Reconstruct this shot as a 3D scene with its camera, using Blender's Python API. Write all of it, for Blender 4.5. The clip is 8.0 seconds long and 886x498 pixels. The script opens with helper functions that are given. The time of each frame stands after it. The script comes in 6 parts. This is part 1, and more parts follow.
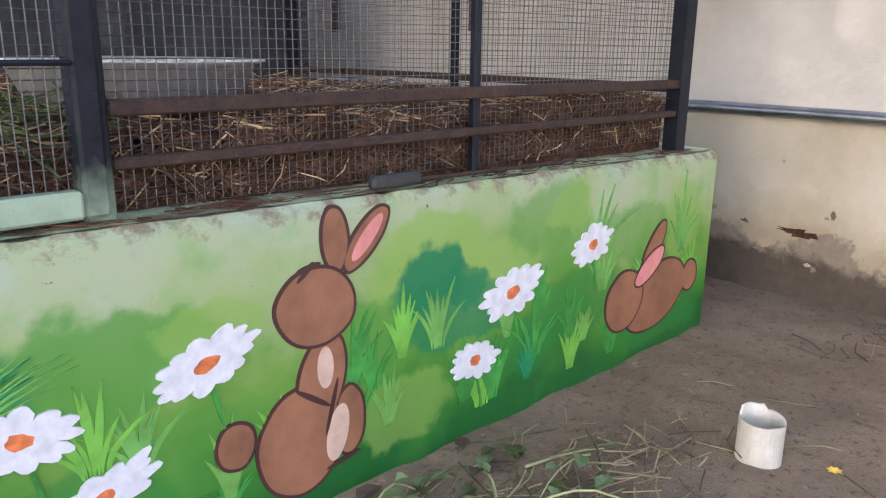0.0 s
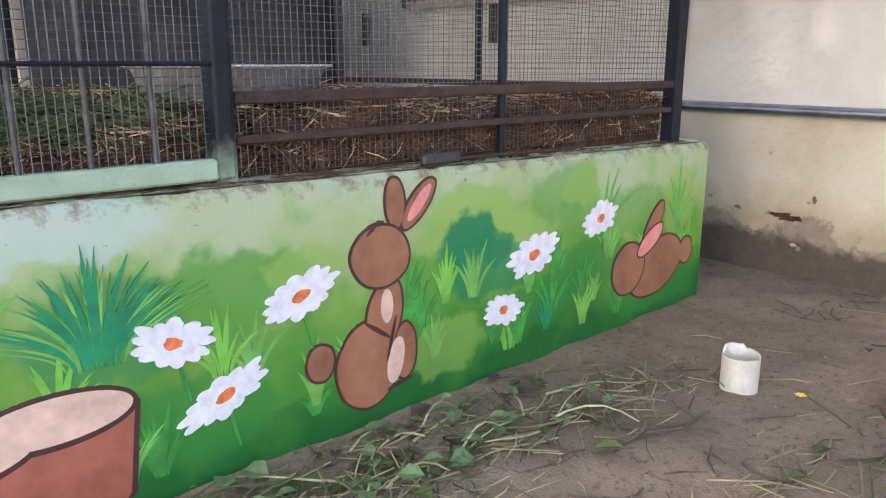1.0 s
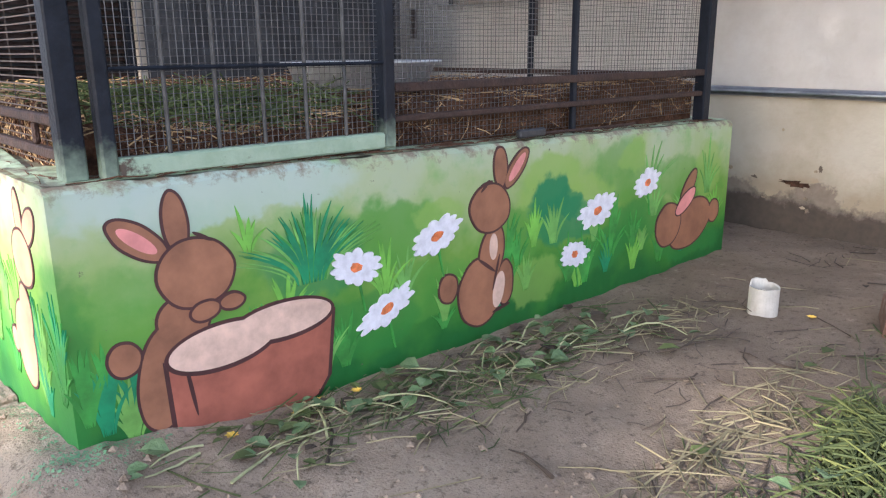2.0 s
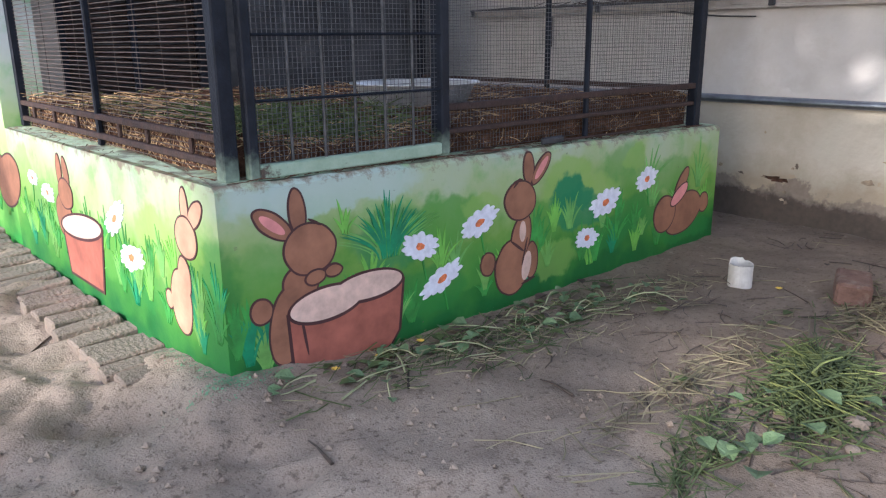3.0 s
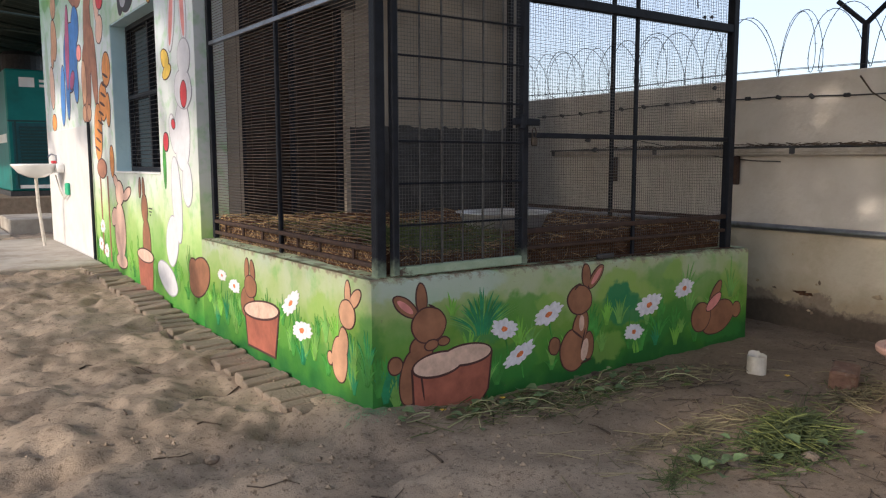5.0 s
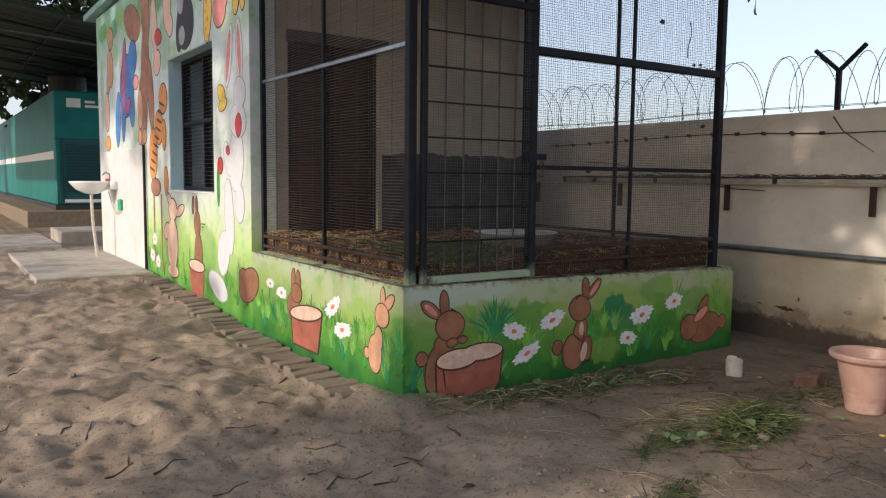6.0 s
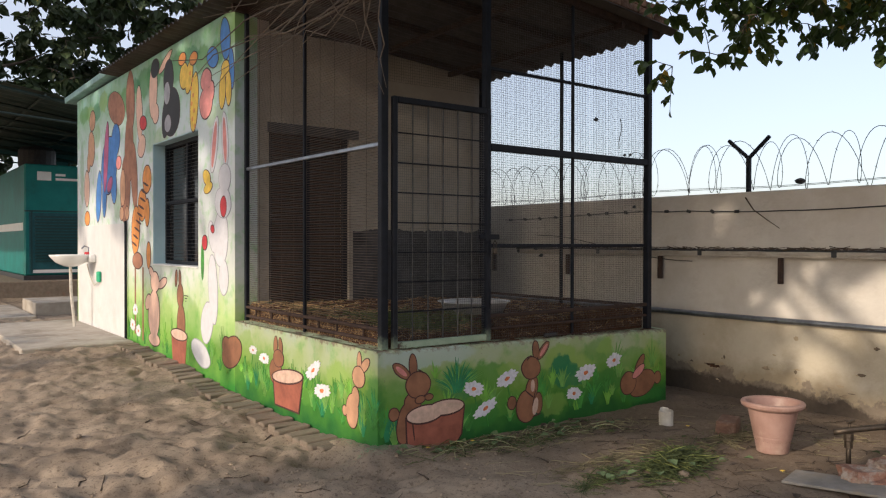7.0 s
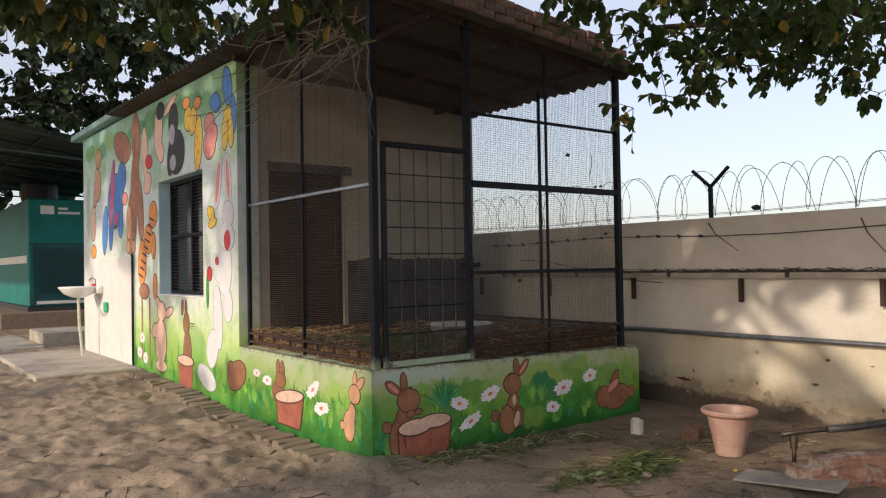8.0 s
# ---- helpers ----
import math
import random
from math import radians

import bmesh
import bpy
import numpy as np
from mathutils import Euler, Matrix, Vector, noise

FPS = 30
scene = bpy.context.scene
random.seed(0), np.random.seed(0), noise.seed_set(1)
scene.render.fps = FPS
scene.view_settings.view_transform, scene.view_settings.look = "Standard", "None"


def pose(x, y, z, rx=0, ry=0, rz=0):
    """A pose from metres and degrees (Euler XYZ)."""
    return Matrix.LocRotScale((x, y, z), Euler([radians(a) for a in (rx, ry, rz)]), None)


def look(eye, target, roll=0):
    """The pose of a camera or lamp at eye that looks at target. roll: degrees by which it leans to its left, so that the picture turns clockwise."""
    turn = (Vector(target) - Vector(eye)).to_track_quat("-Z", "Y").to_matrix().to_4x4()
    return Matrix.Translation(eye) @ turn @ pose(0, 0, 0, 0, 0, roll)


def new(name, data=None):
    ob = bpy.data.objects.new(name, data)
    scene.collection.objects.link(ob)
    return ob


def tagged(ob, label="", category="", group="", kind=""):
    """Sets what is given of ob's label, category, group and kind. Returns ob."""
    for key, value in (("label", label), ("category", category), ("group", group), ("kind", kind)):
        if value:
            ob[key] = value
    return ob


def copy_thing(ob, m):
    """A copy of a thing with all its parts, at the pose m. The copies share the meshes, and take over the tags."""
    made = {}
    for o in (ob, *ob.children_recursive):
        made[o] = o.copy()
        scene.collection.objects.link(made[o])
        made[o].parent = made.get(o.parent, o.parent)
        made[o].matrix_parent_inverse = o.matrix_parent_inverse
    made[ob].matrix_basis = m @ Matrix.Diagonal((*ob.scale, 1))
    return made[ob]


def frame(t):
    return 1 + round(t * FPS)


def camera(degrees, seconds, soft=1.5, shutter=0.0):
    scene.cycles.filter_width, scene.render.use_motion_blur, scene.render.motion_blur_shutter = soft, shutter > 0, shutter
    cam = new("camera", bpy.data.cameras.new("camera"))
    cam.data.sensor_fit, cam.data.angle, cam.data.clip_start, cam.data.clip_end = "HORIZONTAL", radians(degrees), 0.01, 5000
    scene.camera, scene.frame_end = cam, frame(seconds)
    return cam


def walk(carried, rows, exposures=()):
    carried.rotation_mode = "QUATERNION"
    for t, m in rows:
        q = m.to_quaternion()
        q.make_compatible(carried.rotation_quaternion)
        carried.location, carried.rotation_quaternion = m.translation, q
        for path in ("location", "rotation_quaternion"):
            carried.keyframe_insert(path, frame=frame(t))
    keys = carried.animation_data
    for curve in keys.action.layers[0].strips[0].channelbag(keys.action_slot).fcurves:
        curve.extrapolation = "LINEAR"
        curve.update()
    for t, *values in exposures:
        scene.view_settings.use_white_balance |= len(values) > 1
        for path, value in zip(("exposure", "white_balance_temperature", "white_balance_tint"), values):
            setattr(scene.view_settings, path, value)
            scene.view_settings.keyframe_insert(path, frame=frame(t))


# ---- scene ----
cam = camera(60.2, 8.0, soft=1.2)
PATH = [
    (0, (0.576, -1.33, 0.997), (1.912, 0.068, 0.487), 0.8),
    (0.5, (0.485, -1.432, 0.995), (1.913, -0.127, 0.487), 1.7),
    (1, (0.205, -1.626, 0.967), (1.522, -0.196, 0.494), 0.1),
    (1.5, (-0.127, -1.72, 0.982), (1.18, -0.29, 0.486), 0.3),
    (1.7, (-0.277, -1.781, 0.983), (1.024, -0.347, 0.482), -0.2),
    (2.8, (-0.967, -2.198, 1.135), (0.347, -0.784, 0.613), -0.6),
    (3, (-1.079, -2.295, 1.157), (0.213, -0.863, 0.628), -0.6),
    (3.5, (-1.357, -2.499, 1.168), (-0.093, -1.045, 0.629), -1.0),
    (4, (-1.508, -2.759, 1.212), (-0.286, -1.246, 0.744), -1.5),
    (4.5, (-1.65, -3.09, 1.28), (-0.474, -1.499, 0.986), -0.9),
    (4.7, (-1.761, -3.141, 1.279), (-0.583, -1.543, 1.037), -0.6),
    (5.8, (-2.231, -3.789, 1.359), (-1.128, -2.135, 1.142), 0.7),
    (6, (-2.361, -3.907, 1.353), (-1.244, -2.258, 1.171), 0.6),
    (6.5, (-2.588, -4.203, 1.407), (-1.446, -2.563, 1.338), 0.7),
    (7, (-2.844, -4.521, 1.465), (-1.639, -2.925, 1.448), 0.1),
    (7.5, (-3.004, -4.8, 1.51), (-1.79, -3.211, 1.53), -0.9),
    (8, (-3.15, -5.057, 1.512), (-1.935, -3.469, 1.554), -1.0),
]
walk(cam, [(t, look(eye, target, roll)) for t, eye, target, roll in PATH],
     exposures=[(0, 1.32, 5400, 15), (1.5, 1.32, 5350, 15), (3.0, 0.60, 5000, 15), (3.5, 0.60, 5050, 15), (4.0, 0.42, 5050, 14), (4.5, -0.12, 5550, 13), (6.5, -0.44, 5950, 13), (8, -0.5, 6250, 14)])

# ---- daylight ----
SUN_ELEV, SUN_AZ = radians(21), radians(263.5)   # azimuth of the sun, clockwise from +y
world = bpy.data.worlds.new("sky")
scene.world = world
world.use_nodes = True
wn = world.node_tree
sky = wn.nodes.new("ShaderNodeTexSky")
sky.sky_type, sky.sun_disc = "NISHITA", False
sky.sun_elevation, sky.sun_rotation = SUN_ELEV, SUN_AZ
sky.air_density, sky.dust_density = 1.0, 2.0
haze = wn.nodes.new("ShaderNodeMix")   # even white haze over the whole sky
haze.data_type, haze.blend_type = "RGBA", "ADD"
haze.inputs["Factor"].default_value = 1.0
haze.inputs["B"].default_value = (4.4, 4.2, 4.1, 1)
wn.links.new(sky.outputs["Color"], haze.inputs["A"])
wn.links.new(haze.outputs["Result"], wn.nodes["Background"].inputs["Color"])
wn.nodes["Background"].inputs["Strength"].default_value = 0.15
sun = new("sun", bpy.data.lights.new("sun", "SUN"))
sun.data.energy, sun.data.angle, sun.data.color = 5.0, radians(1.2), (1.0, 0.82, 0.60)
sun_from = Vector((math.sin(SUN_AZ) * math.cos(SUN_ELEV), math.cos(SUN_AZ) * math.cos(SUN_ELEV), math.sin(SUN_ELEV)))
sun.matrix_world = look(sun_from * 40, (0, 0, 0))


# ---- materials ----
def mat(name, c1, c2, scale=6.0, rough=0.8, bump=0.0, bscale=60.0, metal=0.0, c3=None, s3=1.3, lo3=0.5, hi3=0.7,
        coat=0.0, tone=0.0, spec=0.5, trans=0.0):
    """Two tones by a noise, a third tone in large stains, fine relief, and a tone that varies from piece to piece."""
    m = bpy.data.materials.new(name)
    m.use_nodes = True
    nt = m.node_tree
    n, ln = nt.nodes, nt.links
    b = n["Principled BSDF"]
    b.inputs["Roughness"].default_value, b.inputs["Metallic"].default_value = rough, metal
    b.inputs["Coat Weight"].default_value = coat
    b.inputs["Specular IOR Level"].default_value = spec
    tc = n.new("ShaderNodeTexCoord")
    tx = n.new("ShaderNodeTexNoise")
    tx.inputs["Scale"].default_value, tx.inputs["Detail"].default_value, tx.inputs["Roughness"].default_value = scale, 8, 0.62
    ln.new(tc.outputs["Object"], tx.inputs["Vector"])
    r = n.new("ShaderNodeValToRGB")
    r.color_ramp.elements[0].position, r.color_ramp.elements[1].position = 0.32, 0.68
    r.color_ramp.elements[0].color, r.color_ramp.elements[1].color = (*c1, 1), (*c2, 1)
    ln.new(tx.outputs["Fac"], r.inputs["Fac"])
    out = r.outputs["Color"]
    if c3:
        t3 = n.new("ShaderNodeTexNoise")
        t3.inputs["Scale"].default_value, t3.inputs["Detail"].default_value, t3.inputs["Roughness"].default_value = s3, 9, 0.68
        ln.new(tc.outputs["Object"], t3.inputs["Vector"])
        r3 = n.new("ShaderNodeMapRange")
        r3.inputs["From Min"].default_value, r3.inputs["From Max"].default_value = lo3, hi3
        ln.new(t3.outputs["Fac"], r3.inputs["Value"])
        mx = n.new("ShaderNodeMix")
        mx.data_type = "RGBA"
        ln.new(r3.outputs["Result"], mx.inputs["Factor"])
        ln.new(out, mx.inputs["A"])
        mx.inputs["B"].default_value = (*c3, 1)
        out = mx.outputs["Result"]
    if tone:
        oi = n.new("ShaderNodeObjectInfo")
        ge = n.new("ShaderNodeNewGeometry")
        ad = n.new("ShaderNodeMath")
        ad.operation = "ADD"
        ln.new(oi.outputs["Random"], ad.inputs[0])
        ln.new(ge.outputs["Random Per Island"], ad.inputs[1])
        mr = n.new("ShaderNodeMapRange")
        mr.inputs["From Max"].default_value = 2.0
        mr.inputs["To Min"].default_value, mr.inputs["To Max"].default_value = 1 - tone, 1 + tone
        ln.new(ad.outputs[0], mr.inputs["Value"])
        hs = n.new("ShaderNodeHueSaturation")
        ln.new(mr.outputs["Result"], hs.inputs["Value"])
        ln.new(out, hs.inputs["Color"])
        out = hs.outputs["Color"]
    ln.new(out, b.inputs["Base Color"])
    if trans:
        tr = n.new("ShaderNodeBsdfTranslucent")
        ln.new(out, tr.inputs["Color"])
        ms = n.new("ShaderNodeMixShader")
        ms.inputs[0].default_value = trans
        ln.new(b.outputs[0], ms.inputs[1])
        ln.new(tr.outputs[0], ms.inputs[2])
        ln.new(ms.outputs[0], n["Material Output"].inputs["Surface"])
    if bump:
        t2 = n.new("ShaderNodeTexNoise")
        t2.inputs["Scale"].default_value, t2.inputs["Detail"].default_value = bscale, 6
        ln.new(tc.outputs["Object"], t2.inputs["Vector"])
        bp = n.new("ShaderNodeBump")
        bp.inputs["Strength"].default_value, bp.inputs["Distance"].default_value = bump, 0.02
        ln.new(t2.outputs["Fac"], bp.inputs["Height"])
        ln.new(bp.outputs["Normal"], b.inputs["Normal"])
    return m


def mural_mat(name, stops, wob=0.16, chips=True, clouds=()):
    """Sprayed mural ground: colours by height with loose, cloudy borders, dabs of other greens, chipped specks."""
    m = bpy.data.materials.new(name)
    m.use_nodes = True
    nt = m.node_tree
    n, ln = nt.nodes, nt.links
    b = n["Principled BSDF"]
    b.inputs["Roughness"].default_value = 0.62
    tc = n.new("ShaderNodeTexCoord")
    sp = n.new("ShaderNodeSeparateXYZ")
    ln.new(tc.outputs["Object"], sp.inputs[0])

    def noise_node(scale, detail, rough=0.55):
        t = n.new("ShaderNodeTexNoise")
        t.inputs["Scale"].default_value, t.inputs["Detail"].default_value, t.inputs["Roughness"].default_value = scale, detail, rough
        ln.new(tc.outputs["Object"], t.inputs["Vector"])
        return t.outputs["Fac"]

    def math_node(op, a, c):
        q = n.new("ShaderNodeMath")
        q.operation = op
        for i, v in enumerate((a, c)):
            if isinstance(v, (int, float)):
                q.inputs[i].default_value = v
            else:
                ln.new(v, q.inputs[i])
        return q.outputs[0]

    h = math_node("ADD", sp.outputs["Z"], math_node("MULTIPLY", math_node("SUBTRACT", noise_node(3.2, 4), 0.5), wob * 4))
    top = stops[-1][0]
    r = n.new("ShaderNodeValToRGB")
    cr = r.color_ramp
    while len(cr.elements) < len(stops):
        cr.elements.new(0.5)
    for e, (z, c) in zip(cr.elements, stops):
        e.position, e.color = z / top, (*c, 1)
    ln.new(math_node("DIVIDE", h, top), r.inputs["Fac"])
    # dabs of the brush
    dab = n.new("ShaderNodeMapRange")
    dab.inputs["From Min"].default_value, dab.inputs["From Max"].default_value = 0.50, 0.68
    ln.new(noise_node(7.0, 5, 0.6), dab.inputs["Value"])
    mx = n.new("ShaderNodeMix")
    mx.data_type, mx.blend_type = "RGBA", "MULTIPLY"
    ln.new(math_node("MULTIPLY", dab.outputs["Result"], 0.75), mx.inputs["Factor"])
    ln.new(r.outputs["Color"], mx.inputs["A"])
    mx.inputs["B"].default_value = (0.55, 0.86, 0.5, 1)
    out = mx.outputs["Result"]
    if clouds:   # soft sprayed bushes (u, z, half width, half height, colour, strength); u runs along x in front and along -y at the side
        cb = n.new("ShaderNodeCombineXYZ")
        ln.new(math_node("SUBTRACT", sp.outputs["X"], sp.outputs["Y"]), cb.inputs[0])
        ln.new(sp.outputs["Z"], cb.inputs[1])
        warped = cb.outputs[0]
        for scale, detail, amount in ((9.0, 5, 0.16), (30.0, 4, 0.035)):
            wt = n.new("ShaderNodeTexNoise")
            wt.inputs["Scale"].default_value, wt.inputs["Detail"].default_value = scale, detail
            ln.new(tc.outputs["Object"], wt.inputs["Vector"])
            half = n.new("ShaderNodeVectorMath")
            half.operation = "SUBTRACT"
            half.inputs[1].default_value = (0.5, 0.5, 0.5)
            ln.new(wt.outputs["Color"], half.inputs[0])
            ad = n.new("ShaderNodeVectorMath")
            ad.operation = "MULTIPLY_ADD"
            ad.inputs[1].default_value = (amount, amount, 0)
            ln.new(half.outputs[0], ad.inputs[0])
            ln.new(warped, ad.inputs[2])
            warped = ad.outputs[0]
        for u, z, a, bb, colour, strength in clouds:
            off = n.new("ShaderNodeVectorMath")
            off.operation = "MULTIPLY_ADD"
            off.inputs[1].default_value, off.inputs[2].default_value = (1 / a, 1 / bb, 0), (-u / a, -z / bb, 0)
            ln.new(warped, off.inputs[0])
            dist = n.new("ShaderNodeVectorMath")
            dist.operation = "LENGTH"
            ln.new(off.outputs[0], dist.inputs[0])
            fall = n.new("ShaderNodeMapRange")
            fall.interpolation_type = "SMOOTHSTEP"
            fall.inputs["From Min"].default_value, fall.inputs["From Max"].default_value = 0.74, 1.03
            fall.inputs["To Min"].default_value, fall.inputs["To Max"].default_value = strength, 0.0
            ln.new(dist.outputs["Value"], fall.inputs["Value"])
            mb = n.new("ShaderNodeMix")
            mb.data_type = "RGBA"
            ln.new(fall.outputs["Result"], mb.inputs["Factor"])
            ln.new(out, mb.inputs["A"])
            mb.inputs["B"].default_value = (*colour, 1)
            out = mb.outputs["Result"]
    if chips:
        ch = n.new("ShaderNodeMapRange")
        ch.inputs["From Min"].default_value, ch.inputs["From Max"].default_value = 0.665, 0.70
        ln.new(noise_node(26.0, 6, 0.7), ch.inputs["Value"])
        mc = n.new("ShaderNodeMix")
        mc.data_type = "RGBA"
        ln.new(ch.outputs["Result"], mc.inputs["Factor"])
        ln.new(out, mc.inputs["A"])
        mc.inputs["B"].default_value = (0.10, 0.08, 0.06, 1)
        out = mc.outputs["Result"]
        # bare cement and dirt where the upper arris is knocked off
        edge = n.new("ShaderNodeMapRange")
        edge.inputs["From Min"].default_value, edge.inputs["From Max"].default_value = 0.812, 0.85
        ln.new(math_node("ADD", math_node("ADD", sp.outputs["Z"], math_node("MULTIPLY", sp.outputs["X"], 0.017)), math_node("MULTIPLY", noise_node(15.0, 8, 0.72), 0.27)), edge.inputs["Value"])
        me2 = n.new("ShaderNodeMix")
        me2.data_type = "RGBA"
        ln.new(edge.outputs["Result"], me2.inputs["Factor"])
        ln.new(out, me2.inputs["A"])
        me2.inputs["B"].default_value = (0.21, 0.17, 0.115, 1)
        out = me2.outputs["Result"]
    ln.new(out, b.inputs["Base Color"])
    bp = n.new("ShaderNodeBump")
    bp.inputs["Strength"].default_value, bp.inputs["Distance"].default_value = 0.12, 0.008
    ln.new(noise_node(45.0, 6, 0.6), bp.inputs["Height"])
    ln.new(bp.outputs["Normal"], b.inputs["Normal"])
    return m


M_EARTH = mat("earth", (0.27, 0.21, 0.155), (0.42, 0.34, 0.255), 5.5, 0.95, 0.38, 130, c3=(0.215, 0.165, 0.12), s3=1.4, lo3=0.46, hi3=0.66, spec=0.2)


def speckle(m, scale, color, lo, hi, amount):
    """Fine crumbs of another colour over a material."""
    nt = m.node_tree
    n, ln = nt.nodes, nt.links
    base = n["Principled BSDF"].inputs["Base Color"]
    old = base.links[0].from_socket
    tc = n.new("ShaderNodeTexCoord")
    t = n.new("ShaderNodeTexNoise")
    t.inputs["Scale"].default_value, t.inputs["Detail"].default_value, t.inputs["Roughness"].default_value = scale, 5, 0.7
    ln.new(tc.outputs["Object"], t.inputs["Vector"])
    r = n.new("ShaderNodeMapRange")
    r.inputs["From Min"].default_value, r.inputs["From Max"].default_value, r.inputs["To Max"].default_value = lo, hi, amount
    ln.new(t.outputs["Fac"], r.inputs["Value"])
    mx = n.new("ShaderNodeMix")
    mx.data_type = "RGBA"
    ln.new(r.outputs["Result"], mx.inputs["Factor"])
    ln.new(old, mx.inputs["A"])
    mx.inputs["B"].default_value = (*color, 1)
    ln.new(mx.outputs["Result"], base)


def darker_soil(m, color, x0, x1, amount):
    """Darker earth towards the boundary wall, from x0 to x1, with a wandering border."""
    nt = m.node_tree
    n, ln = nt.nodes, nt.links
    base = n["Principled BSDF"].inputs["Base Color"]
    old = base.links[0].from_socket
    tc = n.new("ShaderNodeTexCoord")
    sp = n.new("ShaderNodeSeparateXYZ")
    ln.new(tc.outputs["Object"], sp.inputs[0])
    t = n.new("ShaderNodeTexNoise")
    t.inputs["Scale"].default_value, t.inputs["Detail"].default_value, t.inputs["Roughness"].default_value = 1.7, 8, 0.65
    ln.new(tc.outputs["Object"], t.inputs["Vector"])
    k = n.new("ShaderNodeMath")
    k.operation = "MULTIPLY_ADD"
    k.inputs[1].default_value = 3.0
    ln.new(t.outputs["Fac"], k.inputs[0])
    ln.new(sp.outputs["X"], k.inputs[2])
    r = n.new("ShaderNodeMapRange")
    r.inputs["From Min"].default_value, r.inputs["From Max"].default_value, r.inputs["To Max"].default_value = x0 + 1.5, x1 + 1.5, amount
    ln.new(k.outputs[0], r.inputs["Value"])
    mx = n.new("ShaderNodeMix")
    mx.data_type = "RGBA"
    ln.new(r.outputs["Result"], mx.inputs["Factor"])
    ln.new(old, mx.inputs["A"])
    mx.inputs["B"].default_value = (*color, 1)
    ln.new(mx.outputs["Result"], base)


darker_soil(M_EARTH, (0.14, 0.103, 0.072), 0.3, 1.9, 0.62)
speckle(M_EARTH, 34, (0.09, 0.066, 0.046), 0.54, 0.66, 0.75)
speckle(M_EARTH, 110, (0.07, 0.05, 0.035), 0.58, 0.68, 0.8)
speckle(M_EARTH, 20, (0.40, 0.33, 0.25), 0.60, 0.74, 0.6)
LIME, LEAFG, DEEP, TEALG, SKYW = (0.235, 0.38, 0.07), (0.085, 0.26, 0.03), (0.025, 0.18, 0.025), (0.010, 0.175, 0.065), (0.44, 0.54, 0.54)
BUSHES = [(0.45, 0.63, 0.5, 0.09, SKYW, 0.5),
          (1.83, 0.48, 0.22, 0.15, LIME, 0.8), (2.28, 0.50, 0.21, 0.16, LEAFG, 0.6), (2.36, 0.55, 0.12, 0.08, LIME, 0.6), (2.05, 0.42, 0.2, 0.09, LIME, 0.7), (1.02, 0.42, 0.27, 0.13, LEAFG, 0.85), (1.22, 0.46, 0.13, 0.07, LIME, 0.6),
          (2.72, 0.42, 0.24, 0.12, LEAFG, 0.55), (3.02, 0.42, 0.13, 0.16, LIME, 0.6), (0.20, 0.30, 0.24, 0.2, LEAFG, 0.55), (1.62, 0.33, 0.16, 0.13, LEAFG, 0.7), (2.42, 0.24, 0.25, 0.13, DEEP, 0.65), (1.2, 0.2, 0.22, 0.11, LEAFG, 0.5),
          (1.9, 0.33, 0.24, 0.10, TEALG, 0.75), (1.80, 0.43, 0.13, 0.10, TEALG, 0.95), (1.93, 0.40, 0.09, 0.06, TEALG, 0.8), (0.72, 0.40, 0.2, 0.14, TEALG, 0.55), (0.9, 0.15, 0.25, 0.12, DEEP, 0.6), (2.15, 0.16, 0.2, 0.1, DEEP, 0.6), (1.72, 0.12, 0.2, 0.1, LIME, 0.5), (2.9, 0.06, 0.3, 0.08, DEEP, 0.7),
          (-0.55, 0.45, 0.2, 0.13, LIME, 0.7), (-0.05, 0.25, 0.14, 0.3, DEEP, 0.6), (-1.1, 0.28, 0.25, 0.15, LEAFG, 0.6), (-1.95, 0.3, 0.3, 0.2, LEAFG, 0.6), (-2.3, 0.5, 0.2, 0.15, LIME, 0.6), (-0.7, 0.2, 0.3, 0.1, DEEP, 0.5)]
M_PLINTH = mural_mat("plinth_mural", [(0.0, (0.009, 0.11, 0.014)), (0.15, (0.050, 0.20, 0.016)), (0.34, (0.150, 0.29, 0.038)), (0.50, (0.30, 0.39, 0.155)), (0.64, (0.37, 0.43, 0.26)), (0.8, (0.35, 0.42, 0.33))], 0.15, True, BUSHES)
M_PLEDGE = mat("plinth_ledge", (0.36, 0.47, 0.28), (0.55, 0.63, 0.43), 8, 0.8, 0.4, 40, c3=(0.14, 0.115, 0.075), s3=5, lo3=0.46, hi3=0.60)
lv = random.Random(23)
LEAVES = [(-2.65 - 0.42 * i, 3.5 + lv.uniform(-0.12, 0.08), lv.uniform(0.22, 0.4), lv.uniform(0.12, 0.22), (LIME, LEAFG, DEEP, TEALG)[lv.randrange(4)], 0.6) for i in range(16)]
LEAVES += [(-u, z, a, b, (LIME, LEAFG)[k % 2], 0.4) for k, (u, z, a, b) in enumerate(((2.66, 2.95, 0.14, 0.4), (5.35, 2.9, 0.3, 0.35), (4.9, 2.72, 0.3, 0.16), (6.9, 2.0, 0.2, 0.25), (8.1, 3.1, 0.25, 0.2), (9.1, 2.6, 0.15, 0.6), (3.1, 2.75, 0.3, 0.14), (3.9, 0.6, 0.4, 0.3), (4.7, 0.5, 0.3, 0.35), (5.6, 0.45, 0.4, 0.3), (6.1, 2.9, 0.2, 0.3)))]
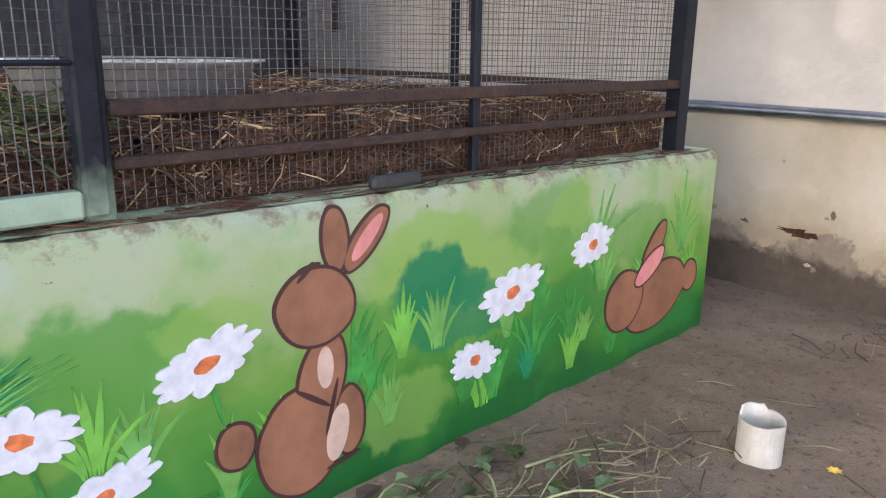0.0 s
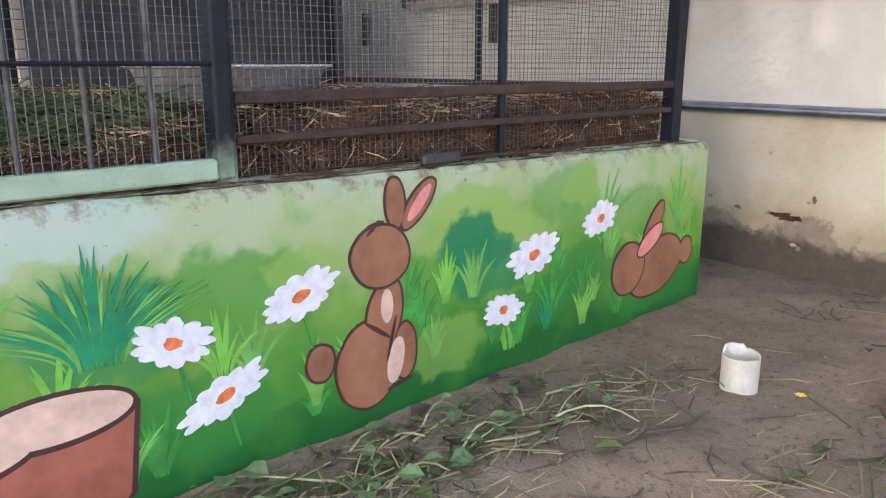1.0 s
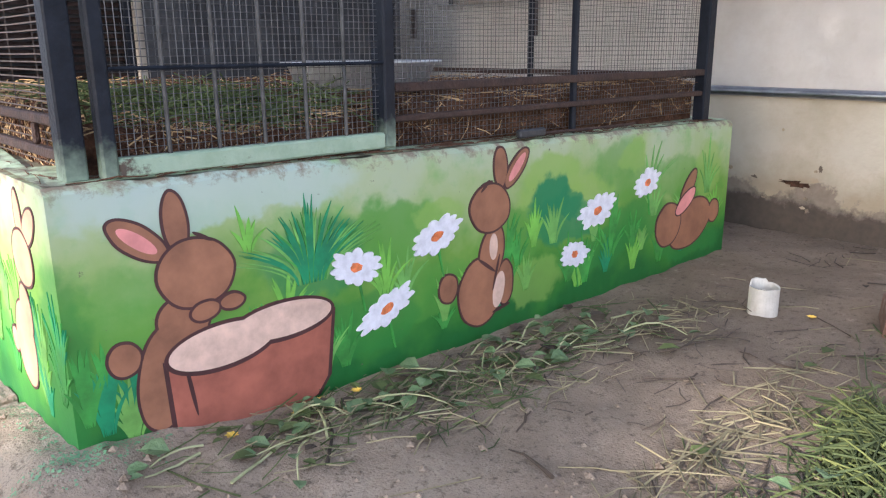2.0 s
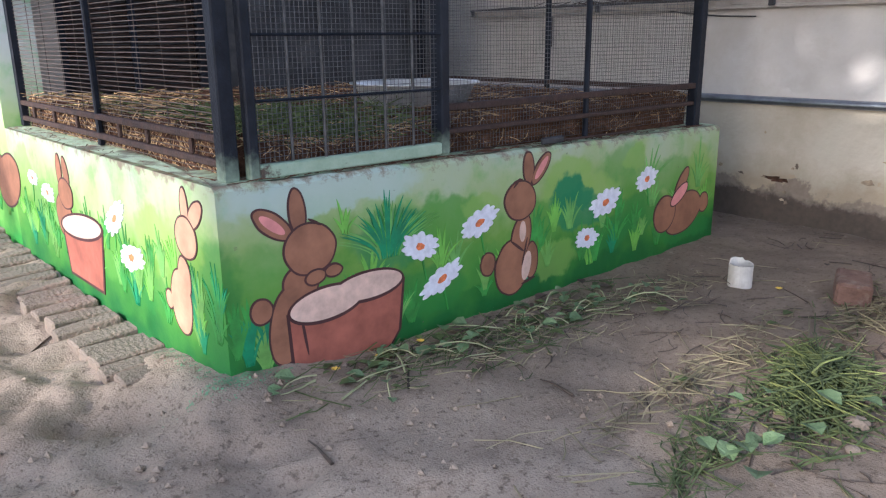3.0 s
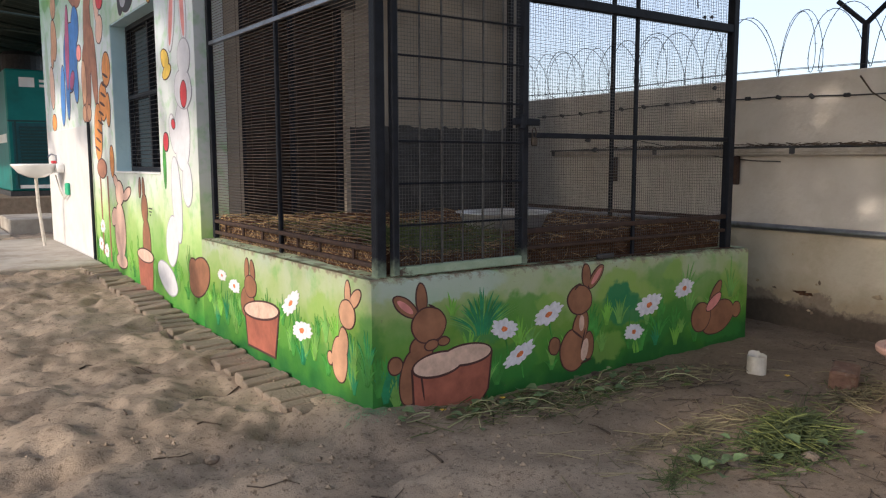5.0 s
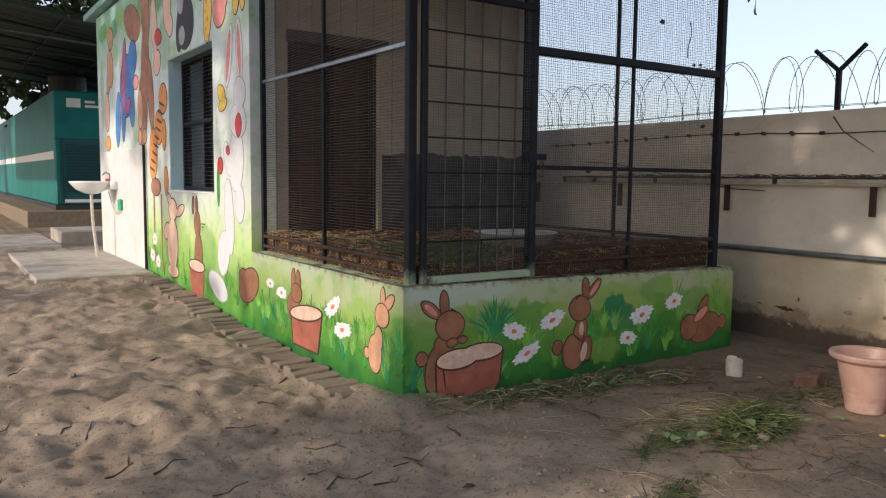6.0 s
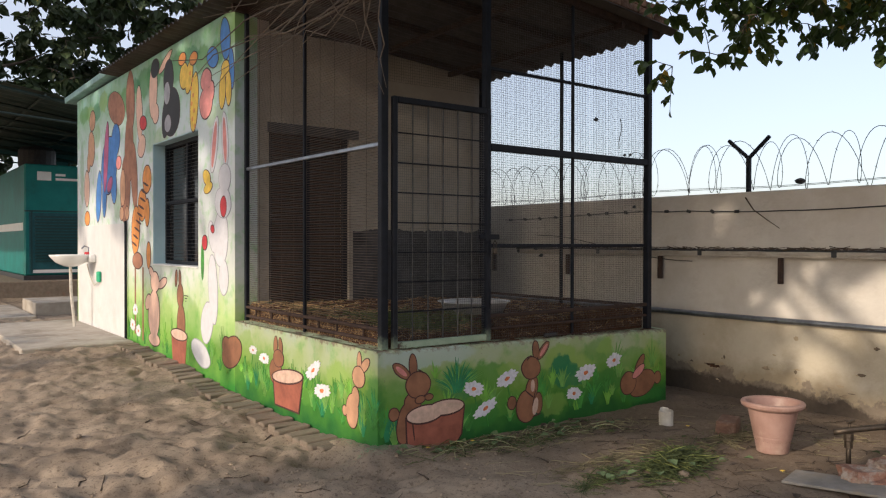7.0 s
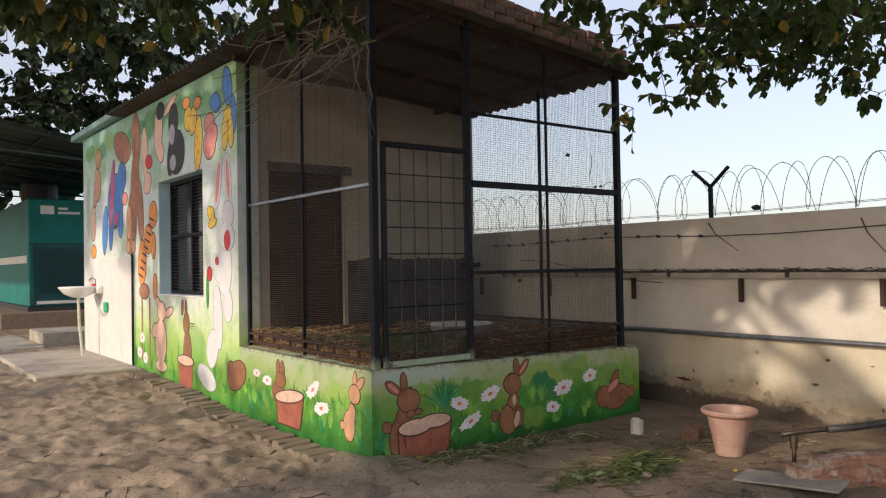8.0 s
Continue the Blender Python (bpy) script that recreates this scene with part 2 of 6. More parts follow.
M_HOUSE = mural_mat("house_mural", [(0.0, (0.03, 0.22, 0.02)), (0.35, (0.20, 0.42, 0.06)), (0.75, (0.46, 0.60, 0.25)), (1.1, (0.60, 0.64, 0.58)), (2.3, (0.60, 0.65, 0.68)), (2.9, (0.52, 0.62, 0.64)), (3.55, (0.28, 0.48, 0.30)), (3.9, (0.36, 0.60, 0.60))], 0.16, False, LEAVES)
M_CREAM = mat("cream_plaster", (0.30, 0.26, 0.21), (0.40, 0.355, 0.29), 2.2, 0.9, 0.25, 30, c3=(0.30, 0.26, 0.20), s3=0.8, lo3=0.55, hi3=0.75)
M_SOOT = mat("dark_dado_paint", (0.028, 0.028, 0.03), (0.07, 0.07, 0.073), 4, 0.85, 0.2, 30, c3=(0.11, 0.105, 0.095), s3=2.4, lo3=0.58, hi3=0.75)
M_LIME = mat("limewash", (0.52, 0.48, 0.43), (0.62, 0.585, 0.53), 1.6, 0.9, 0.35, 24, c3=(0.46, 0.41, 0.34), s3=1.1, lo3=0.50, hi3=0.74)
M_DAMP = mat("damp_plaster", (0.17, 0.13, 0.09), (0.075, 0.058, 0.045), 7, 0.95, 0.9, 30, c3=(0.42, 0.33, 0.22), s3=3, lo3=0.52, hi3=0.66)
M_OCHRE = mat("ochre_stain", (0.36, 0.28, 0.18), (0.44, 0.36, 0.25), 6, 0.95, 0.5, 30, c3=(0.30, 0.23, 0.14), s3=4, lo3=0.55, hi3=0.68)
M_STEEL = mat("navy_painted_steel", (0.006, 0.0075, 0.012), (0.014, 0.017, 0.025), 14, 0.55, 0.15, 80, c3=(0.06, 0.05, 0.04), s3=6, lo3=0.66, hi3=0.76, spec=0.2)


def overspray(m, color, z0, z1):
    """Spray paint caught on the foot of a steel part, thinning out upward with a ragged edge."""
    nt = m.node_tree
    n, ln = nt.nodes, nt.links
    base = n["Principled BSDF"].inputs["Base Color"]
    old = base.links[0].from_socket
    tc = n.new("ShaderNodeTexCoord")
    sp = n.new("ShaderNodeSeparateXYZ")
    ln.new(tc.outputs["Object"], sp.inputs[0])
    t = n.new("ShaderNodeTexNoise")
    t.inputs["Scale"].default_value, t.inputs["Detail"].default_value = 40, 5
    ln.new(tc.outputs["Object"], t.inputs["Vector"])
    ma = n.new("ShaderNodeMath")
    ma.operation = "MULTIPLY_ADD"
    ma.inputs[1].default_value = 0.10
    ln.new(t.outputs["Fac"], ma.inputs[0])
    ln.new(sp.outputs["Z"], ma.inputs[2])
    r = n.new("ShaderNodeMapRange")
    r.inputs["From Min"].default_value, r.inputs["From Max"].default_value = z0 + 0.05, z1 + 0.05
    r.inputs["To Min"].default_value, r.inputs["To Max"].default_value = 1.0, 0.0
    ln.new(ma.outputs[0], r.inputs["Value"])
    mx = n.new("ShaderNodeMix")
    mx.data_type = "RGBA"
    ln.new(r.outputs["Result"], mx.inputs["Factor"])
    ln.new(old, mx.inputs["A"])
    mx.inputs["B"].default_value = (*color, 1)
    ln.new(mx.outputs["Result"], base)


M_STEELFOOT = mat("navy_steel_sprayed_foot", (0.006, 0.0075, 0.012), (0.014, 0.017, 0.025), 14, 0.5, 0.15, 80, c3=(0.06, 0.05, 0.04), s3=6, lo3=0.66, hi3=0.76, spec=0.18)
overspray(M_STEELFOOT, (0.26, 0.33, 0.24), 0.675, 0.80)
M_RUST = mat("rusted_angle", (0.035, 0.022, 0.018), (0.075, 0.042, 0.03), 22, 0.75, 0.4, 90, metal=0.3)
M_GREENSTEEL = mat("pale_green_painted_steel", (0.24, 0.33, 0.22), (0.36, 0.45, 0.33), 10, 0.55, 0.2, 60, c3=(0.07, 0.05, 0.035), s3=12, lo3=0.60, hi3=0.68)
M_WIRE = mat("galvanised_wire", (0.11, 0.105, 0.10), (0.21, 0.205, 0.20), 30, 0.5, metal=0.7)
M_WIRED = mat("dull_wire", (0.05, 0.048, 0.045), (0.11, 0.105, 0.10), 30, 0.6, metal=0.5)
M_RUSTWIRE = mat("rusty_wire", (0.075, 0.055, 0.042), (0.15, 0.115, 0.09), 30, 0.65, metal=0.4)
M_GREYTWIG = mat("grey_twig", (0.14, 0.11, 0.085), (0.26, 0.21, 0.165), 20, 0.9)
M_YELLOWASH = mat("yellowed_limewash", (0.48, 0.425, 0.325), (0.57, 0.52, 0.42), 1.8, 0.9, 0.35, 24, c3=(0.42, 0.36, 0.26), s3=1.6, lo3=0.48, hi3=0.72)


def flaking_foot(m):
    """Rising damp: an ochre bloom, then dark flaked plaster, each with its own ragged upper edge, deepest near the cage."""
    nt = m.node_tree
    n, ln = nt.nodes, nt.links
    b = n["Principled BSDF"]
    tc = n.new("ShaderNodeTexCoord")
    sp = n.new("ShaderNodeSeparateXYZ")
    ln.new(tc.outputs["Object"], sp.inputs[0])
    deep = n.new("ShaderNodeMapRange")
    deep.inputs["From Min"].default_value, deep.inputs["From Max"].default_value = -1.5, 0.3
    deep.inputs["To Min"].default_value, deep.inputs["To Max"].default_value = 0.0, 0.13
    ln.new(sp.outputs["Y"], deep.inputs["Value"])
    out = b.inputs["Base Color"].links[0].from_socket
    for scale, swing, z0, z1, c1, c2, seed in ((2.2, 0.55, 0.16, 0.34, (0.40, 0.33, 0.23), (0.33, 0.27, 0.18), 3.0), (5.5, 0.62, 0.085, 0.125, (0.17, 0.135, 0.10), (0.30, 0.25, 0.19), 8.0), (3.4, 0.36, 0.035, 0.08, (0.055, 0.043, 0.033), (0.11, 0.085, 0.062), 15.0)):
        of = n.new("ShaderNodeVectorMath")
        of.inputs[1].default_value = (0, 0, seed)
        ln.new(tc.outputs["Object"], of.inputs[0])
        t = n.new("ShaderNodeTexNoise")
        t.inputs["Scale"].default_value, t.inputs["Detail"].default_value, t.inputs["Roughness"].default_value = scale, 9, 0.66
        ln.new(of.outputs[0], t.inputs["Vector"])
        k = n.new("ShaderNodeMath")
        k.operation = "MULTIPLY_ADD"
        k.inputs[1].default_value, k.inputs[2].default_value = -swing, swing * 0.5
        ln.new(t.outputs["Fac"], k.inputs[0])
        a = n.new("ShaderNodeMath")
        ln.new(k.outputs[0], a.inputs[0])
        ln.new(sp.outputs["Z"], a.inputs[1])
        d = n.new("ShaderNodeMath")
        d.operation = "SUBTRACT"
        ln.new(a.outputs[0], d.inputs[0])
        ln.new(deep.outputs["Result"], d.inputs[1])
        r = n.new("ShaderNodeMapRange")
        r.inputs["From Min"].default_value, r.inputs["From Max"].default_value = z0, z1
        r.inputs["To Min"].default_value, r.inputs["To Max"].default_value = 1.0, 0.0
        ln.new(d.outputs[0], r.inputs["Value"])
        ramp = n.new("ShaderNodeMix")
        ramp.data_type = "RGBA"
        ramp.inputs["A"].default_value, ramp.inputs["B"].default_value = (*c1, 1), (*c2, 1)
        f = n.new("ShaderNodeTexNoise")
        f.inputs["Scale"].default_value, f.inputs["Detail"].default_value = 28, 6
        ln.new(of.outputs[0], f.inputs["Vector"])
        ln.new(f.outputs["Fac"], ramp.inputs["Factor"])
        mx = n.new("ShaderNodeMix")
        mx.data_type = "RGBA"
        ln.new(r.outputs["Result"], mx.inputs["Factor"])
        ln.new(out, mx.inputs["A"])
        ln.new(ramp.outputs["Result"], mx.inputs["B"])
        out = mx.outputs["Result"]
    ln.new(out, b.inputs["Base Color"])


flaking_foot(M_YELLOWASH)
M_ZINC = mat("zinc_conduit", (0.24, 0.25, 0.28), (0.38, 0.40, 0.44), 9, 0.3, 0.1, 60, metal=0.9, c3=(0.22, 0.2, 0.18), s3=5, lo3=0.58, hi3=0.7)
M_SHEET = mat("corrugated_sheet", (0.055, 0.045, 0.038), (0.10, 0.085, 0.07), 5, 0.7, 0.2, 40, metal=0.15, c3=(0.06, 0.045, 0.035), s3=1.5)
M_BRICK = mat("old_brick", (0.12, 0.068, 0.048), (0.20, 0.115, 0.082), 18, 0.9, 0.6, 60, c3=(0.22, 0.18, 0.14), s3=9, lo3=0.56, hi3=0.72, tone=0.25)
M_PAVER = mat("dusty_brick", (0.17, 0.135, 0.10), (0.25, 0.20, 0.15), 12, 0.95, 0.7, 50, c3=(0.25, 0.15, 0.11), s3=7, lo3=0.56, hi3=0.72, tone=0.18)
M_BEDSTRAW = mat("damp_straw", (0.065, 0.032, 0.02), (0.17, 0.088, 0.05), 9, 0.85, tone=0.5, spec=0.2)
M_STRAW = mat("dry_straw", (0.30, 0.19, 0.09), (0.52, 0.37, 0.19), 9, 0.85, tone=0.45, spec=0.2)
M_BED = mat("straw_bedding", (0.035, 0.018, 0.012), (0.12, 0.062, 0.036), 24, 0.95, 1.0, 70, c3=(0.16, 0.085, 0.045), s3=8, lo3=0.55, hi3=0.75, spec=0.15)
M_FODDER = mat("green_fodder", (0.045, 0.07, 0.02), (0.13, 0.16, 0.05), 9, 0.8, tone=0.5, trans=0.2)
M_TWIG = mat("dry_twig", (0.035, 0.025, 0.018), (0.09, 0.065, 0.045), 20, 0.9, tone=0.4)
M_LEAF = mat("tree_leaf", (0.035, 0.07, 0.018), (0.085, 0.125, 0.028), 3, 0.45, tone=0.55, trans=0.4)
M_LEAFY = mat("yellow_leaf", (0.34, 0.30, 0.04), (0.50, 0.30, 0.05), 3, 0.5, tone=0.3, trans=0.35)
M_DLEAF = mat("far_leaf", (0.025, 0.045, 0.016), (0.06, 0.085, 0.03), 2, 0.6, tone=0.5, trans=0.2)
M_BARK = mat("bark", (0.055, 0.042, 0.032), (0.13, 0.10, 0.075), 9, 0.95, 0.9, 26)
M_CONC = mat("worn_concrete", (0.34, 0.30, 0.25), (0.47, 0.43, 0.37), 4, 0.9, 0.5, 40, c3=(0.24, 0.20, 0.155), s3=1.7)
M_TEAL = mat("teal_enamel", (0.005, 0.15, 0.14), (0.010, 0.20, 0.18), 2, 0.5, c3=(0.01, 0.10, 0.09), s3=0.7, spec=0.3)
M_TEALD = mat("dark_teal_louvre", (0.004, 0.045, 0.045), (0.006, 0.06, 0.06), 3, 0.5)
M_WHITE = mat("white_paint", (0.72, 0.72, 0.70), (0.82, 0.82, 0.80), 5, 0.5, 0.05, 60)
M_TILE = mat("white_plaster_panel", (0.58, 0.57, 0.56), (0.68, 0.67, 0.66), 2.5, 0.6, 0.2, 20, c3=(0.55, 0.52, 0.48), s3=1.4, lo3=0.58, hi3=0.75)
M_CERAMIC = mat("white_ceramic", (0.76, 0.76, 0.74), (0.84, 0.84, 0.82), 4, 0.12, coat=0.6)
M_PVC = mat("grimy_white_plastic", (0.46, 0.43, 0.37), (0.62, 0.59, 0.53), 14, 0.55, 0.2, 50, c3=(0.40, 0.33, 0.25), s3=12, lo3=0.58, hi3=0.72)
M_POT = mat("terracotta_plastic", (0.28, 0.165, 0.135), (0.37, 0.235, 0.195), 7, 0.5, 0.15, 50, c3=(0.42, 0.30, 0.24), s3=5, lo3=0.54, hi3=0.7)
M_SOIL = mat("dry_soil", (0.10, 0.07, 0.05), (0.2, 0.15, 0.1), 20, 0.95, 0.9, 60)
M_ALU = mat("beaten_aluminium", (0.50, 0.49, 0.47), (0.66, 0.65, 0.63), 12, 0.4, 0.25, 40, metal=0.4)
M_RUBBER = mat("black_rubber", (0.018, 0.018, 0.02), (0.045, 0.045, 0.048), 20, 0.6, 0.2, 60)
M_GLASSD = mat("dark_pane", (0.012, 0.013, 0.015), (0.03, 0.03, 0.032), 3, 0.12)
M_BLUEWALL = mat("pale_blue_paint", (0.40, 0.60, 0.66), (0.50, 0.68, 0.73), 3, 0.6, 0.15, 30)
M_BOARD = mat("weathered_board", (0.20, 0.185, 0.165), (0.32, 0.30, 0.27), 8, 0.8, 0.3, 40, c3=(0.3, 0.26, 0.2), s3=5)
M_TARP = mat("dark_green_sheet", (0.012, 0.028, 0.024), (0.03, 0.05, 0.042), 4, 0.6)
M_BRASS = mat("tarnished_brass", (0.05, 0.04, 0.032), (0.12, 0.095, 0.07), 16, 0.5, 0.2, 60, metal=0.7)


def paint(name, c, d=0.22, scale=9, rough=0.6):
    return mat(name, tuple(v * (1 - d) for v in c), tuple(min(1, v * (1 + d)) for v in c), scale, rough, 0.05, 40)


P_BROWN = paint("paint_brown", (0.26, 0.115, 0.06), 0.3, 6)
P_TAN = paint("paint_tan", (0.50, 0.28, 0.17), 0.2)
P_LINE = paint("paint_dark_outline", (0.055, 0.018, 0.018))
P_PINK = paint("paint_pink", (0.62, 0.24, 0.22))
P_CREAM = paint("paint_cream", (0.60, 0.42, 0.33), 0.22, 14)
P_STUMP = paint("paint_stump_red", (0.30, 0.095, 0.06), 0.3, 7)
P_PETAL = paint("paint_petal_white", (0.66, 0.65, 0.70), 0.15, 30)
P_HEART = paint("paint_flower_orange", (0.62, 0.17, 0.05), 0.4, 40)
P_GRASS = paint("paint_grass_green", (0.05, 0.245, 0.035), 0.4)
P_GRASSL = paint("paint_grass_lime", (0.17, 0.42, 0.05), 0.3)
P_BUSH = paint("paint_bush_teal", (0.018, 0.215, 0.085), 0.3, 10)
P_BUSHL = paint("paint_bush_green", (0.145, 0.345, 0.07), 0.35, 8)
P_GREYD = paint("paint_mid_grey", (0.34, 0.34, 0.38))
P_BLUE = paint("paint_blue", (0.06, 0.20, 0.52))
P_MAG = paint("paint_magenta", (0.42, 0.10, 0.22))
P_RED = paint("paint_red", (0.55, 0.04, 0.05))
P_ORANGE = paint("paint_orange", (0.66, 0.26, 0.06))
P_YELLOW = paint("paint_yellow", (0.74, 0.50, 0.07))
P_BLACK = paint("paint_black", (0.02, 0.02, 0.022))
P_SKIN = paint("paint_peach", (0.70, 0.46, 0.36), 0.12)


# ---- mesh helpers ----
class Shape:
    """Collects boxes, tubes and sheets into one mesh."""
    def __init__(self):
        self.v, self.f = [], []

    def add(self, verts, faces):
        k = len(self.v)
        self.v += [tuple(p) for p in verts]
        self.f += [tuple(i + k for i in q) for q in faces]
        return self

    def box(self, x0, x1, y0, y1, z0, z1):
        p = [(x, y, z) for z in (z0, z1) for y in (y0, y1) for x in (x0, x1)]
        return self.add(p, [(0, 2, 3, 1), (4, 5, 7, 6), (0, 1, 5, 4), (2, 6, 7, 3), (0, 4, 6, 2), (1, 3, 7, 5)])

    def bbox(self, x0, x1, y0, y1, z0, z1, c=0.006, m=None):
        """A box with chamfered edges, moved by m."""
        bm = bmesh.new()
        bmesh.ops.create_cube(bm, size=1)
        for q in bm.verts:
            q.co = Vector(((x0 + x1) / 2 + q.co.x * (x1 - x0), (y0 + y1) / 2 + q.co.y * (y1 - y0), (z0 + z1) / 2 + q.co.z * (z1 - z0)))
        bmesh.ops.bevel(bm, geom=bm.edges[:], offset=c, segments=1, affect="EDGES")
        if m:
            bm.transform(m)
        bm.verts.index_update()
        self.add([q.co for q in bm.verts], [[q.index for q in g.verts] for g in bm.faces])
        bm.free()
        return self

    def tube(self, pts, r, n=6, closed=False, r2=None):
        """A round bar along the points, tapering from r to r2."""
        pts = [Vector(p) for p in pts]
        k = len(pts)
        vs, fs = [], []
        for i, p in enumerate(pts):
            d = pts[(i + 1) % k] - pts[i - 1] if closed else pts[min(i + 1, k - 1)] - pts[max(i - 1, 0)]
            d.normalize()
            a = d.cross(Vector((0, 0, 1)) if abs(d.z) < 0.9 else Vector((1, 0, 0))).normalized()
            b = d.cross(a)
            rr = r if r2 is None else r + (r2 - r) * i / max(1, k - 1)
            vs += [p + (a * math.cos(2 * math.pi * j / n) + b * math.sin(2 * math.pi * j / n)) * rr for j in range(n)]
        for i in range(k if closed else k - 1):
            for j in range(n):
                u, w = i * n, ((i + 1) % k) * n
                fs.append((u + j, u + (j + 1) % n, w + (j + 1) % n, w + j))
        if not closed:
            fs += [tuple(range(n))[::-1], tuple((k - 1) * n + j for j in range(n))]
        return self.add(vs, fs)

    def lathe(self, prof, cx, cy, n=32, m=None):
        """Turns a profile of (radius, z) round the upright axis."""
        vs = [(cx + r * math.cos(2 * math.pi * j / n), cy + r * math.sin(2 * math.pi * j / n), z) for r, z in prof for j in range(n)]
        if m:
            vs = [m @ Vector(p) for p in vs]
        fs = [(i * n + j, i * n + (j + 1) % n, (i + 1) * n + (j + 1) % n, (i + 1) * n + j) for i in range(len(prof) - 1) for j in range(n)]
        return self.add(vs, fs)

    def mesh(self, name, material, smooth=False):
        me = bpy.data.meshes.new(name)
        me.from_pydata(self.v, [], self.f)
        me.materials.append(material)
        me.update()
        if smooth:
            me.polygons.foreach_set("use_smooth", [True] * len(me.polygons))
        return me


def thing(name, at, label, category, group="", kind=""):
    ob = new(name)
    ob.empty_display_size = 0.1
    ob.location = at
    return tagged(ob, label, category, group, kind)


def part(name, shape, material, parent, label="", smooth=False, kind=""):
    ob = new(name, shape.mesh(name, material, smooth))
    ob.parent = parent
    if parent.type == "EMPTY":
        ob.matrix_parent_inverse = Matrix.Translation(-parent.location)
    return tagged(ob, label, kind=kind)


def solid(name, shape, material, label, category, kind="structure", smooth=False, group=""):
    return tagged(new(name, shape.mesh(name, material, smooth)), label, category, group, kind)


rnd = random.Random(7)


def sstep(a, b, v):
    t = min(1, max(0, (v - a) / (b - a)))
    return t * t * (3 - 2 * t)


def ground_z(x, y):
    z = -0.035 + 0.15 * sstep(0.6, 6.0, y) * (1 - sstep(1.0, 3.0, x)) - 0.02 * sstep(-2, -6, y)
    z += 0.075 * math.exp(-((x + 0.02) ** 2 + (y - 0.05) ** 2) / 0.10)
    z -= 0.06 * math.exp(-((x + 0.36) ** 2 + (y - 0.12) ** 2) / 0.03)
    z += 0.05 * math.exp(-((x + 1.3) ** 2 + (y - 1.0) ** 2) / 0.5)
    near = 1 - sstep(9, 22, math.hypot(x, y))
    if near > 0:
        rough_left = 0.45 + 0.5 * sstep(0.8, -0.4, x)
        z += near * rough_left * (0.075 * (noise.noise((x * 1.3, y * 1.3, 3.1))) * 0.6 + 0.05 * noise.noise((x * 3.6, y * 3.6, 1.7)) * 0.7 + 0.022 * noise.noise((x * 8, y * 8, 5)) + 0.007 * noise.noise((x * 27, y * 27, 9)))
        left = sstep(0.35, -0.35, x) * near
        if left > 0:   # trodden ridges and old footprints
            wx, wy = x + 0.12 * noise.noise((x * 2, y * 2, 20)), y + 0.12 * noise.noise((x * 2, y * 2, 30))
            ridge = 1 - abs(noise.noise((wx * 2.3, wy * 3.1, 12))) * 2.2
            dent = max(0.0, noise.noise((wx * 4.6, wy * 5.8, 40)) - 0.12)
            z += left * (0.034 * ridge - 0.085 * dent + 0.016 * noise.noise((x * 13, y * 15, 50)) - 0.02)
    return z


# ---- ground ----
def axis(lo, hi, fine, far):
    a, v = [], lo
    while v < hi:
        a.append(v)
        v += fine
    a.append(hi)
    step, v, w = fine, lo, hi
    left, right = [], []
    while v > -far:
        step *= 1.35
        v -= step
        left.append(v)
    step = fine
    while w < far:
        step *= 1.35
        w += step
        right.append(w)
    return left[::-1] + a + right


gx, gy = axis(-4.2, 3.9, 0.029, 900), axis(-3.8, 7.2, 0.029, 900)
g = Shape()
g.v = [(x, y, ground_z(x, y)) for y in gy for x in gx]
w = len(gx)
g.f = [(j * w + i, j * w + i + 1, (j + 1) * w + i + 1, (j + 1) * w + i) for j in range(len(gy) - 1) for i in range(w - 1)]
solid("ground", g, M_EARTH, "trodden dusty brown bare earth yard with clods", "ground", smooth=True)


# ---- plinth of the cage with its mural ----
def plinth_top(x):
    return 0.70 - 0.017 * x


PL = thing("plinth", (1.6, 1.3, -0.1), "low masonry plinth painted as a green meadow mural", "plinth")
s = Shape()
X1, Y1, N = 3.23, 2.58, 110
xs = [X1 * i / N for i in range(N + 1)]
c = 0.018
fv = []
for x in xs:
    e = 0.006 * noise.noise((x * 5, 0, 0)) + 0.006 * noise.noise((x * 19, 4, 0)) - 0.012 * max(0, noise.noise((x * 11, 9, 2)) - 0.2)
    fv += [(x, 0, -0.3), (x, 0, plinth_top(x) - c + e), (x, c, plinth_top(x) + e), (x, 0.3, plinth_top(x)), (x, Y1, plinth_top(x)), (x, Y1, -0.3)]
s.add(fv, [(i * 6 + j, i * 6 + 6 + j, i * 6 + 7 + j, i * 6 + 1 + j) for i in range(N) for j in range(5)] + [(5, 4, 3, 2, 1, 0), tuple(N * 6 + j for j in range(6))])
part("wall", s, M_PLINTH, PL)
s = Shape()
for i, x in enumerate(xs):
    s.v += [(x + (0.006 if i == 0 else 0), 0.02, plinth_top(x) + 0.003), (x + (0.006 if i == 0 else 0), 0.34, plinth_top(x) + 0.010)]
s.f += [(2 * i, 2 * i + 2, 2 * i + 3, 2 * i + 1) for i in range(N)]
s.v += [(0.006, Y1 - 0.01, 0.706), (0.34, Y1 - 0.01, 0.706)]
s.f += [(1, 5, len(s.v) - 1, len(s.v) - 2)]
part("ledge", s, M_PLEDGE, PL, "scuffed pale green cement ledge")


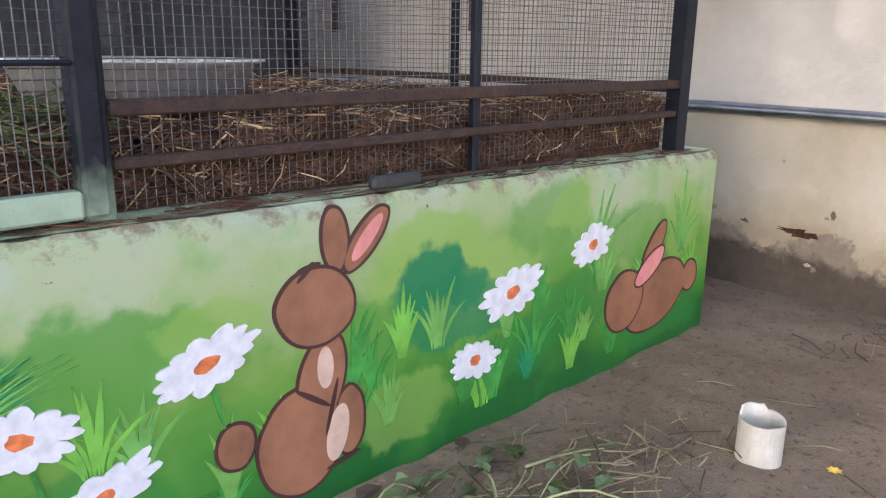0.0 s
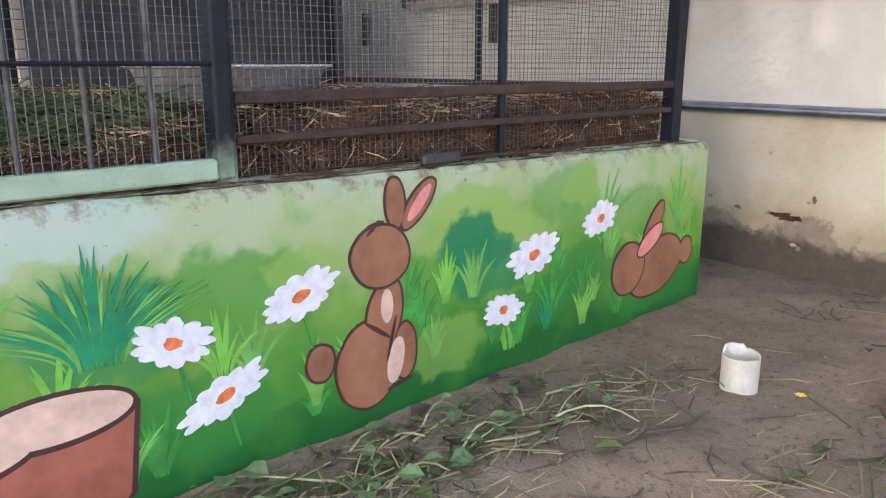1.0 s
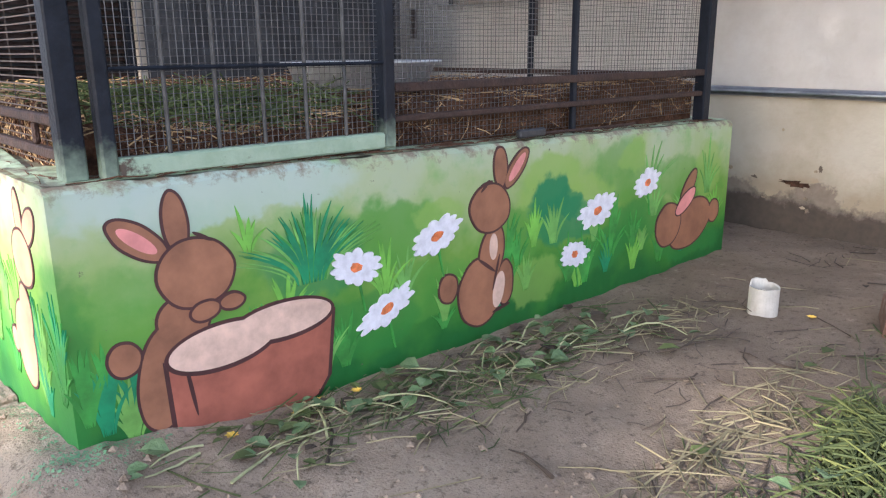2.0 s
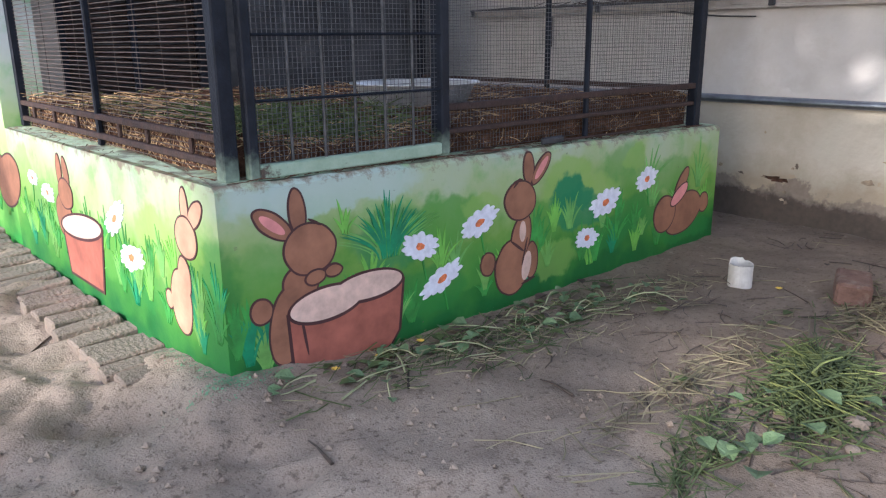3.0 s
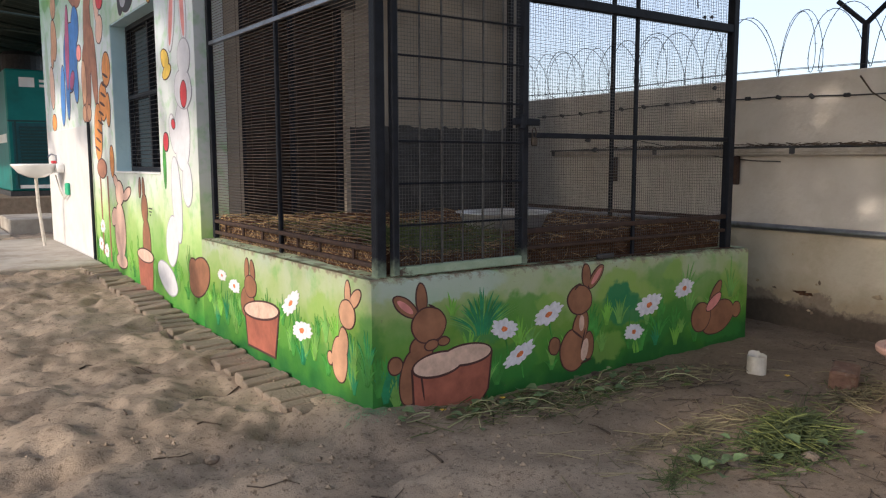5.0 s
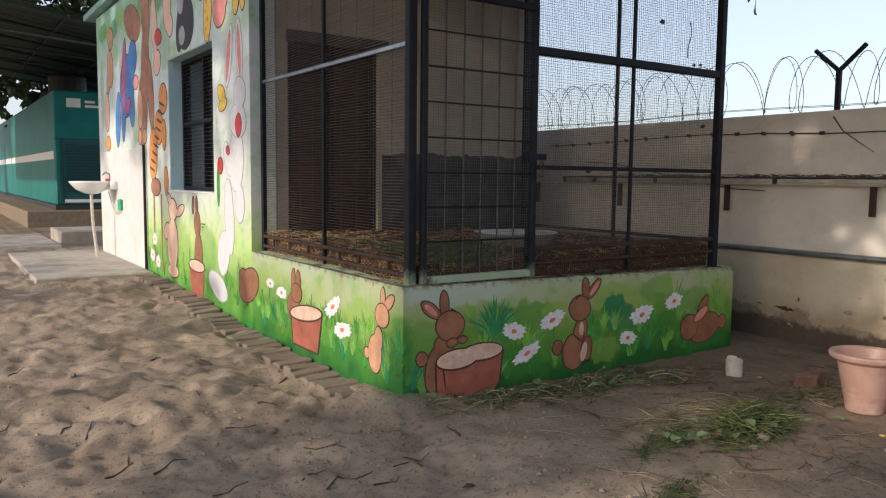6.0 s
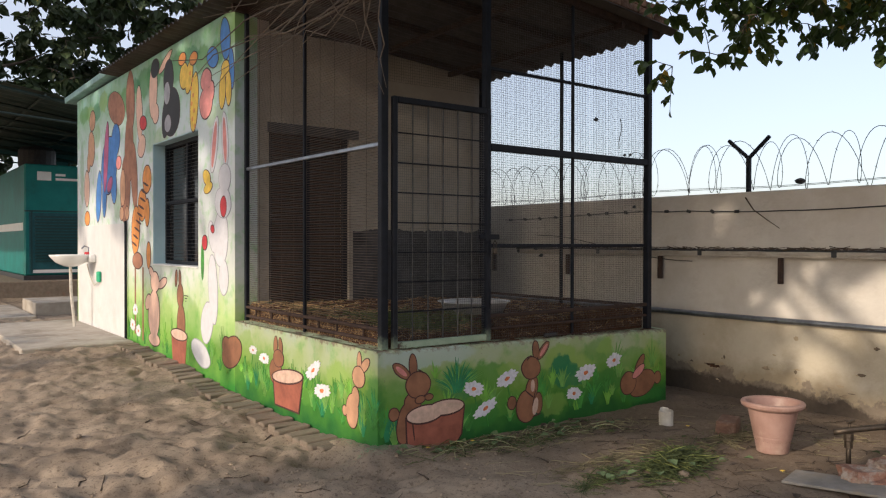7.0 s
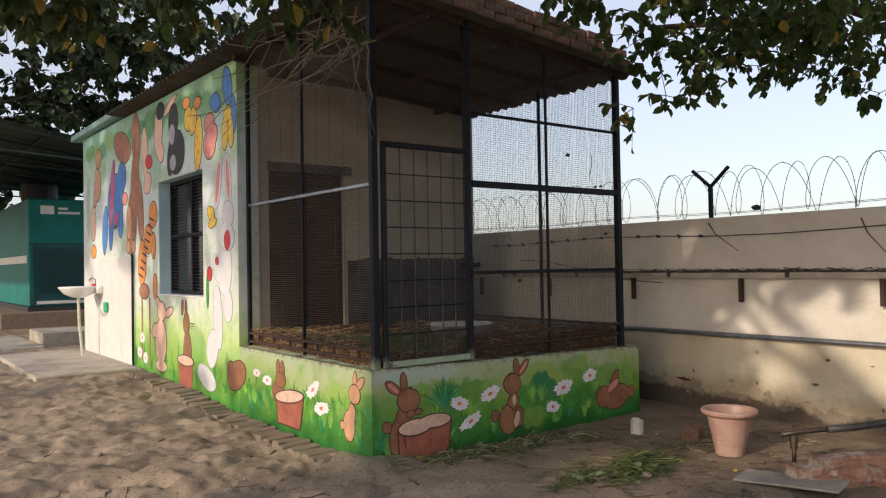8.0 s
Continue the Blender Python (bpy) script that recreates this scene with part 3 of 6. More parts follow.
def ellipse(cx, cz, a, b, rot=0, n=44, wob=0.0, seed=0):
    pts = []
    for i in range(n):
        t = 2 * math.pi * i / n
        k = 1 + wob * noise.noise((math.cos(t) * (1.5 if wob < 0.2 else 3.3) + seed, math.sin(t) * (1.5 if wob < 0.2 else 3.3), seed * 1.7))
        x, z = a * k * math.cos(t), b * k * math.sin(t)
        q = radians(rot)
        pts.append((cx + x * math.cos(q) - z * math.sin(q), cz + x * math.sin(q) + z * math.cos(q)))
    return pts


class Mural:
    """Paints flat shapes on the front face (u along x) or the side face (u along y)."""
    def __init__(self, side, parent):
        self.side, self.parent, self.count = side, parent, 0

    def place(self, u, z, d):
        return (u, -d, z) if self.side == "front" else (-d, u, z)

    def shape(self, polys, layer, sh=None):
        sh = sh or Shape()
        self.count += 1
        for k, p in enumerate(polys):
            d = 0.001 + 0.00034 * layer + 0.0000271 * k + 0.0000037 * (self.count % 53)
            n = len(p)
            vs = [self.place(u, z, d) for u, z in p] + [self.place(u, z, -0.002) for u, z in p]
            sh.add(vs, [tuple(range(n))] + [(i, (i + 1) % n, (i + 1) % n + n, i + n) for i in range(n)])
        return sh

    def put(self, name, polys, layer, material, parent=None, label=""):
        if name in ("painted_shape", "cut_top") and len(polys) > 1 and layer < 13:
            for k, p in enumerate(polys):
                ob = self.put(name, [p], layer + 0.09 * k, material, parent, label)
            return ob
        return part(name, self.shape(polys, layer), material, parent or self.parent, label)

    def outlined(self, name, ells, layer, material, label="", line=0.008, parent=None, ink=None):
        """Rounded forms (u, z, a, b, rot) of one colour, each with a dark brush outline."""
        for i, e in enumerate(ells):
            o = self.put(name, [ellipse(*e, wob=0.05, seed=i + e[0] * 9)], layer + 1 + 0.08 * i, material, parent, label)
            self.put("outline", [ellipse(e[0], e[1], e[2] + line, e[3] + line, *e[4:], wob=0.05, seed=i + e[0] * 9)], layer + 0.08 * i, ink or P_LINE, o)
        return o

    def flower(self, u, z, a, b, rot, seed, layer=8):
        r = random.Random(seed)
        q = radians(rot)
        pet = []
        k = 13
        for i in range(k):
            t = 2 * math.pi * (i + 0.3 * r.random()) / k
            ln = r.uniform(0.85, 1.1)
            ring = []
            for f, wd in ((0.1, 0.05), (0.45, 0.16), (0.75, 0.20), (0.93, 0.12), (1.0, 0.0), (0.96, -0.09), (0.75, -0.20), (0.45, -0.16), (0.1, -0.05)):
                x = (math.cos(t) * f * ln - math.sin(t) * wd) * a
                y = (math.sin(t) * f * ln + math.cos(t) * wd) * b
                ring.append((u + x * math.cos(q) - y * math.sin(q), z + x * math.sin(q) + y * math.cos(q)))
            pet.append(ring)
        stem = [[(u - 0.006, z), (u + 0.006, z), (u + 0.03 + 0.005, z - b - 0.09), (u + 0.03, z - b - 0.09)]]
        f = self.put("painted_flower", pet, layer, P_PETAL, label="painted white daisy with ragged petals")
        self.put("flower_centre", [ellipse(u, z, a * 0.22, b * 0.26, rot, 14, 0.3, seed)], layer + 1, P_HEART, f)
        self.put("stem", stem, layer - 1, P_GRASS, f)

    def blades(self, u, z, n, h, spread, seed, material, layer=4, lean=0.0, wd=0.0065):
        r = random.Random(seed)
        out = []
        for i in range(n):
            k = (i + 0.5) / n * 2 - 1 + r.uniform(-0.15, 0.15)
            hh = h * r.uniform(0.55, 1.0) * (1 - 0.25 * abs(k))
            tip = spread * k + lean
            base = u + k * spread * 0.25
            w0 = wd * r.uniform(0.7, 1.3)
            left, right = [], []
            for j in range(7):
                f = j / 6
                x = base + tip * f ** 1.8
                y = z + hh * (f - 0.18 * abs(k) * f * f)
                ww = w0 * (0.12 + 3.4 * f * (1 - f)) * (1 if f < 1 else 0)
                left.append((x - ww, y))
                right.append((x + ww, y))
            out.append(left + right[::-1][1:])
        self.put("painted_grass", out, layer, material)


FR = Mural("front", PL)
# grass and bushes
r2 = random.Random(3)
for i in range(26):
    u = 0.06 + 3.1 * (i + r2.random()) / 26
    FR.blades(u, r2.uniform(0.02, 0.26), 11, r2.uniform(0.12, 0.26), r2.uniform(0.04, 0.10), i, (P_GRASS, P_GRASSL, P_BUSHL)[i % 3], 2 + i % 2)
FR.blades(0.70, 0.33, 34, 0.30, 0.19, 50, P_BUSH, 5, wd=0.006)
FR.blades(0.70, 0.33, 26, 0.24, 0.24, 51, P_BUSHL, 4, wd=0.006)
FR.blades(0.72, 0.33, 18, 0.27, 0.14, 57, P_GRASS, 5.4, wd=0.005)
FR.blades(0.50, 0.46, 5, 0.17, 0.06, 52, P_GRASSL, 4)
FR.blades(2.52, 0.36, 6, 0.28, 0.14, 53, P_BUSHL, 4, 0.08)
FR.blades(3.02, 0.30, 8, 0.30, 0.09, 54, P_BUSHL, 4)
FR.blades(2.22, 0.12, 9, 0.22, 0.12, 55, P_GRASS, 4)
FR.blades(1.62, 0.2, 7, 0.18, 0.07, 56, P_GRASS, 4)


P_DAB2 = paint("paint_leaf_mid", (0.145, 0.325, 0.06), 0.3)
for i in range(16):
    u = (0.03 + 0.2 * r2.random()) if i < 5 else 0.8 + 2.35 * r2.random()
    FR.blades(u, r2.uniform(0.02, 0.14), 9, r2.uniform(0.16, 0.30), r2.uniform(0.04, 0.09), 400 + i, (P_GRASS, P_BUSH, P_DAB2)[i % 3], 3, wd=0.006)
# tree stump and the rounded brown figure behind it
FR.outlined("painted_figure", [(0.24, 0.17, 0.075, 0.15, -12), (0.30, 0.31, 0.07, 0.07, 0), (0.135, 0.245, 0.040, 0.043, 0)], 6, P_BROWN, "painted plain brown rounded figure")
FR.outlined("painted_shape", [(0.30, 0.575, 0.030, 0.085, 5), (0.20, 0.545, 0.085, 0.036, -38)], 6, P_BROWN, "painted plain brown oval")
FR.put("painted_shape", [ellipse(0.198, 0.545, 0.06, 0.018, -38)], 8, P_PINK, label="painted plain pink oval")
FR.outlined("painted_shape", [(0.345, 0.435, 0.105, 0.092, 0)], 9, P_BROWN, "painted plain brown round form")
st = FR.put("painted_stump", [[(0.242, 0.20), (0.252, 0.02), (0.27, -0.03), (0.33, -0.07), (0.62, -0.07), (0.70, -0.03), (0.74, 0.02), (0.765, 0.22)]], 11, P_STUMP, label="painted red-brown tree stump with pale cut top")
FR.put("outline", [[(0.229, 0.21), (0.238, 0.02), (0.255, -0.035), (0.71, -0.035), (0.754, 0.02), (0.779, 0.235)]], 10, P_LINE, st)
FR.put("outline", [ellipse(0.405, 0.212, 0.172, 0.072, 2), ellipse(0.60, 0.238, 0.175, 0.064, 0)], 12, P_LINE, st)
FR.put("cut_top", [ellipse(0.405, 0.214, 0.160, 0.060, 2), ellipse(0.60, 0.240, 0.163, 0.052, 0)], 13, P_CREAM, st, "pale ringed cut face")
FR.outlined("painted_shape", [(0.36, 0.325, 0.04, 0.024, 10), (0.44, 0.335, 0.034, 0.02, 0)], 14, P_BROWN, "painted plain brown oval", line=0.008)
# upright brown figure
FR.outlined("painted_figure", [(1.258, 0.187, 0.042, 0.05, 0), (1.475, 0.27, 0.06, 0.11, -14), (1.418, 0.14, 0.108, 0.125, 0), (1.55, 0.15, 0.04, 0.085, 0)], 6, P_BROWN, "painted plain brown upright figure")
FR.put("painted_shape", [ellipse(1.515, 0.13, 0.03, 0.07, -12), ellipse(1.485, 0.30, 0.022, 0.05, 0)], 8, P_CREAM, label="painted plain cream patch")
FR.outlined("painted_shape", [(1.519, 0.59, 0.032, 0.07, 4), (1.605, 0.58, 0.085, 0.032, 48)], 6, P_BROWN, "painted plain brown oval")
FR.put("painted_shape", [ellipse(1.608, 0.582, 0.065, 0.018, 48)], 8, P_PINK, label="painted plain pink oval")
FR.outlined("painted_shape", [(1.468, 0.447, 0.100, 0.086, -8)], 9, P_BROWN, "painted plain brown round form")
FR.put("painted_shape", [ellipse(1.45, 0.235, 0.055, 0.007, -35), ellipse(1.50, 0.20, 0.07, 0.006, 75), ellipse(1.53, 0.055, 0.05, 0.007, 10)], 9, P_LINE, label="painted plain dark stroke")
FR.put("painted_shape", [ellipse(1.44, 0.53, 0.03, 0.006, 40), ellipse(1.45, 0.54, 0.03, 0.005, 10)], 12, P_LINE, label="painted plain dark stroke")
FR.put("painted_shape", [ellipse(0.37, 0.53, 0.03, 0.006, -30), ellipse(0.30, 0.12, 0.006, 0.09, 8)], 12, P_LINE, label="painted plain dark stroke")
# curled brown figure
FR.outlined("painted_figure", [(2.88, 0.17, 0.19, 0.11, 15), (3.10, 0.20, 0.05, 0.055, 0)], 6, P_BROWN, "painted plain brown curled figure")
FR.outlined("painted_shape", [(2.84, 0.35, 0.10, 0.035, 52)], 8, P_BROWN, "painted plain brown oval")
FR.outlined("painted_shape", [(2.68, 0.19, 0.105, 0.10, 30)], 9, P_BROWN, "painted plain brown round form")
FR.outlined("painted_shape", [(2.82, 0.285, 0.095, 0.036, 32)], 11, P_PINK, "painted plain pink oval")
for k, (u, z, a, b, q) in enumerate(((0.863, 0.345, 0.105, 0.060, -12), (1.203, 0.388, 0.130, 0.060, 18), (0.982, 0.182, 0.125, 0.056, 24), (1.968, 0.181, 0.098, 0.058, -5), (2.115, 0.344, 0.130, 0.066, 12), (2.48, 0.418, 0.105, 0.062, 15))):
    FR.flower(u, z, a, b, q, 20 + k, 12)

# side face of the plinth, and on along the house
SD = Mural("side", PL)
for i in range(30):
    u = 0.05 + 2.5 * (i + r2.random()) / 30
    SD.blades(u, r2.uniform(0.08, 0.30), 11, r2.uniform(0.12, 0.26), r2.uniform(0.04, 0.10), 100 + i, (P_GRASS, P_GRASSL, P_BUSHL)[i % 3], 2 + i % 2)
for i in range(26):
    u = 0.02 + 2.5 * r2.random() if i > 7 else 0.02 + 0.22 * r2.random()
    SD.blades(u, r2.uniform(0.06, 0.22), 9, r2.uniform(0.18, 0.34), r2.uniform(0.04, 0.09), 430 + i, (P_GRASS, P_BUSH, P_DAB2)[i % 3], 3, wd=0.006)
SD.outlined("painted_figure", [(0.345, 0.23, 0.085, 0.125, 0), (0.30, 0.33, 0.05, 0.08, 0), (0.455, 0.215, 0.03, 0.035, 0)], 5, P_TAN, "painted plain tan upright figure")
SD.outlined("painted_shape", [(0.245, 0.595, 0.028, 0.075, 0), (0.165, 0.585, 0.07, 0.034, -40)], 5, P_TAN, "painted plain tan oval")
SD.outlined("painted_shape", [(0.255, 0.49, 0.085, 0.075, 0)], 7, P_TAN, "painted plain tan round form")
SD.flower(0.956, 0.446, 0.15, 0.058, -30, 41)
SD.flower(0.81, 0.303, 0.15, 0.062, -10, 42)
SD.flower(2.143, 0.472, 0.09, 0.042, 0, 43)
SD.flower(1.90, 0.425, 0.11, 0.055, 0, 44)
SD.outlined("painted_figure", [(1.66, 0.34, 0.12, 0.11, 0)], 5, P_BROWN, "painted plain brown rounded figure")
SD.outlined("painted_shape", [(1.66, 0.57, 0.035, 0.075, 6), (1.56, 0.57, 0.035, 0.07, -12)], 5, P_BROWN, "painted plain brown oval")
SD.outlined("painted_shape", [(1.60, 0.46, 0.10, 0.07, 0)], 7, P_BROWN, "painted plain brown round form")
st = SD.put("painted_stump", [[(1.70, 0.29), (1.66, 0.06), (1.22, 0.06), (1.15, 0.33)]], 9, P_STUMP, label="painted red-brown tree stump with pale cut top")
SD.put("outline", [[(1.72, 0.30), (1.675, 0.045), (1.205, 0.045), (1.13, 0.34)]], 8, P_LINE, st)
SD.put("outline", [ellipse(1.43, 0.325, 0.31, 0.067, -7)], 10, P_LINE, st)
SD.put("cut_top", [ellipse(1.43, 0.327, 0.285, 0.054, -7)], 11, P_CREAM, st)

# ---- house ----
def roof_z(x, y=0.0):
    return 3.735 - 0.083 * x + 0.012 * max(0, y - 2.6)


HX, HY0, HY1 = 3.22, 2.58, 9.45
WY0, WY1, WZ0, WZ1 = 3.60, 5.23, 1.18, 2.68
HO = thing("house", (1.6, 6.0, 0), "small plastered house with a bright painted mural wall", "house")
T = 0.23
s = Shape()
for y0, y1, z0, z1 in ((HY0, HY1, -0.3, WZ0), (HY0, WY0, WZ0, WZ1), (WY1, HY1, WZ0, WZ1)):
    part("wall", Shape().box(0, T, y0, y1, z0, z1), M_HOUSE, HO, "mural wall of white, green and pale blue paint")
s.add([(0, HY0, WZ1), (T, HY0, WZ1), (T, HY1, WZ1), (0, HY1, WZ1), (0, HY0, 3.72), (T, HY0, 3.70), (T, HY1, 3.80), (0, HY1, 3.82)],
      [(0, 1, 2, 3), (4, 7, 6, 5), (0, 4, 5, 1), (2, 6, 7, 3), (0, 3, 7, 4), (1, 5, 6, 2)])
wall = part("wall", s, M_HOUSE, HO, "mural wall of white, green and pale blue paint")
s = Shape()   # end wall seen inside the cage, with the doorway
DX0, DX1, DZ0, DZ1 = 0.36, 1.28, 0.70, 2.62
for box in ((T + 0.002, DX0, -0.3, 3.66), (DX0, DX1, DZ1, 3.58), (DX0, DX1, -0.3, DZ0)):
    part("wall", Shape().box(box[0], box[1], HY0 + 0.02, HY0 + T, box[2], box[3]), M_CREAM, HO)
s.add([(x, y, z) for y in (HY0 + 0.02, HY0 + T) for x, z in ((DX1, -0.3), (HX, -0.3), (HX, 3.46), (DX1, 3.62))],
      [(0, 1, 2, 3), (5, 4, 7, 6), (3, 2, 6, 7), (0, 3, 7, 4), (1, 5, 6, 2), (0, 4, 5, 1)])
part("wall", s, M_CREAM, HO, "plain cream plaster end wall")
part("wall", Shape().box(HX - T, HX, HY0 + T + 0.002, HY1, -0.3, 3.42), M_CREAM, HO)
part("wall", Shape().box(T, HX - T, HY1 - T, HY1 - 0.002, -0.3, 3.6), M_CREAM, HO)
# ragged dark dado inside the cage
s = Shape()
k = 60
for i in range(k):
    x0, x1 = DX1 + 0.04 + (HX - DX1 - 0.05) * i / k, DX1 + 0.04 + (HX - DX1 - 0.05) * (i + 1) / k
    za, zb = [1.60 + 0.05 * noise.noise((x * 4, 2, 0)) + 0.03 * noise.noise((x * 17, 5, 0)) for x in (x0, x1)]
    s.add([(x0, HY0 + 0.016, 0.7), (x1, HY0 + 0.016, 0.7), (x1, HY0 + 0.016, zb), (x0, HY0 + 0.016, za)], [(0, 1, 2, 3)])
part("dado", s, M_SOOT, HO, "dark grey ragged dado paint")
D = thing("door_1", (0.82, HY0 + 0.1, 0.7), "dark louvred doorway in the cream wall", "door", kind="structure")
s = Shape().bbox(DX0, DX0 + 0.05, HY0 + 0.06, HY0 + 0.13, DZ0, DZ1).bbox(DX1 - 0.05, DX1, HY0 + 0.06, HY0 + 0.13, DZ0, DZ1).bbox(DX0 + 0.05, DX1 - 0.05, HY0 + 0.06, HY0 + 0.13, DZ1 - 0.05, DZ1)
part("door_frame", s, M_STEEL, D)
s = Shape().box(DX0 + 0.05, DX1 - 0.05, HY0 + 0.13, HY0 + 0.15, DZ0, DZ1 - 0.05)
leaf = part("door_leaf", s, M_SOOT, D)
s = Shape()
for i in range(44):
    z = 0.74 + i * 0.042
    s.add([(DX0 + 0.05, HY0 + 0.085, z), (DX1 - 0.05, HY0 + 0.085, z), (DX1 - 0.05, HY0 + 0.12, z + 0.025), (DX0 + 0.05, HY0 + 0.12, z + 0.025)], [(0, 1, 2, 3)])
part("slats", s, M_RUST, leaf, kind="stuff")
part("mullion", Shape().box(0.79, 0.83, HY0 + 0.06, HY0 + 0.085, DZ0, DZ1 - 0.05), M_STEEL, leaf)
part("lintel", Shape().bbox(DX0 - 0.02, DX1 + 0.10, HY0 - 0.01, HY0 + 0.018, 2.56, 2.66), M_SOOT, D)

# window in the mural wall
W = thing("window_1", (0.1, 4.4, WZ0), "dark barred window in a deep pale blue reveal", "window", kind="structure")
s = Shape().box(0.004, T, WY1 - 0.012, WY1 - 0.002, WZ0 + 0.012, WZ1 - 0.012).box(0.004, T, WY0 + 0.002, WY0 + 0.012, WZ0 + 0.012, WZ1 - 0.012).box(0.004, T, WY0 + 0.002, WY1 - 0.002, WZ1 - 0.012, WZ1 - 0.002)
part("reveal", s, M_BLUEWALL, W, "pale blue painted reveal")
part("window_sill", Shape().bbox(-0.012, T, WY0 + 0.002, WY1 - 0.002, WZ0 + 0.002, WZ0 + 0.018, 0.004), M_WHITE, W)
s = Shape()
XF = 0.17
for y0, y1 in ((WY0 + 0.012, WY0 + 0.06), (WY1 - 0.06, WY1 - 0.012), (4.39, 4.43)):
    s.box(XF - 0.02, XF + 0.02, y0, y1, WZ0 + 0.018, WZ1 - 0.012)
for z0, z1 in ((WZ0 + 0.018, WZ0 + 0.06), (WZ1 - 0.06, WZ1 - 0.012), (1.93, 1.97)):
    s.box(XF - 0.024, XF + 0.016, WY0 + 0.06, WY1 - 0.06, z0, z1)
part("window_frame", s, M_STEEL, W)
for y0, y1 in ((WY0 + 0.06, 4.39), (4.43, WY1 - 0.06)):
    for z0, z1 in ((WZ0 + 0.06, 1.93), (1.97, WZ1 - 0.06)):
        part("pane", Shape().box(XF + 0.024, XF + 0.03, y0 - 0.01, y1 + 0.01, z0 - 0.01, z1 + 0.01), M_GLASSD, W)
s = Shape()
for i in range(34):
    z = WZ0 + 0.06 + i * 0.042
    s.tube([(XF - 0.03, WY0 + 0.03, z), (XF - 0.03, WY1 - 0.03, z)], 0.0022, 4)
part("grille", s, M_WIRED, W, kind="stuff")

# painted picture of plain colour shapes on the house wall
HS = Mural("side", HO)
for i in range(34):
    u = 2.62 + 3.7 * (i + r2.random()) / 34
    HS.blades(u, r2.uniform(0.12, 0.32), 7, r2.uniform(0.16, 0.42), r2.uniform(0.05, 0.12), 200 + i, (P_GRASS, P_GRASSL, P_BUSHL)[i % 3], 2 + i % 2)
P_TRUNK = paint("paint_trunk_brown", (0.33, 0.15, 0.09), 0.35, 5)
P_SNOW = paint("paint_soft_white", (0.62, 0.62, 0.66), 0.08, 12)
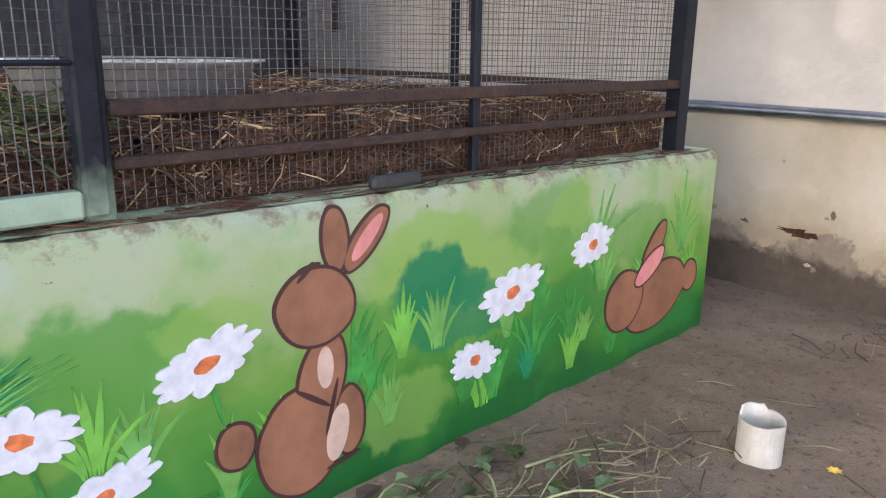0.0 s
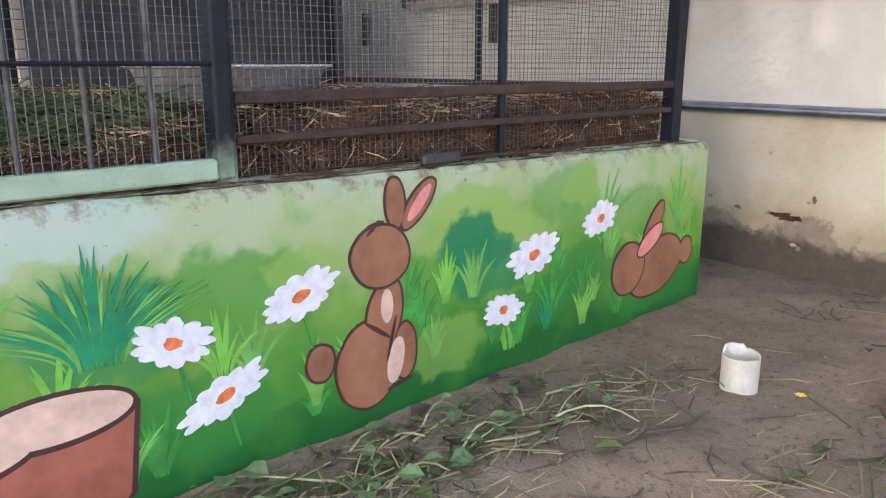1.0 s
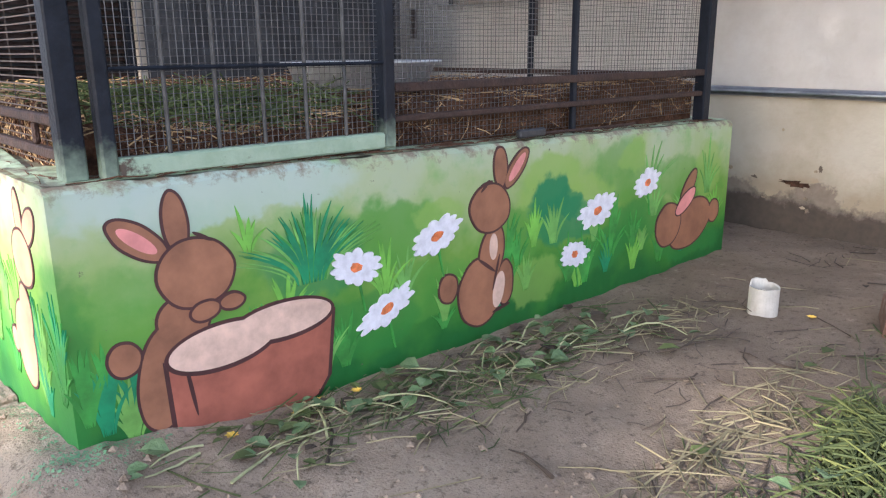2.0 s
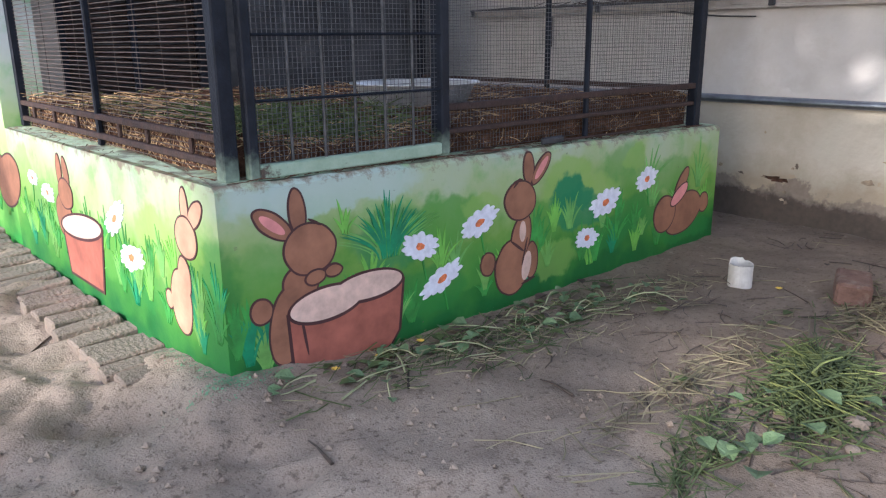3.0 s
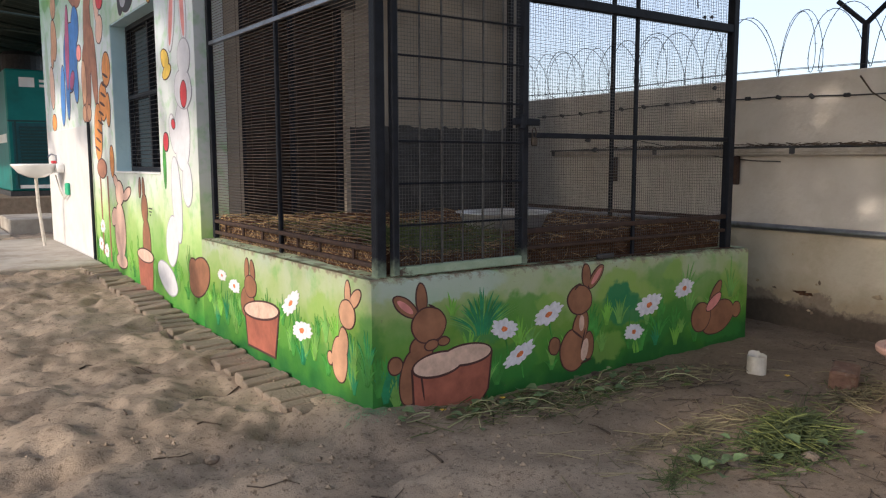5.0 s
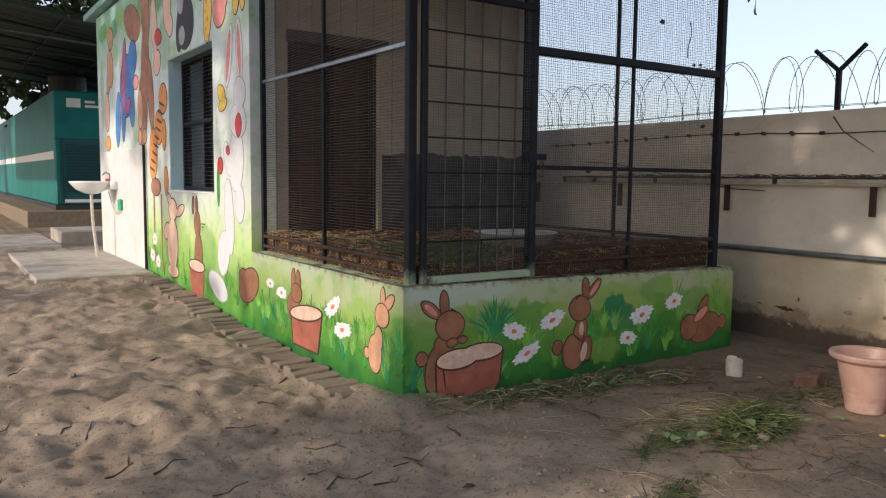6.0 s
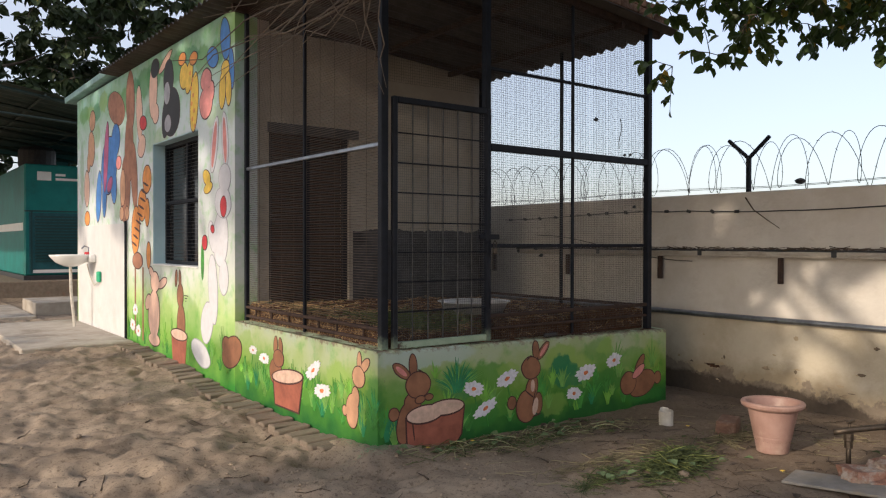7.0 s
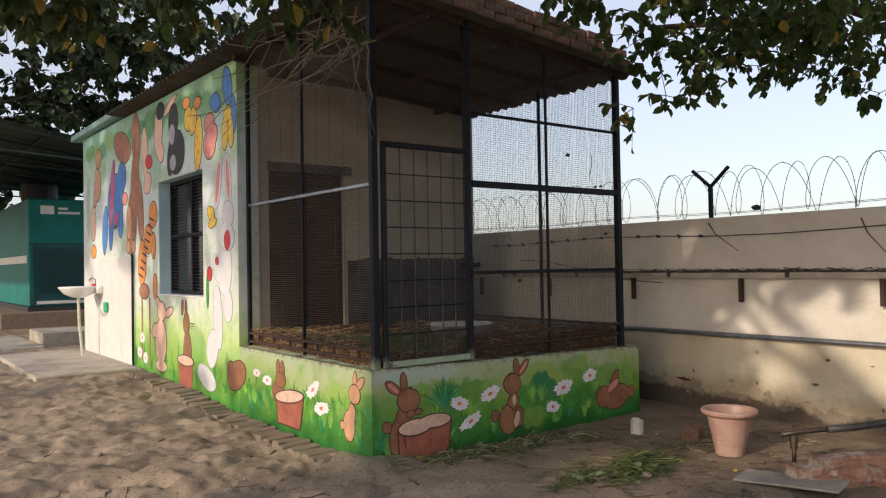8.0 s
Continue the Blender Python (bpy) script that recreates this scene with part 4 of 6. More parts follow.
# each row: colour, words, line width, layer, rounded forms (u, z, half width, half height, turn)
PICTURES = (
    (P_BROWN, "painted plain brown curled figure", 0.012, 5, [(2.66, 0.39, 0.25, 0.145, -20), (2.80, 0.44, 0.10, 0.085, 0)]),
    (P_SNOW, "painted plain white tall figure", 0.011, 5, [(3.53, 0.28, 0.29, 0.12, 14), (3.34, 0.62, 0.16, 0.22, 20), (3.16, 0.98, 0.12, 0.36, -6), (2.87, 1.11, 0.12, 0.17, 0), (2.95, 1.50, 0.19, 0.28, 6), (3.18, 1.52, 0.09, 0.17, -25)]),
    (P_SNOW, "painted plain white long oval", 0.011, 5, [(3.12, 2.46, 0.085, 0.29, 14), (2.83, 2.48, 0.075, 0.28, -6)]),
    (P_SNOW, "painted plain white round form", 0.011, 8, [(2.84, 2.10, 0.15, 0.14, 0), (2.89, 1.86, 0.21, 0.15, 8)]),
    (P_BROWN, "painted plain brown upright figure", 0.012, 5, [(4.33, 1.05, 0.035, 0.09, 8), (4.20, 1.04, 0.035, 0.10, -4), (4.16, 0.54, 0.13, 0.22, 0), (4.19, 0.86, 0.10, 0.13, 0)]),
    (P_SKIN, "painted plain cream upright figure", 0.014, 5, [(5.17, 0.26, 0.22, 0.075, 0), (5.18, 0.57, 0.22, 0.30, 6), (5.42, 0.71, 0.13, 0.08, -30), (4.84, 0.97, 0.17, 0.05, -16), (5.28, 1.09, 0.10, 0.05, 25), (5.14, 0.97, 0.17, 0.12, 0)]),
    (P_TAN, "painted plain tan figure", 0.016, 4, [(8.45, 2.93, 0.20, 0.27, -8), (8.62, 2.74, 0.10, 0.16, 10), (8.38, 3.36, 0.18, 0.15, 0)]),
    (P_SKIN, "painted plain cream figure", 0.016, 4, [(8.76, 2.32, 0.17, 0.28, 0)]),
    (P_ORANGE, "painted plain orange oval", 0.014, 4, [(8.74, 1.84, 0.17, 0.11, 0)]),
    (P_TRUNK, "painted plain brown trunk", 0.010, 3, [(6.95, 3.36, 0.46, 0.22, 18), (6.22, 3.36, 0.20, 0.40, -4), (6.30, 2.72, 0.20, 0.50, 4), (6.48, 2.20, 0.24, 0.48, 6), (6.05, 2.35, 0.14, 0.45, -8)]),
    (P_BLUE, "painted plain blue figure", 0.016, 5, [(7.98, 2.15, 0.15, 0.38, 10), (7.62, 2.20, 0.12, 0.36, 4), (7.10, 2.30, 0.15, 0.28, -10), (7.36, 2.58, 0.46, 0.40, -24), (6.98, 2.92, 0.22, 0.22, 10)]),
    (P_MAG, "painted plain magenta band", 0.014, 8, [(7.52, 2.72, 0.12, 0.50, 10), (7.30, 2.30, 0.16, 0.09, -24)]),
    (P_PINK, "painted plain pink round form", 0.012, 9, [(6.82, 2.58, 0.13, 0.09, 0)]),
    (P_TAN, "painted plain tan oval", 0.014, 6, [(6.60, 2.22, 0.13, 0.25, 0), (6.66, 1.86, 0.10, 0.09, 0), (6.40, 1.86, 0.10, 0.09, 0)]),
    (P_SKIN, "painted plain peach figure", 0.012, 4, [(5.80, 3.14, 0.13, 0.36, -6), (5.70, 2.70, 0.17, 0.13, -24), (5.20, 3.34, 0.16, 0.34, 4), (4.72, 3.60, 0.26, 0.05, -20), (5.10, 3.04, 0.12, 0.12, 0)]),
    (P_RED, "painted plain red form", 0.012, 7, [(5.63, 2.99, 0.15, 0.085, 10)]),
    (P_BLACK, "painted plain black form", 0.008, 7, [(5.12, 3.60, 0.16, 0.11, 0)]),
    (P_BLACK, "painted plain black rounded figure", 0.010, 5, [(4.50, 2.98, 0.30, 0.28, 0), (4.72, 2.92, 0.12, 0.22, 10), (4.60, 3.38, 0.18, 0.22, 0)]),
    (P_GREYD, "painted plain grey oval", 0.006, 9, [(4.65, 3.22, 0.11, 0.13, 0), (4.62, 2.86, 0.12, 0.10, 0)]),
    (P_YELLOW, "painted plain yellow long form", 0.014, 4, [(3.72, 2.98, 0.12, 0.32, 8), (3.88, 3.28, 0.10, 0.18, 24), (4.05, 3.32, 0.14, 0.14, 16)]),
    (P_ORANGE, "painted plain orange disc", 0.012, 7, [(4.11, 3.52, 0.12, 0.065, 0), (3.74, 3.46, 0.12, 0.065, 0)]),
    (P_PINK, "painted plain pink rounded figure", 0.014, 5, [(3.36, 2.92, 0.18, 0.16, 0), (3.36, 3.16, 0.15, 0.11, 0), (3.20, 3.02, 0.07, 0.10, 0)]),
    (P_BLUE, "painted plain blue wing", 0.012, 4, [(2.82, 3.48, 0.12, 0.21, -12), (3.17, 3.36, 0.16, 0.10, 18), (2.66, 3.16, 0.06, 0.20, -6)]),
    (P_YELLOW, "painted plain yellow rounded figure", 0.012, 6, [(2.90, 2.98, 0.08, 0.18, 4), (2.74, 2.98, 0.07, 0.17, -4), (2.82, 3.18, 0.10, 0.08, 0)]),
    (P_ORANGE, "painted plain orange striped figure", 0.015, 5, [(5.47, 2.26, 0.18, 0.17, 0), (5.68, 1.94, 0.18, 0.20, 8), (5.98, 1.62, 0.18, 0.32, 6), (5.46, 1.84, 0.09, 0.17, 0), (5.40, 1.30, 0.08, 0.16, 0)]),
    (P_TRUNK, "painted plain brown bundle", 0.014, 7, [(5.89, 1.22, 0.22, 0.10, 0)]),
    (P_YELLOW, "painted plain yellow oval", 0.010, 6, [(3.34, 2.14, 0.11, 0.07, 24), (3.30, 2.03, 0.12, 0.05, -12)]),
    (P_RED, "painted plain red oval", 0.010, 9, [(3.40, 1.46, 0.07, 0.075, 0), (3.17, 1.60, 0.05, 0.035, 20), (2.87, 1.82, 0.08, 0.10, 0)]),
)
for colour, words, line, layer, forms in PICTURES:
    HS.outlined("painted_figure" if "figure" in words else "painted_shape", forms, layer, colour, words, line, ink=P_GREYD if colour is P_SNOW else None)
HS.put("painted_shape", [ellipse(3.125, 2.46, 0.05, 0.24, 14), ellipse(2.835, 2.48, 0.045, 0.23, -6)], 8, P_PINK, label="painted plain pink long oval")
HS.put("painted_shape", [ellipse(3.47, 1.26, 0.045, 0.20, 0)], 6, P_GRASS, label="painted plain green stroke")
for k in range(9):
    HS.put("painted_shape", [ellipse(5.52 + 0.065 * k, 2.20 - 0.095 * k, 0.13, 0.016, 14)], 8, P_LINE, label="painted plain dark stripe")
for k in range(8):
    HS.put("painted_shape", [ellipse(3.70 + 0.06 * (k % 2) + 0.012 * k, 2.72 + 0.085 * k, 0.028, 0.026)], 7, P_ORANGE, label="painted plain orange spot")
HS.put("painted_shape", [[(5.97, 1.14), (6.03, 1.14), (6.03, 0.25), (5.97, 0.25)], [(5.62, 1.14), (5.68, 1.14), (5.68, 0.2), (5.62, 0.2)]], 4, P_BROWN, label="painted plain brown post")
for k, (u, z) in enumerate(((6.0, 0.57), (6.12, 0.36), (5.86, 0.3))):
    HS.flower(u, z, 0.12, 0.085, 0, 70 + k, 6)
st = HS.put("painted_stump", [[(4.50, 0.40), (4.45, 0.08), (4.02, 0.08), (3.96, 0.42)]], 9, P_STUMP, label="painted red-brown tree stump with pale cut top")
HS.put("outline", [ellipse(4.23, 0.41, 0.29, 0.072, 0)], 9.6, P_LINE, st)
HS.put("cut_top", [ellipse(4.23, 0.41, 0.27, 0.058, 0)], 10, P_CREAM, st)
# plain white panel behind the basin, door edge line
part("splash_panel", Shape().bbox(-0.022, 0.004, 6.40, 9.30, 0.05, 1.72, 0.004), M_TILE, HO, "white rendered splash panel")
part("downpipe", Shape().tube([(-0.03, 6.36, 0.1), (-0.03, 6.36, 1.75)], 0.018, 8), M_STEEL, HO)
# lettering plate too small to read
for i, z in enumerate((0.86, 0.83, 0.80)):
    HS.put("sign_bar", [[(3.93 + 0.03 * i, z), (4.05 - 0.02 * i, z), (4.05 - 0.02 * i, z + 0.012), (3.93 + 0.03 * i, z + 0.012)]], 6, P_BLACK)

# roof
RO = thing("roof", (1.6, 3.0, 3.6), "rusty brown corrugated sheet roof on steel purlins", "roof", kind="structure")


def sheet(x0, x1, y0, y1, nx, step=0.0182, amp=0.021, per=0.146, th=0.004):
    sh = Shape()
    ny = int((y1 - y0) / step)
    for lay in (0, 1):
        for i in range(nx + 1):
            x = x0 + (x1 - x0) * i / nx
            for j in range(ny + 1):
                y = y0 + j * step
                sh.v.append((x, y, roof_z(x, y) + amp * math.sin(2 * math.pi * (y - y0) / per) + 0.02 + th * lay))
    k = (nx + 1) * (ny + 1)
    for lay in (0, k):
        for i in range(nx):
            for j in range(ny):
                a = lay + i * (ny + 1) + j
                sh.f.append((a, a + 1, a + ny + 2, a + ny + 1))
    return sh


for a, b2 in ((-0.06, 0.98), (0.975, 1.98), (1.975, 2.98), (2.975, 3.98), (3.975, 4.98), (4.975, 6.95)):
    part("sheet", sheet(-0.24, 3.36, a, b2, 6), M_SHEET, RO, smooth=True)
for y in (0.06, 0.85, 1.7, 2.5):
    s = Shape()
    s.add([(x, yy, roof_z(x) + dz) for x in (-0.05, 3.2) for yy in (y, y + 0.05) for dz in (-0.06, 0.004)],
          [(0, 1, 3, 2), (4, 6, 7, 5), (0, 4, 5, 1), (2, 3, 7, 6), (1, 5, 7, 3), (0, 2, 6, 4)])
    part("purlin", s, M_RUST, RO)
for x in (0.6, 1.6, 2.6):
    s = Shape().box(x, x + 0.04, 0.02, 2.6, roof_z(x) - 0.115, roof_z(x) - 0.062)
    part("rafter", s, M_RUST, RO)
part("slab", Shape().bbox(-0.12, 3.3, 6.96, 9.85, 3.83, 3.93, 0.01), paint("paint_slab_teal", (0.22, 0.36, 0.34)), RO, "teal painted concrete roof slab")

# bricks that hold the sheets down along the eave
s = Shape().bbox(-0.112, 0.112, -0.052, 0.052, -0.036, 0.036, 0.006)
me = s.mesh("brick", M_BRICK)
for row in range(3):
    for i in range(14 - row):
        x = 0.02 + (row % 2) * 0.12 + i * 0.238
        ob = new("roof_brick", me)
        ob.matrix_world = pose(x + rnd.uniform(-0.008, 0.008), 0.02 + rnd.uniform(-0.012, 0.012), roof_z(x) + 0.081 + 0.074 * row, rnd.uniform(-2, 2), 4.7 + rnd.uniform(-1.5, 1.5), rnd.uniform(-5, 5))
        tagged(ob, "loose old red brick weighing down the roof edge", "brick", "bricks along the roof edge")

# ---- cage of steel and wire mesh on the plinth ----
CG = thing("cage", (1.6, 1.3, 0.7), "tall cage of dark blue steel frame with square wire mesh", "cage")
YF, XL, XR = 0.08, 0.10, 3.05


def post(x, y, w, z0, z1, material=M_STEEL, parent=CG, name="post"):
    return part(name, Shape().bbox(x - w / 2, x + w / 2, y - w / 2, y + w / 2, z0, z1, 0.005), material, parent)


def rail(p, q, w, material=M_STEEL, parent=CG, name="rail", h=None):
    p, q = Vector(p), Vector(q)
    h = h or w
    s = Shape()
    if abs(p.x - q.x) > abs(p.y - q.y):
        s.bbox(p.x, q.x, p.y - w / 2, p.y + w / 2, p.z - h / 2, p.z + h / 2, 0.004)
    else:
        s.bbox(p.x - w / 2, p.x + w / 2, p.y, q.y, p.z - h / 2, p.z + h / 2, 0.004)
    return part(name, s, material, parent)


post(0.094, YF, 0.058, 0.70, roof_z(0.1) + 0.0, M_STEELFOOT)
post(1.056, YF, 0.055, 0.684, roof_z(1.1), M_STEELFOOT)
post(2.03, YF, 0.025, 0.67, roof_z(2.0))
post(XR, YF, 0.06, 0.652, roof_z(3.05))
post(XR, 1.2, 0.032, 0.655, roof_z(3.05))
post(XR, 2.52, 0.05, 0.655, roof_z(3.05))
post(XL, 1.31, 0.026, 0.71, roof_z(0.1))
post(XL, 2.53, 0.04, 0.71, roof_z(0.1))
rail((1.086, YF, 2.22), (3.02, YF, 2.22), 0.055)
rail((1.086, YF - 0.002, 1.44), (3.02, YF - 0.002, 1.44), 0.03)
rail((1.086, YF, 2.84), (3.02, YF, 2.84), 0.025)
rail((1.086, YF - 0.004, 0.885), (3.09, YF - 0.004, 0.87), 0.035, M_RUST, h=0.03)
rail((1.086, YF - 0.004, 0.785), (3.02, YF - 0.004, 0.77), 0.03, M_RUST, h=0.022)
rail((XL, 0.11, 2.17), (XL, 2.51, 2.17), 0.03, M_ZINC)
rail((XL - 0.004, 0.11, 0.84), (XL - 0.004, 2.51, 0.84), 0.026, M_RUST)
rail((XL - 0.004, 0.11, 0.755), (XL - 0.004, 2.51, 0.755), 0.026, M_RUST)
for y in (0.35, 0.75, 1.05, 1.6, 1.95, 2.3):
    post(XL - 0.004, y, 0.018, 0.768, 0.827, M_RUST, name="tie")
rail((XR, 0.11, 0.87), (XR, 2.5, 0.87), 0.03, M_RUST)


def mesh_panel(axis_name, at, u0, u1, ztop, z0, step_u, step_z, r, material, name="wire_mesh"):
    """Welded wire, every wire a thin bar, slightly out of true."""
    s = Shape()
    n = int((u1 - u0) / step_u)
    for i in range(n + 1):
        u = u0 + (u1 - u0) * i / n
        pts = []
        for k in range(4):
            z = z0 + (ztop(u) - z0) * k / 3
            d = 0.002 * noise.noise((u * 9, z * 3, at))
            pts.append((u + d, at, z) if axis_name == "y" else (at, u + d, z))
        s.tube(pts, r, 3)
    m = int((ztop(u0) - z0) / step_z)
    for i in range(m + 1):
        z = z0 + i * step_z
        pts = []
        for k in range(7):
            u = u0 + (u1 - u0) * k / 6
            d = 0.004 * noise.noise((u * 2, z * 5, at + 3))
            pts.append((u, at - r * 1.6, min(z + d, ztop(u))) if axis_name == "y" else (at - r * 1.6, u, min(z + d, ztop(u))))
        s.tube(pts, r, 3)
    return part(name, s, material, CG, kind="stuff")


mesh_panel("y", YF + 0.03, 1.08, 3.03, lambda u: roof_z(u) - 0.02, 0.69, 0.020, 0.020, 0.0012, M_WIRE)
mesh_panel("y", YF + 0.03, 0.13, 1.03, lambda u: roof_z(u) - 0.02, 2.63, 0.020, 0.020, 0.0010, M_WIRED)
mesh_panel("x", XL + 0.02, 0.11, 2.52, lambda u: roof_z(0.1) - 0.02, 0.72, 0.24, 0.020, 0.0023, M_RUSTWIRE)
mesh_panel("x", XR + 0.02, 0.11, 2.52, lambda u: roof_z(3.05) - 0.02, 0.68, 0.022, 0.022, 0.0011, M_WIRE)

# door of the cage
GD = thing("cage_door", (0.19, YF, 0.68), "dark steel cage door with a bar grid and wire mesh, pale green foot rail", "door")
dx0, dx1, dz0, dz1, yd = 0.148, 1.066, 0.70, 2.51, YF - 0.034
part("stile", Shape().bbox(dx0, dx0 + 0.04, yd - 0.02, yd + 0.02, dz0, dz1), M_STEELFOOT, GD, "navy stile with a pale green sprayed foot")
part("stile", Shape().bbox(dx1 - 0.045, dx1, yd - 0.018, yd + 0.018, dz0, dz1), M_STEELFOOT, GD, "navy stile with a pale green sprayed foot")
part("top_rail", Shape().bbox(dx0 + 0.04, dx1 - 0.045, yd - 0.018, yd + 0.018, dz1 - 0.045, dz1), M_STEEL, GD)
part("foot_rail", Shape().bbox(dx0 + 0.04, dx1 - 0.045, yd - 0.019, yd + 0.018, dz0, dz0 + 0.05), M_GREENSTEEL, GD, "pale green painted chipped foot rail")
for i in range(1, 6):
    x = dx0 + 0.04 + (dx1 - dx0 - 0.085) * i / 6
    part("bar", Shape().tube([(x, yd, dz0 + 0.05), (x, yd, dz1 - 0.045)], 0.006, 6), M_WIRED, GD)
for i in range(1, 8):
    z = dz0 + 0.05 + (dz1 - dz0 - 0.095) * i / 8
    part("bar", Shape().tube([(dx0 + 0.04, yd - 0.012, z), (dx1 - 0.045, yd - 0.012, z)], 0.006, 6), M_STEEL, GD)
s = Shape()
for i in range(46):
    x = dx0 + 0.04 + i * 0.0186
    s.tube([(x, yd + 0.012, dz0 + 0.05), (x, yd + 0.012, dz1 - 0.045)], 0.0012, 3)
for i in range(92):
    z = dz0 + 0.05 + i * 0.0186
    s.tube([(dx0 + 0.04, yd + 0.014, z), (dx1 - 0.045, yd + 0.014, z)], 0.0012, 3)
part("wire_mesh", s, M_WIRE, GD, kind="stuff")
lt = part("latch", Shape().bbox(0.93, 1.13, yd - 0.045, yd - 0.02, 1.49, 1.53).bbox(0.98, 1.02, yd - 0.05, yd - 0.018, 1.47, 1.55), M_STEEL, GD)
s = Shape().tube([(1.075 + 0.014 * math.cos(a), yd - 0.05, 1.45 + 0.03 * math.sin(a)) for a in [radians(k * 30) for k in range(12)]], 0.004, 5, True)
s.bbox(1.055, 1.095, yd - 0.062, yd - 0.04, 1.375, 1.425)
part("padlock", s, M_BRASS, lt, "small hanging padlock")

# ---- straw bedding in the cage ----
s = Shape()
nx, ny = 90, 76


def bed_z(x, y):
    z = 0.845 - 0.01 * x + 0.045 * noise.noise((x * 2.2, y * 2.2, 0)) + 0.022 * noise.noise((x * 9, y * 9, 4))
    if x < 1.15:
        z -= 0.05 * sstep(0.7, 0.1, y)
    return z


bx0, bx1, by0, by1 = 0.135, 3.03, 0.125, 2.55
for j in range(ny + 1):
    for i in range(nx + 1):
        x, y = bx0 + (bx1 - bx0) * i / nx, by0 + (by1 - by0) * j / ny
        s.v.append((x, y, bed_z(x, y)))
for j in range(ny):
    for i in range(nx):
        a = j * (nx + 1) + i
        s.f.append((a, a + 1, a + nx + 2, a + nx + 1))
for (xa, ya, xb, yb) in ((bx0, by0, bx1, by0), (bx0, by1, bx0, by0), (bx1, by0, bx1, by1)):
    for i in range(60):
        p0, p1 = i / 60, (i + 1) / 60
        q = [(xa + (xb - xa) * t, ya + (yb - ya) * t) for t in (p0, p1)]
        s.add([(*q[0], 0.66), (*q[1], 0.66), (*q[1], bed_z(*q[1])), (*q[0], bed_z(*q[0]))], [(0, 1, 2, 3)])
solid("straw_bedding", s, M_BED, "deep dark brown bed of trampled straw and dung", "bedding", "stuff")


def strand(s, x, y, z, ln, r, rr, lift=0.25, yaw=None):
    a = rr.uniform(0, 2 * math.pi) if yaw is None else yaw
    b = rr.uniform(-lift, lift)
    d = Vector((math.cos(a) * math.cos(b), math.sin(a) * math.cos(b), math.sin(b))) * ln / 2
    k = Vector((-math.sin(a), math.cos(a), rr.uniform(-0.5, 0.5))) * ln * rr.uniform(-0.15, 0.15)
    p = Vector((x, y, z))
    s.tube([p - d, p + k, p + d], r, 3)


s, s2, s3 = Shape(), Shape(), Shape()
for i in range(5200):
    x, y = rnd.uniform(bx0, bx1), by0 + (by1 - by0) * rnd.random() ** 1.4
    # more pale straw at low x, sunlight on that side put into the colour
    strand(s2 if rnd.random() < 0.2 and x < 1.2 else (s if rnd.random() < (0.85 if x < 0.9 else 0.3) else s3), x, y, bed_z(x, y) + rnd.uniform(-0.004, 0.02), rnd.uniform(0.04, 0.16), rnd.uniform(0.0012, 0.0026), rnd)
for i in range(3400):   # stems that stick out through the front of the bed
    x = rnd.uniform(0.2, 3.0)
    strand(s if rnd.random() < 0.07 else s3, x, by0 - rnd.uniform(0, 0.01), rnd.uniform(0.70, bed_z(x, by0)), rnd.uniform(0.03, 0.12), rnd.uniform(0.0012, 0.0024), rnd, 1.2, rnd.choice((0, math.pi)) + rnd.uniform(-0.15, 0.15))
for i in range(1700):
    y = rnd.uniform(0.15, 2.5)
    # more pale stems than in front, to look sunlit
    strand(s if rnd.random() < 0.4 else s3, bx0 - rnd.uniform(0, 0.006), y, rnd.uniform(0.71, bed_z(bx0, y)), rnd.uniform(0.03, 0.12), rnd.uniform(0.0012, 0.0024), rnd, 1.2, math.pi / 2 + rnd.uniform(-0.1, 0.1))
solid("damp_straw", s3, M_BEDSTRAW, "dark straw stems matted in the bedding", "straw", "stuff")
solid("loose_straw", s, M_STRAW, "loose dry straw stems on the bedding", "straw", "stuff")
for i in range(900):
    x, y = rnd.gauss(0.6, 0.28), rnd.gauss(0.45, 0.22)
    if 0.17 < x < 1.15 and y > 0.13:
        strand(s2, x, y, bed_z(x, y) + rnd.uniform(0, 0.06), rnd.uniform(0.08, 0.22), rnd.uniform(0.0015, 0.003), rnd, 0.5)
solid("fresh_fodder", s2, M_FODDER, "heap of fresh green grass fodder on the bedding", "fodder", "stuff")

# ---- aluminium feeding bowl ----
BW = thing("feeding_bowl", (1.36, 0.60, 0.87), "wide shallow beaten aluminium feeding bowl on the straw", "bowl")
s = Shape().lathe([(0.0, 0.862), (0.25, 0.862), (0.29, 0.95), (0.315, 0.956), (0.315, 0.962), (0.283, 0.955), (0.245, 0.872), (0.0, 0.870)], 1.36, 0.60, 40)
part("basin", s, M_ALU, BW, smooth=True)

# ---- tool lying on the plinth edge ----
TL = thing("hand_tool", (1.7, 0.035, 0.68), "dark rubber-gripped rod lying on the plinth ledge", "tool")
part("grip", Shape().bbox(1.64, 1.79, 0.012, 0.04, 0.680, 0.712, 0.007), M_RUBBER, TL)
part("rod", Shape().tube([(1.79, 0.026, 0.69), (2.05, 0.03, 0.685), (2.3, 0.03, 0.682), (2.42, 0.04, 0.682)], 0.006, 6), M_RUST, TL)

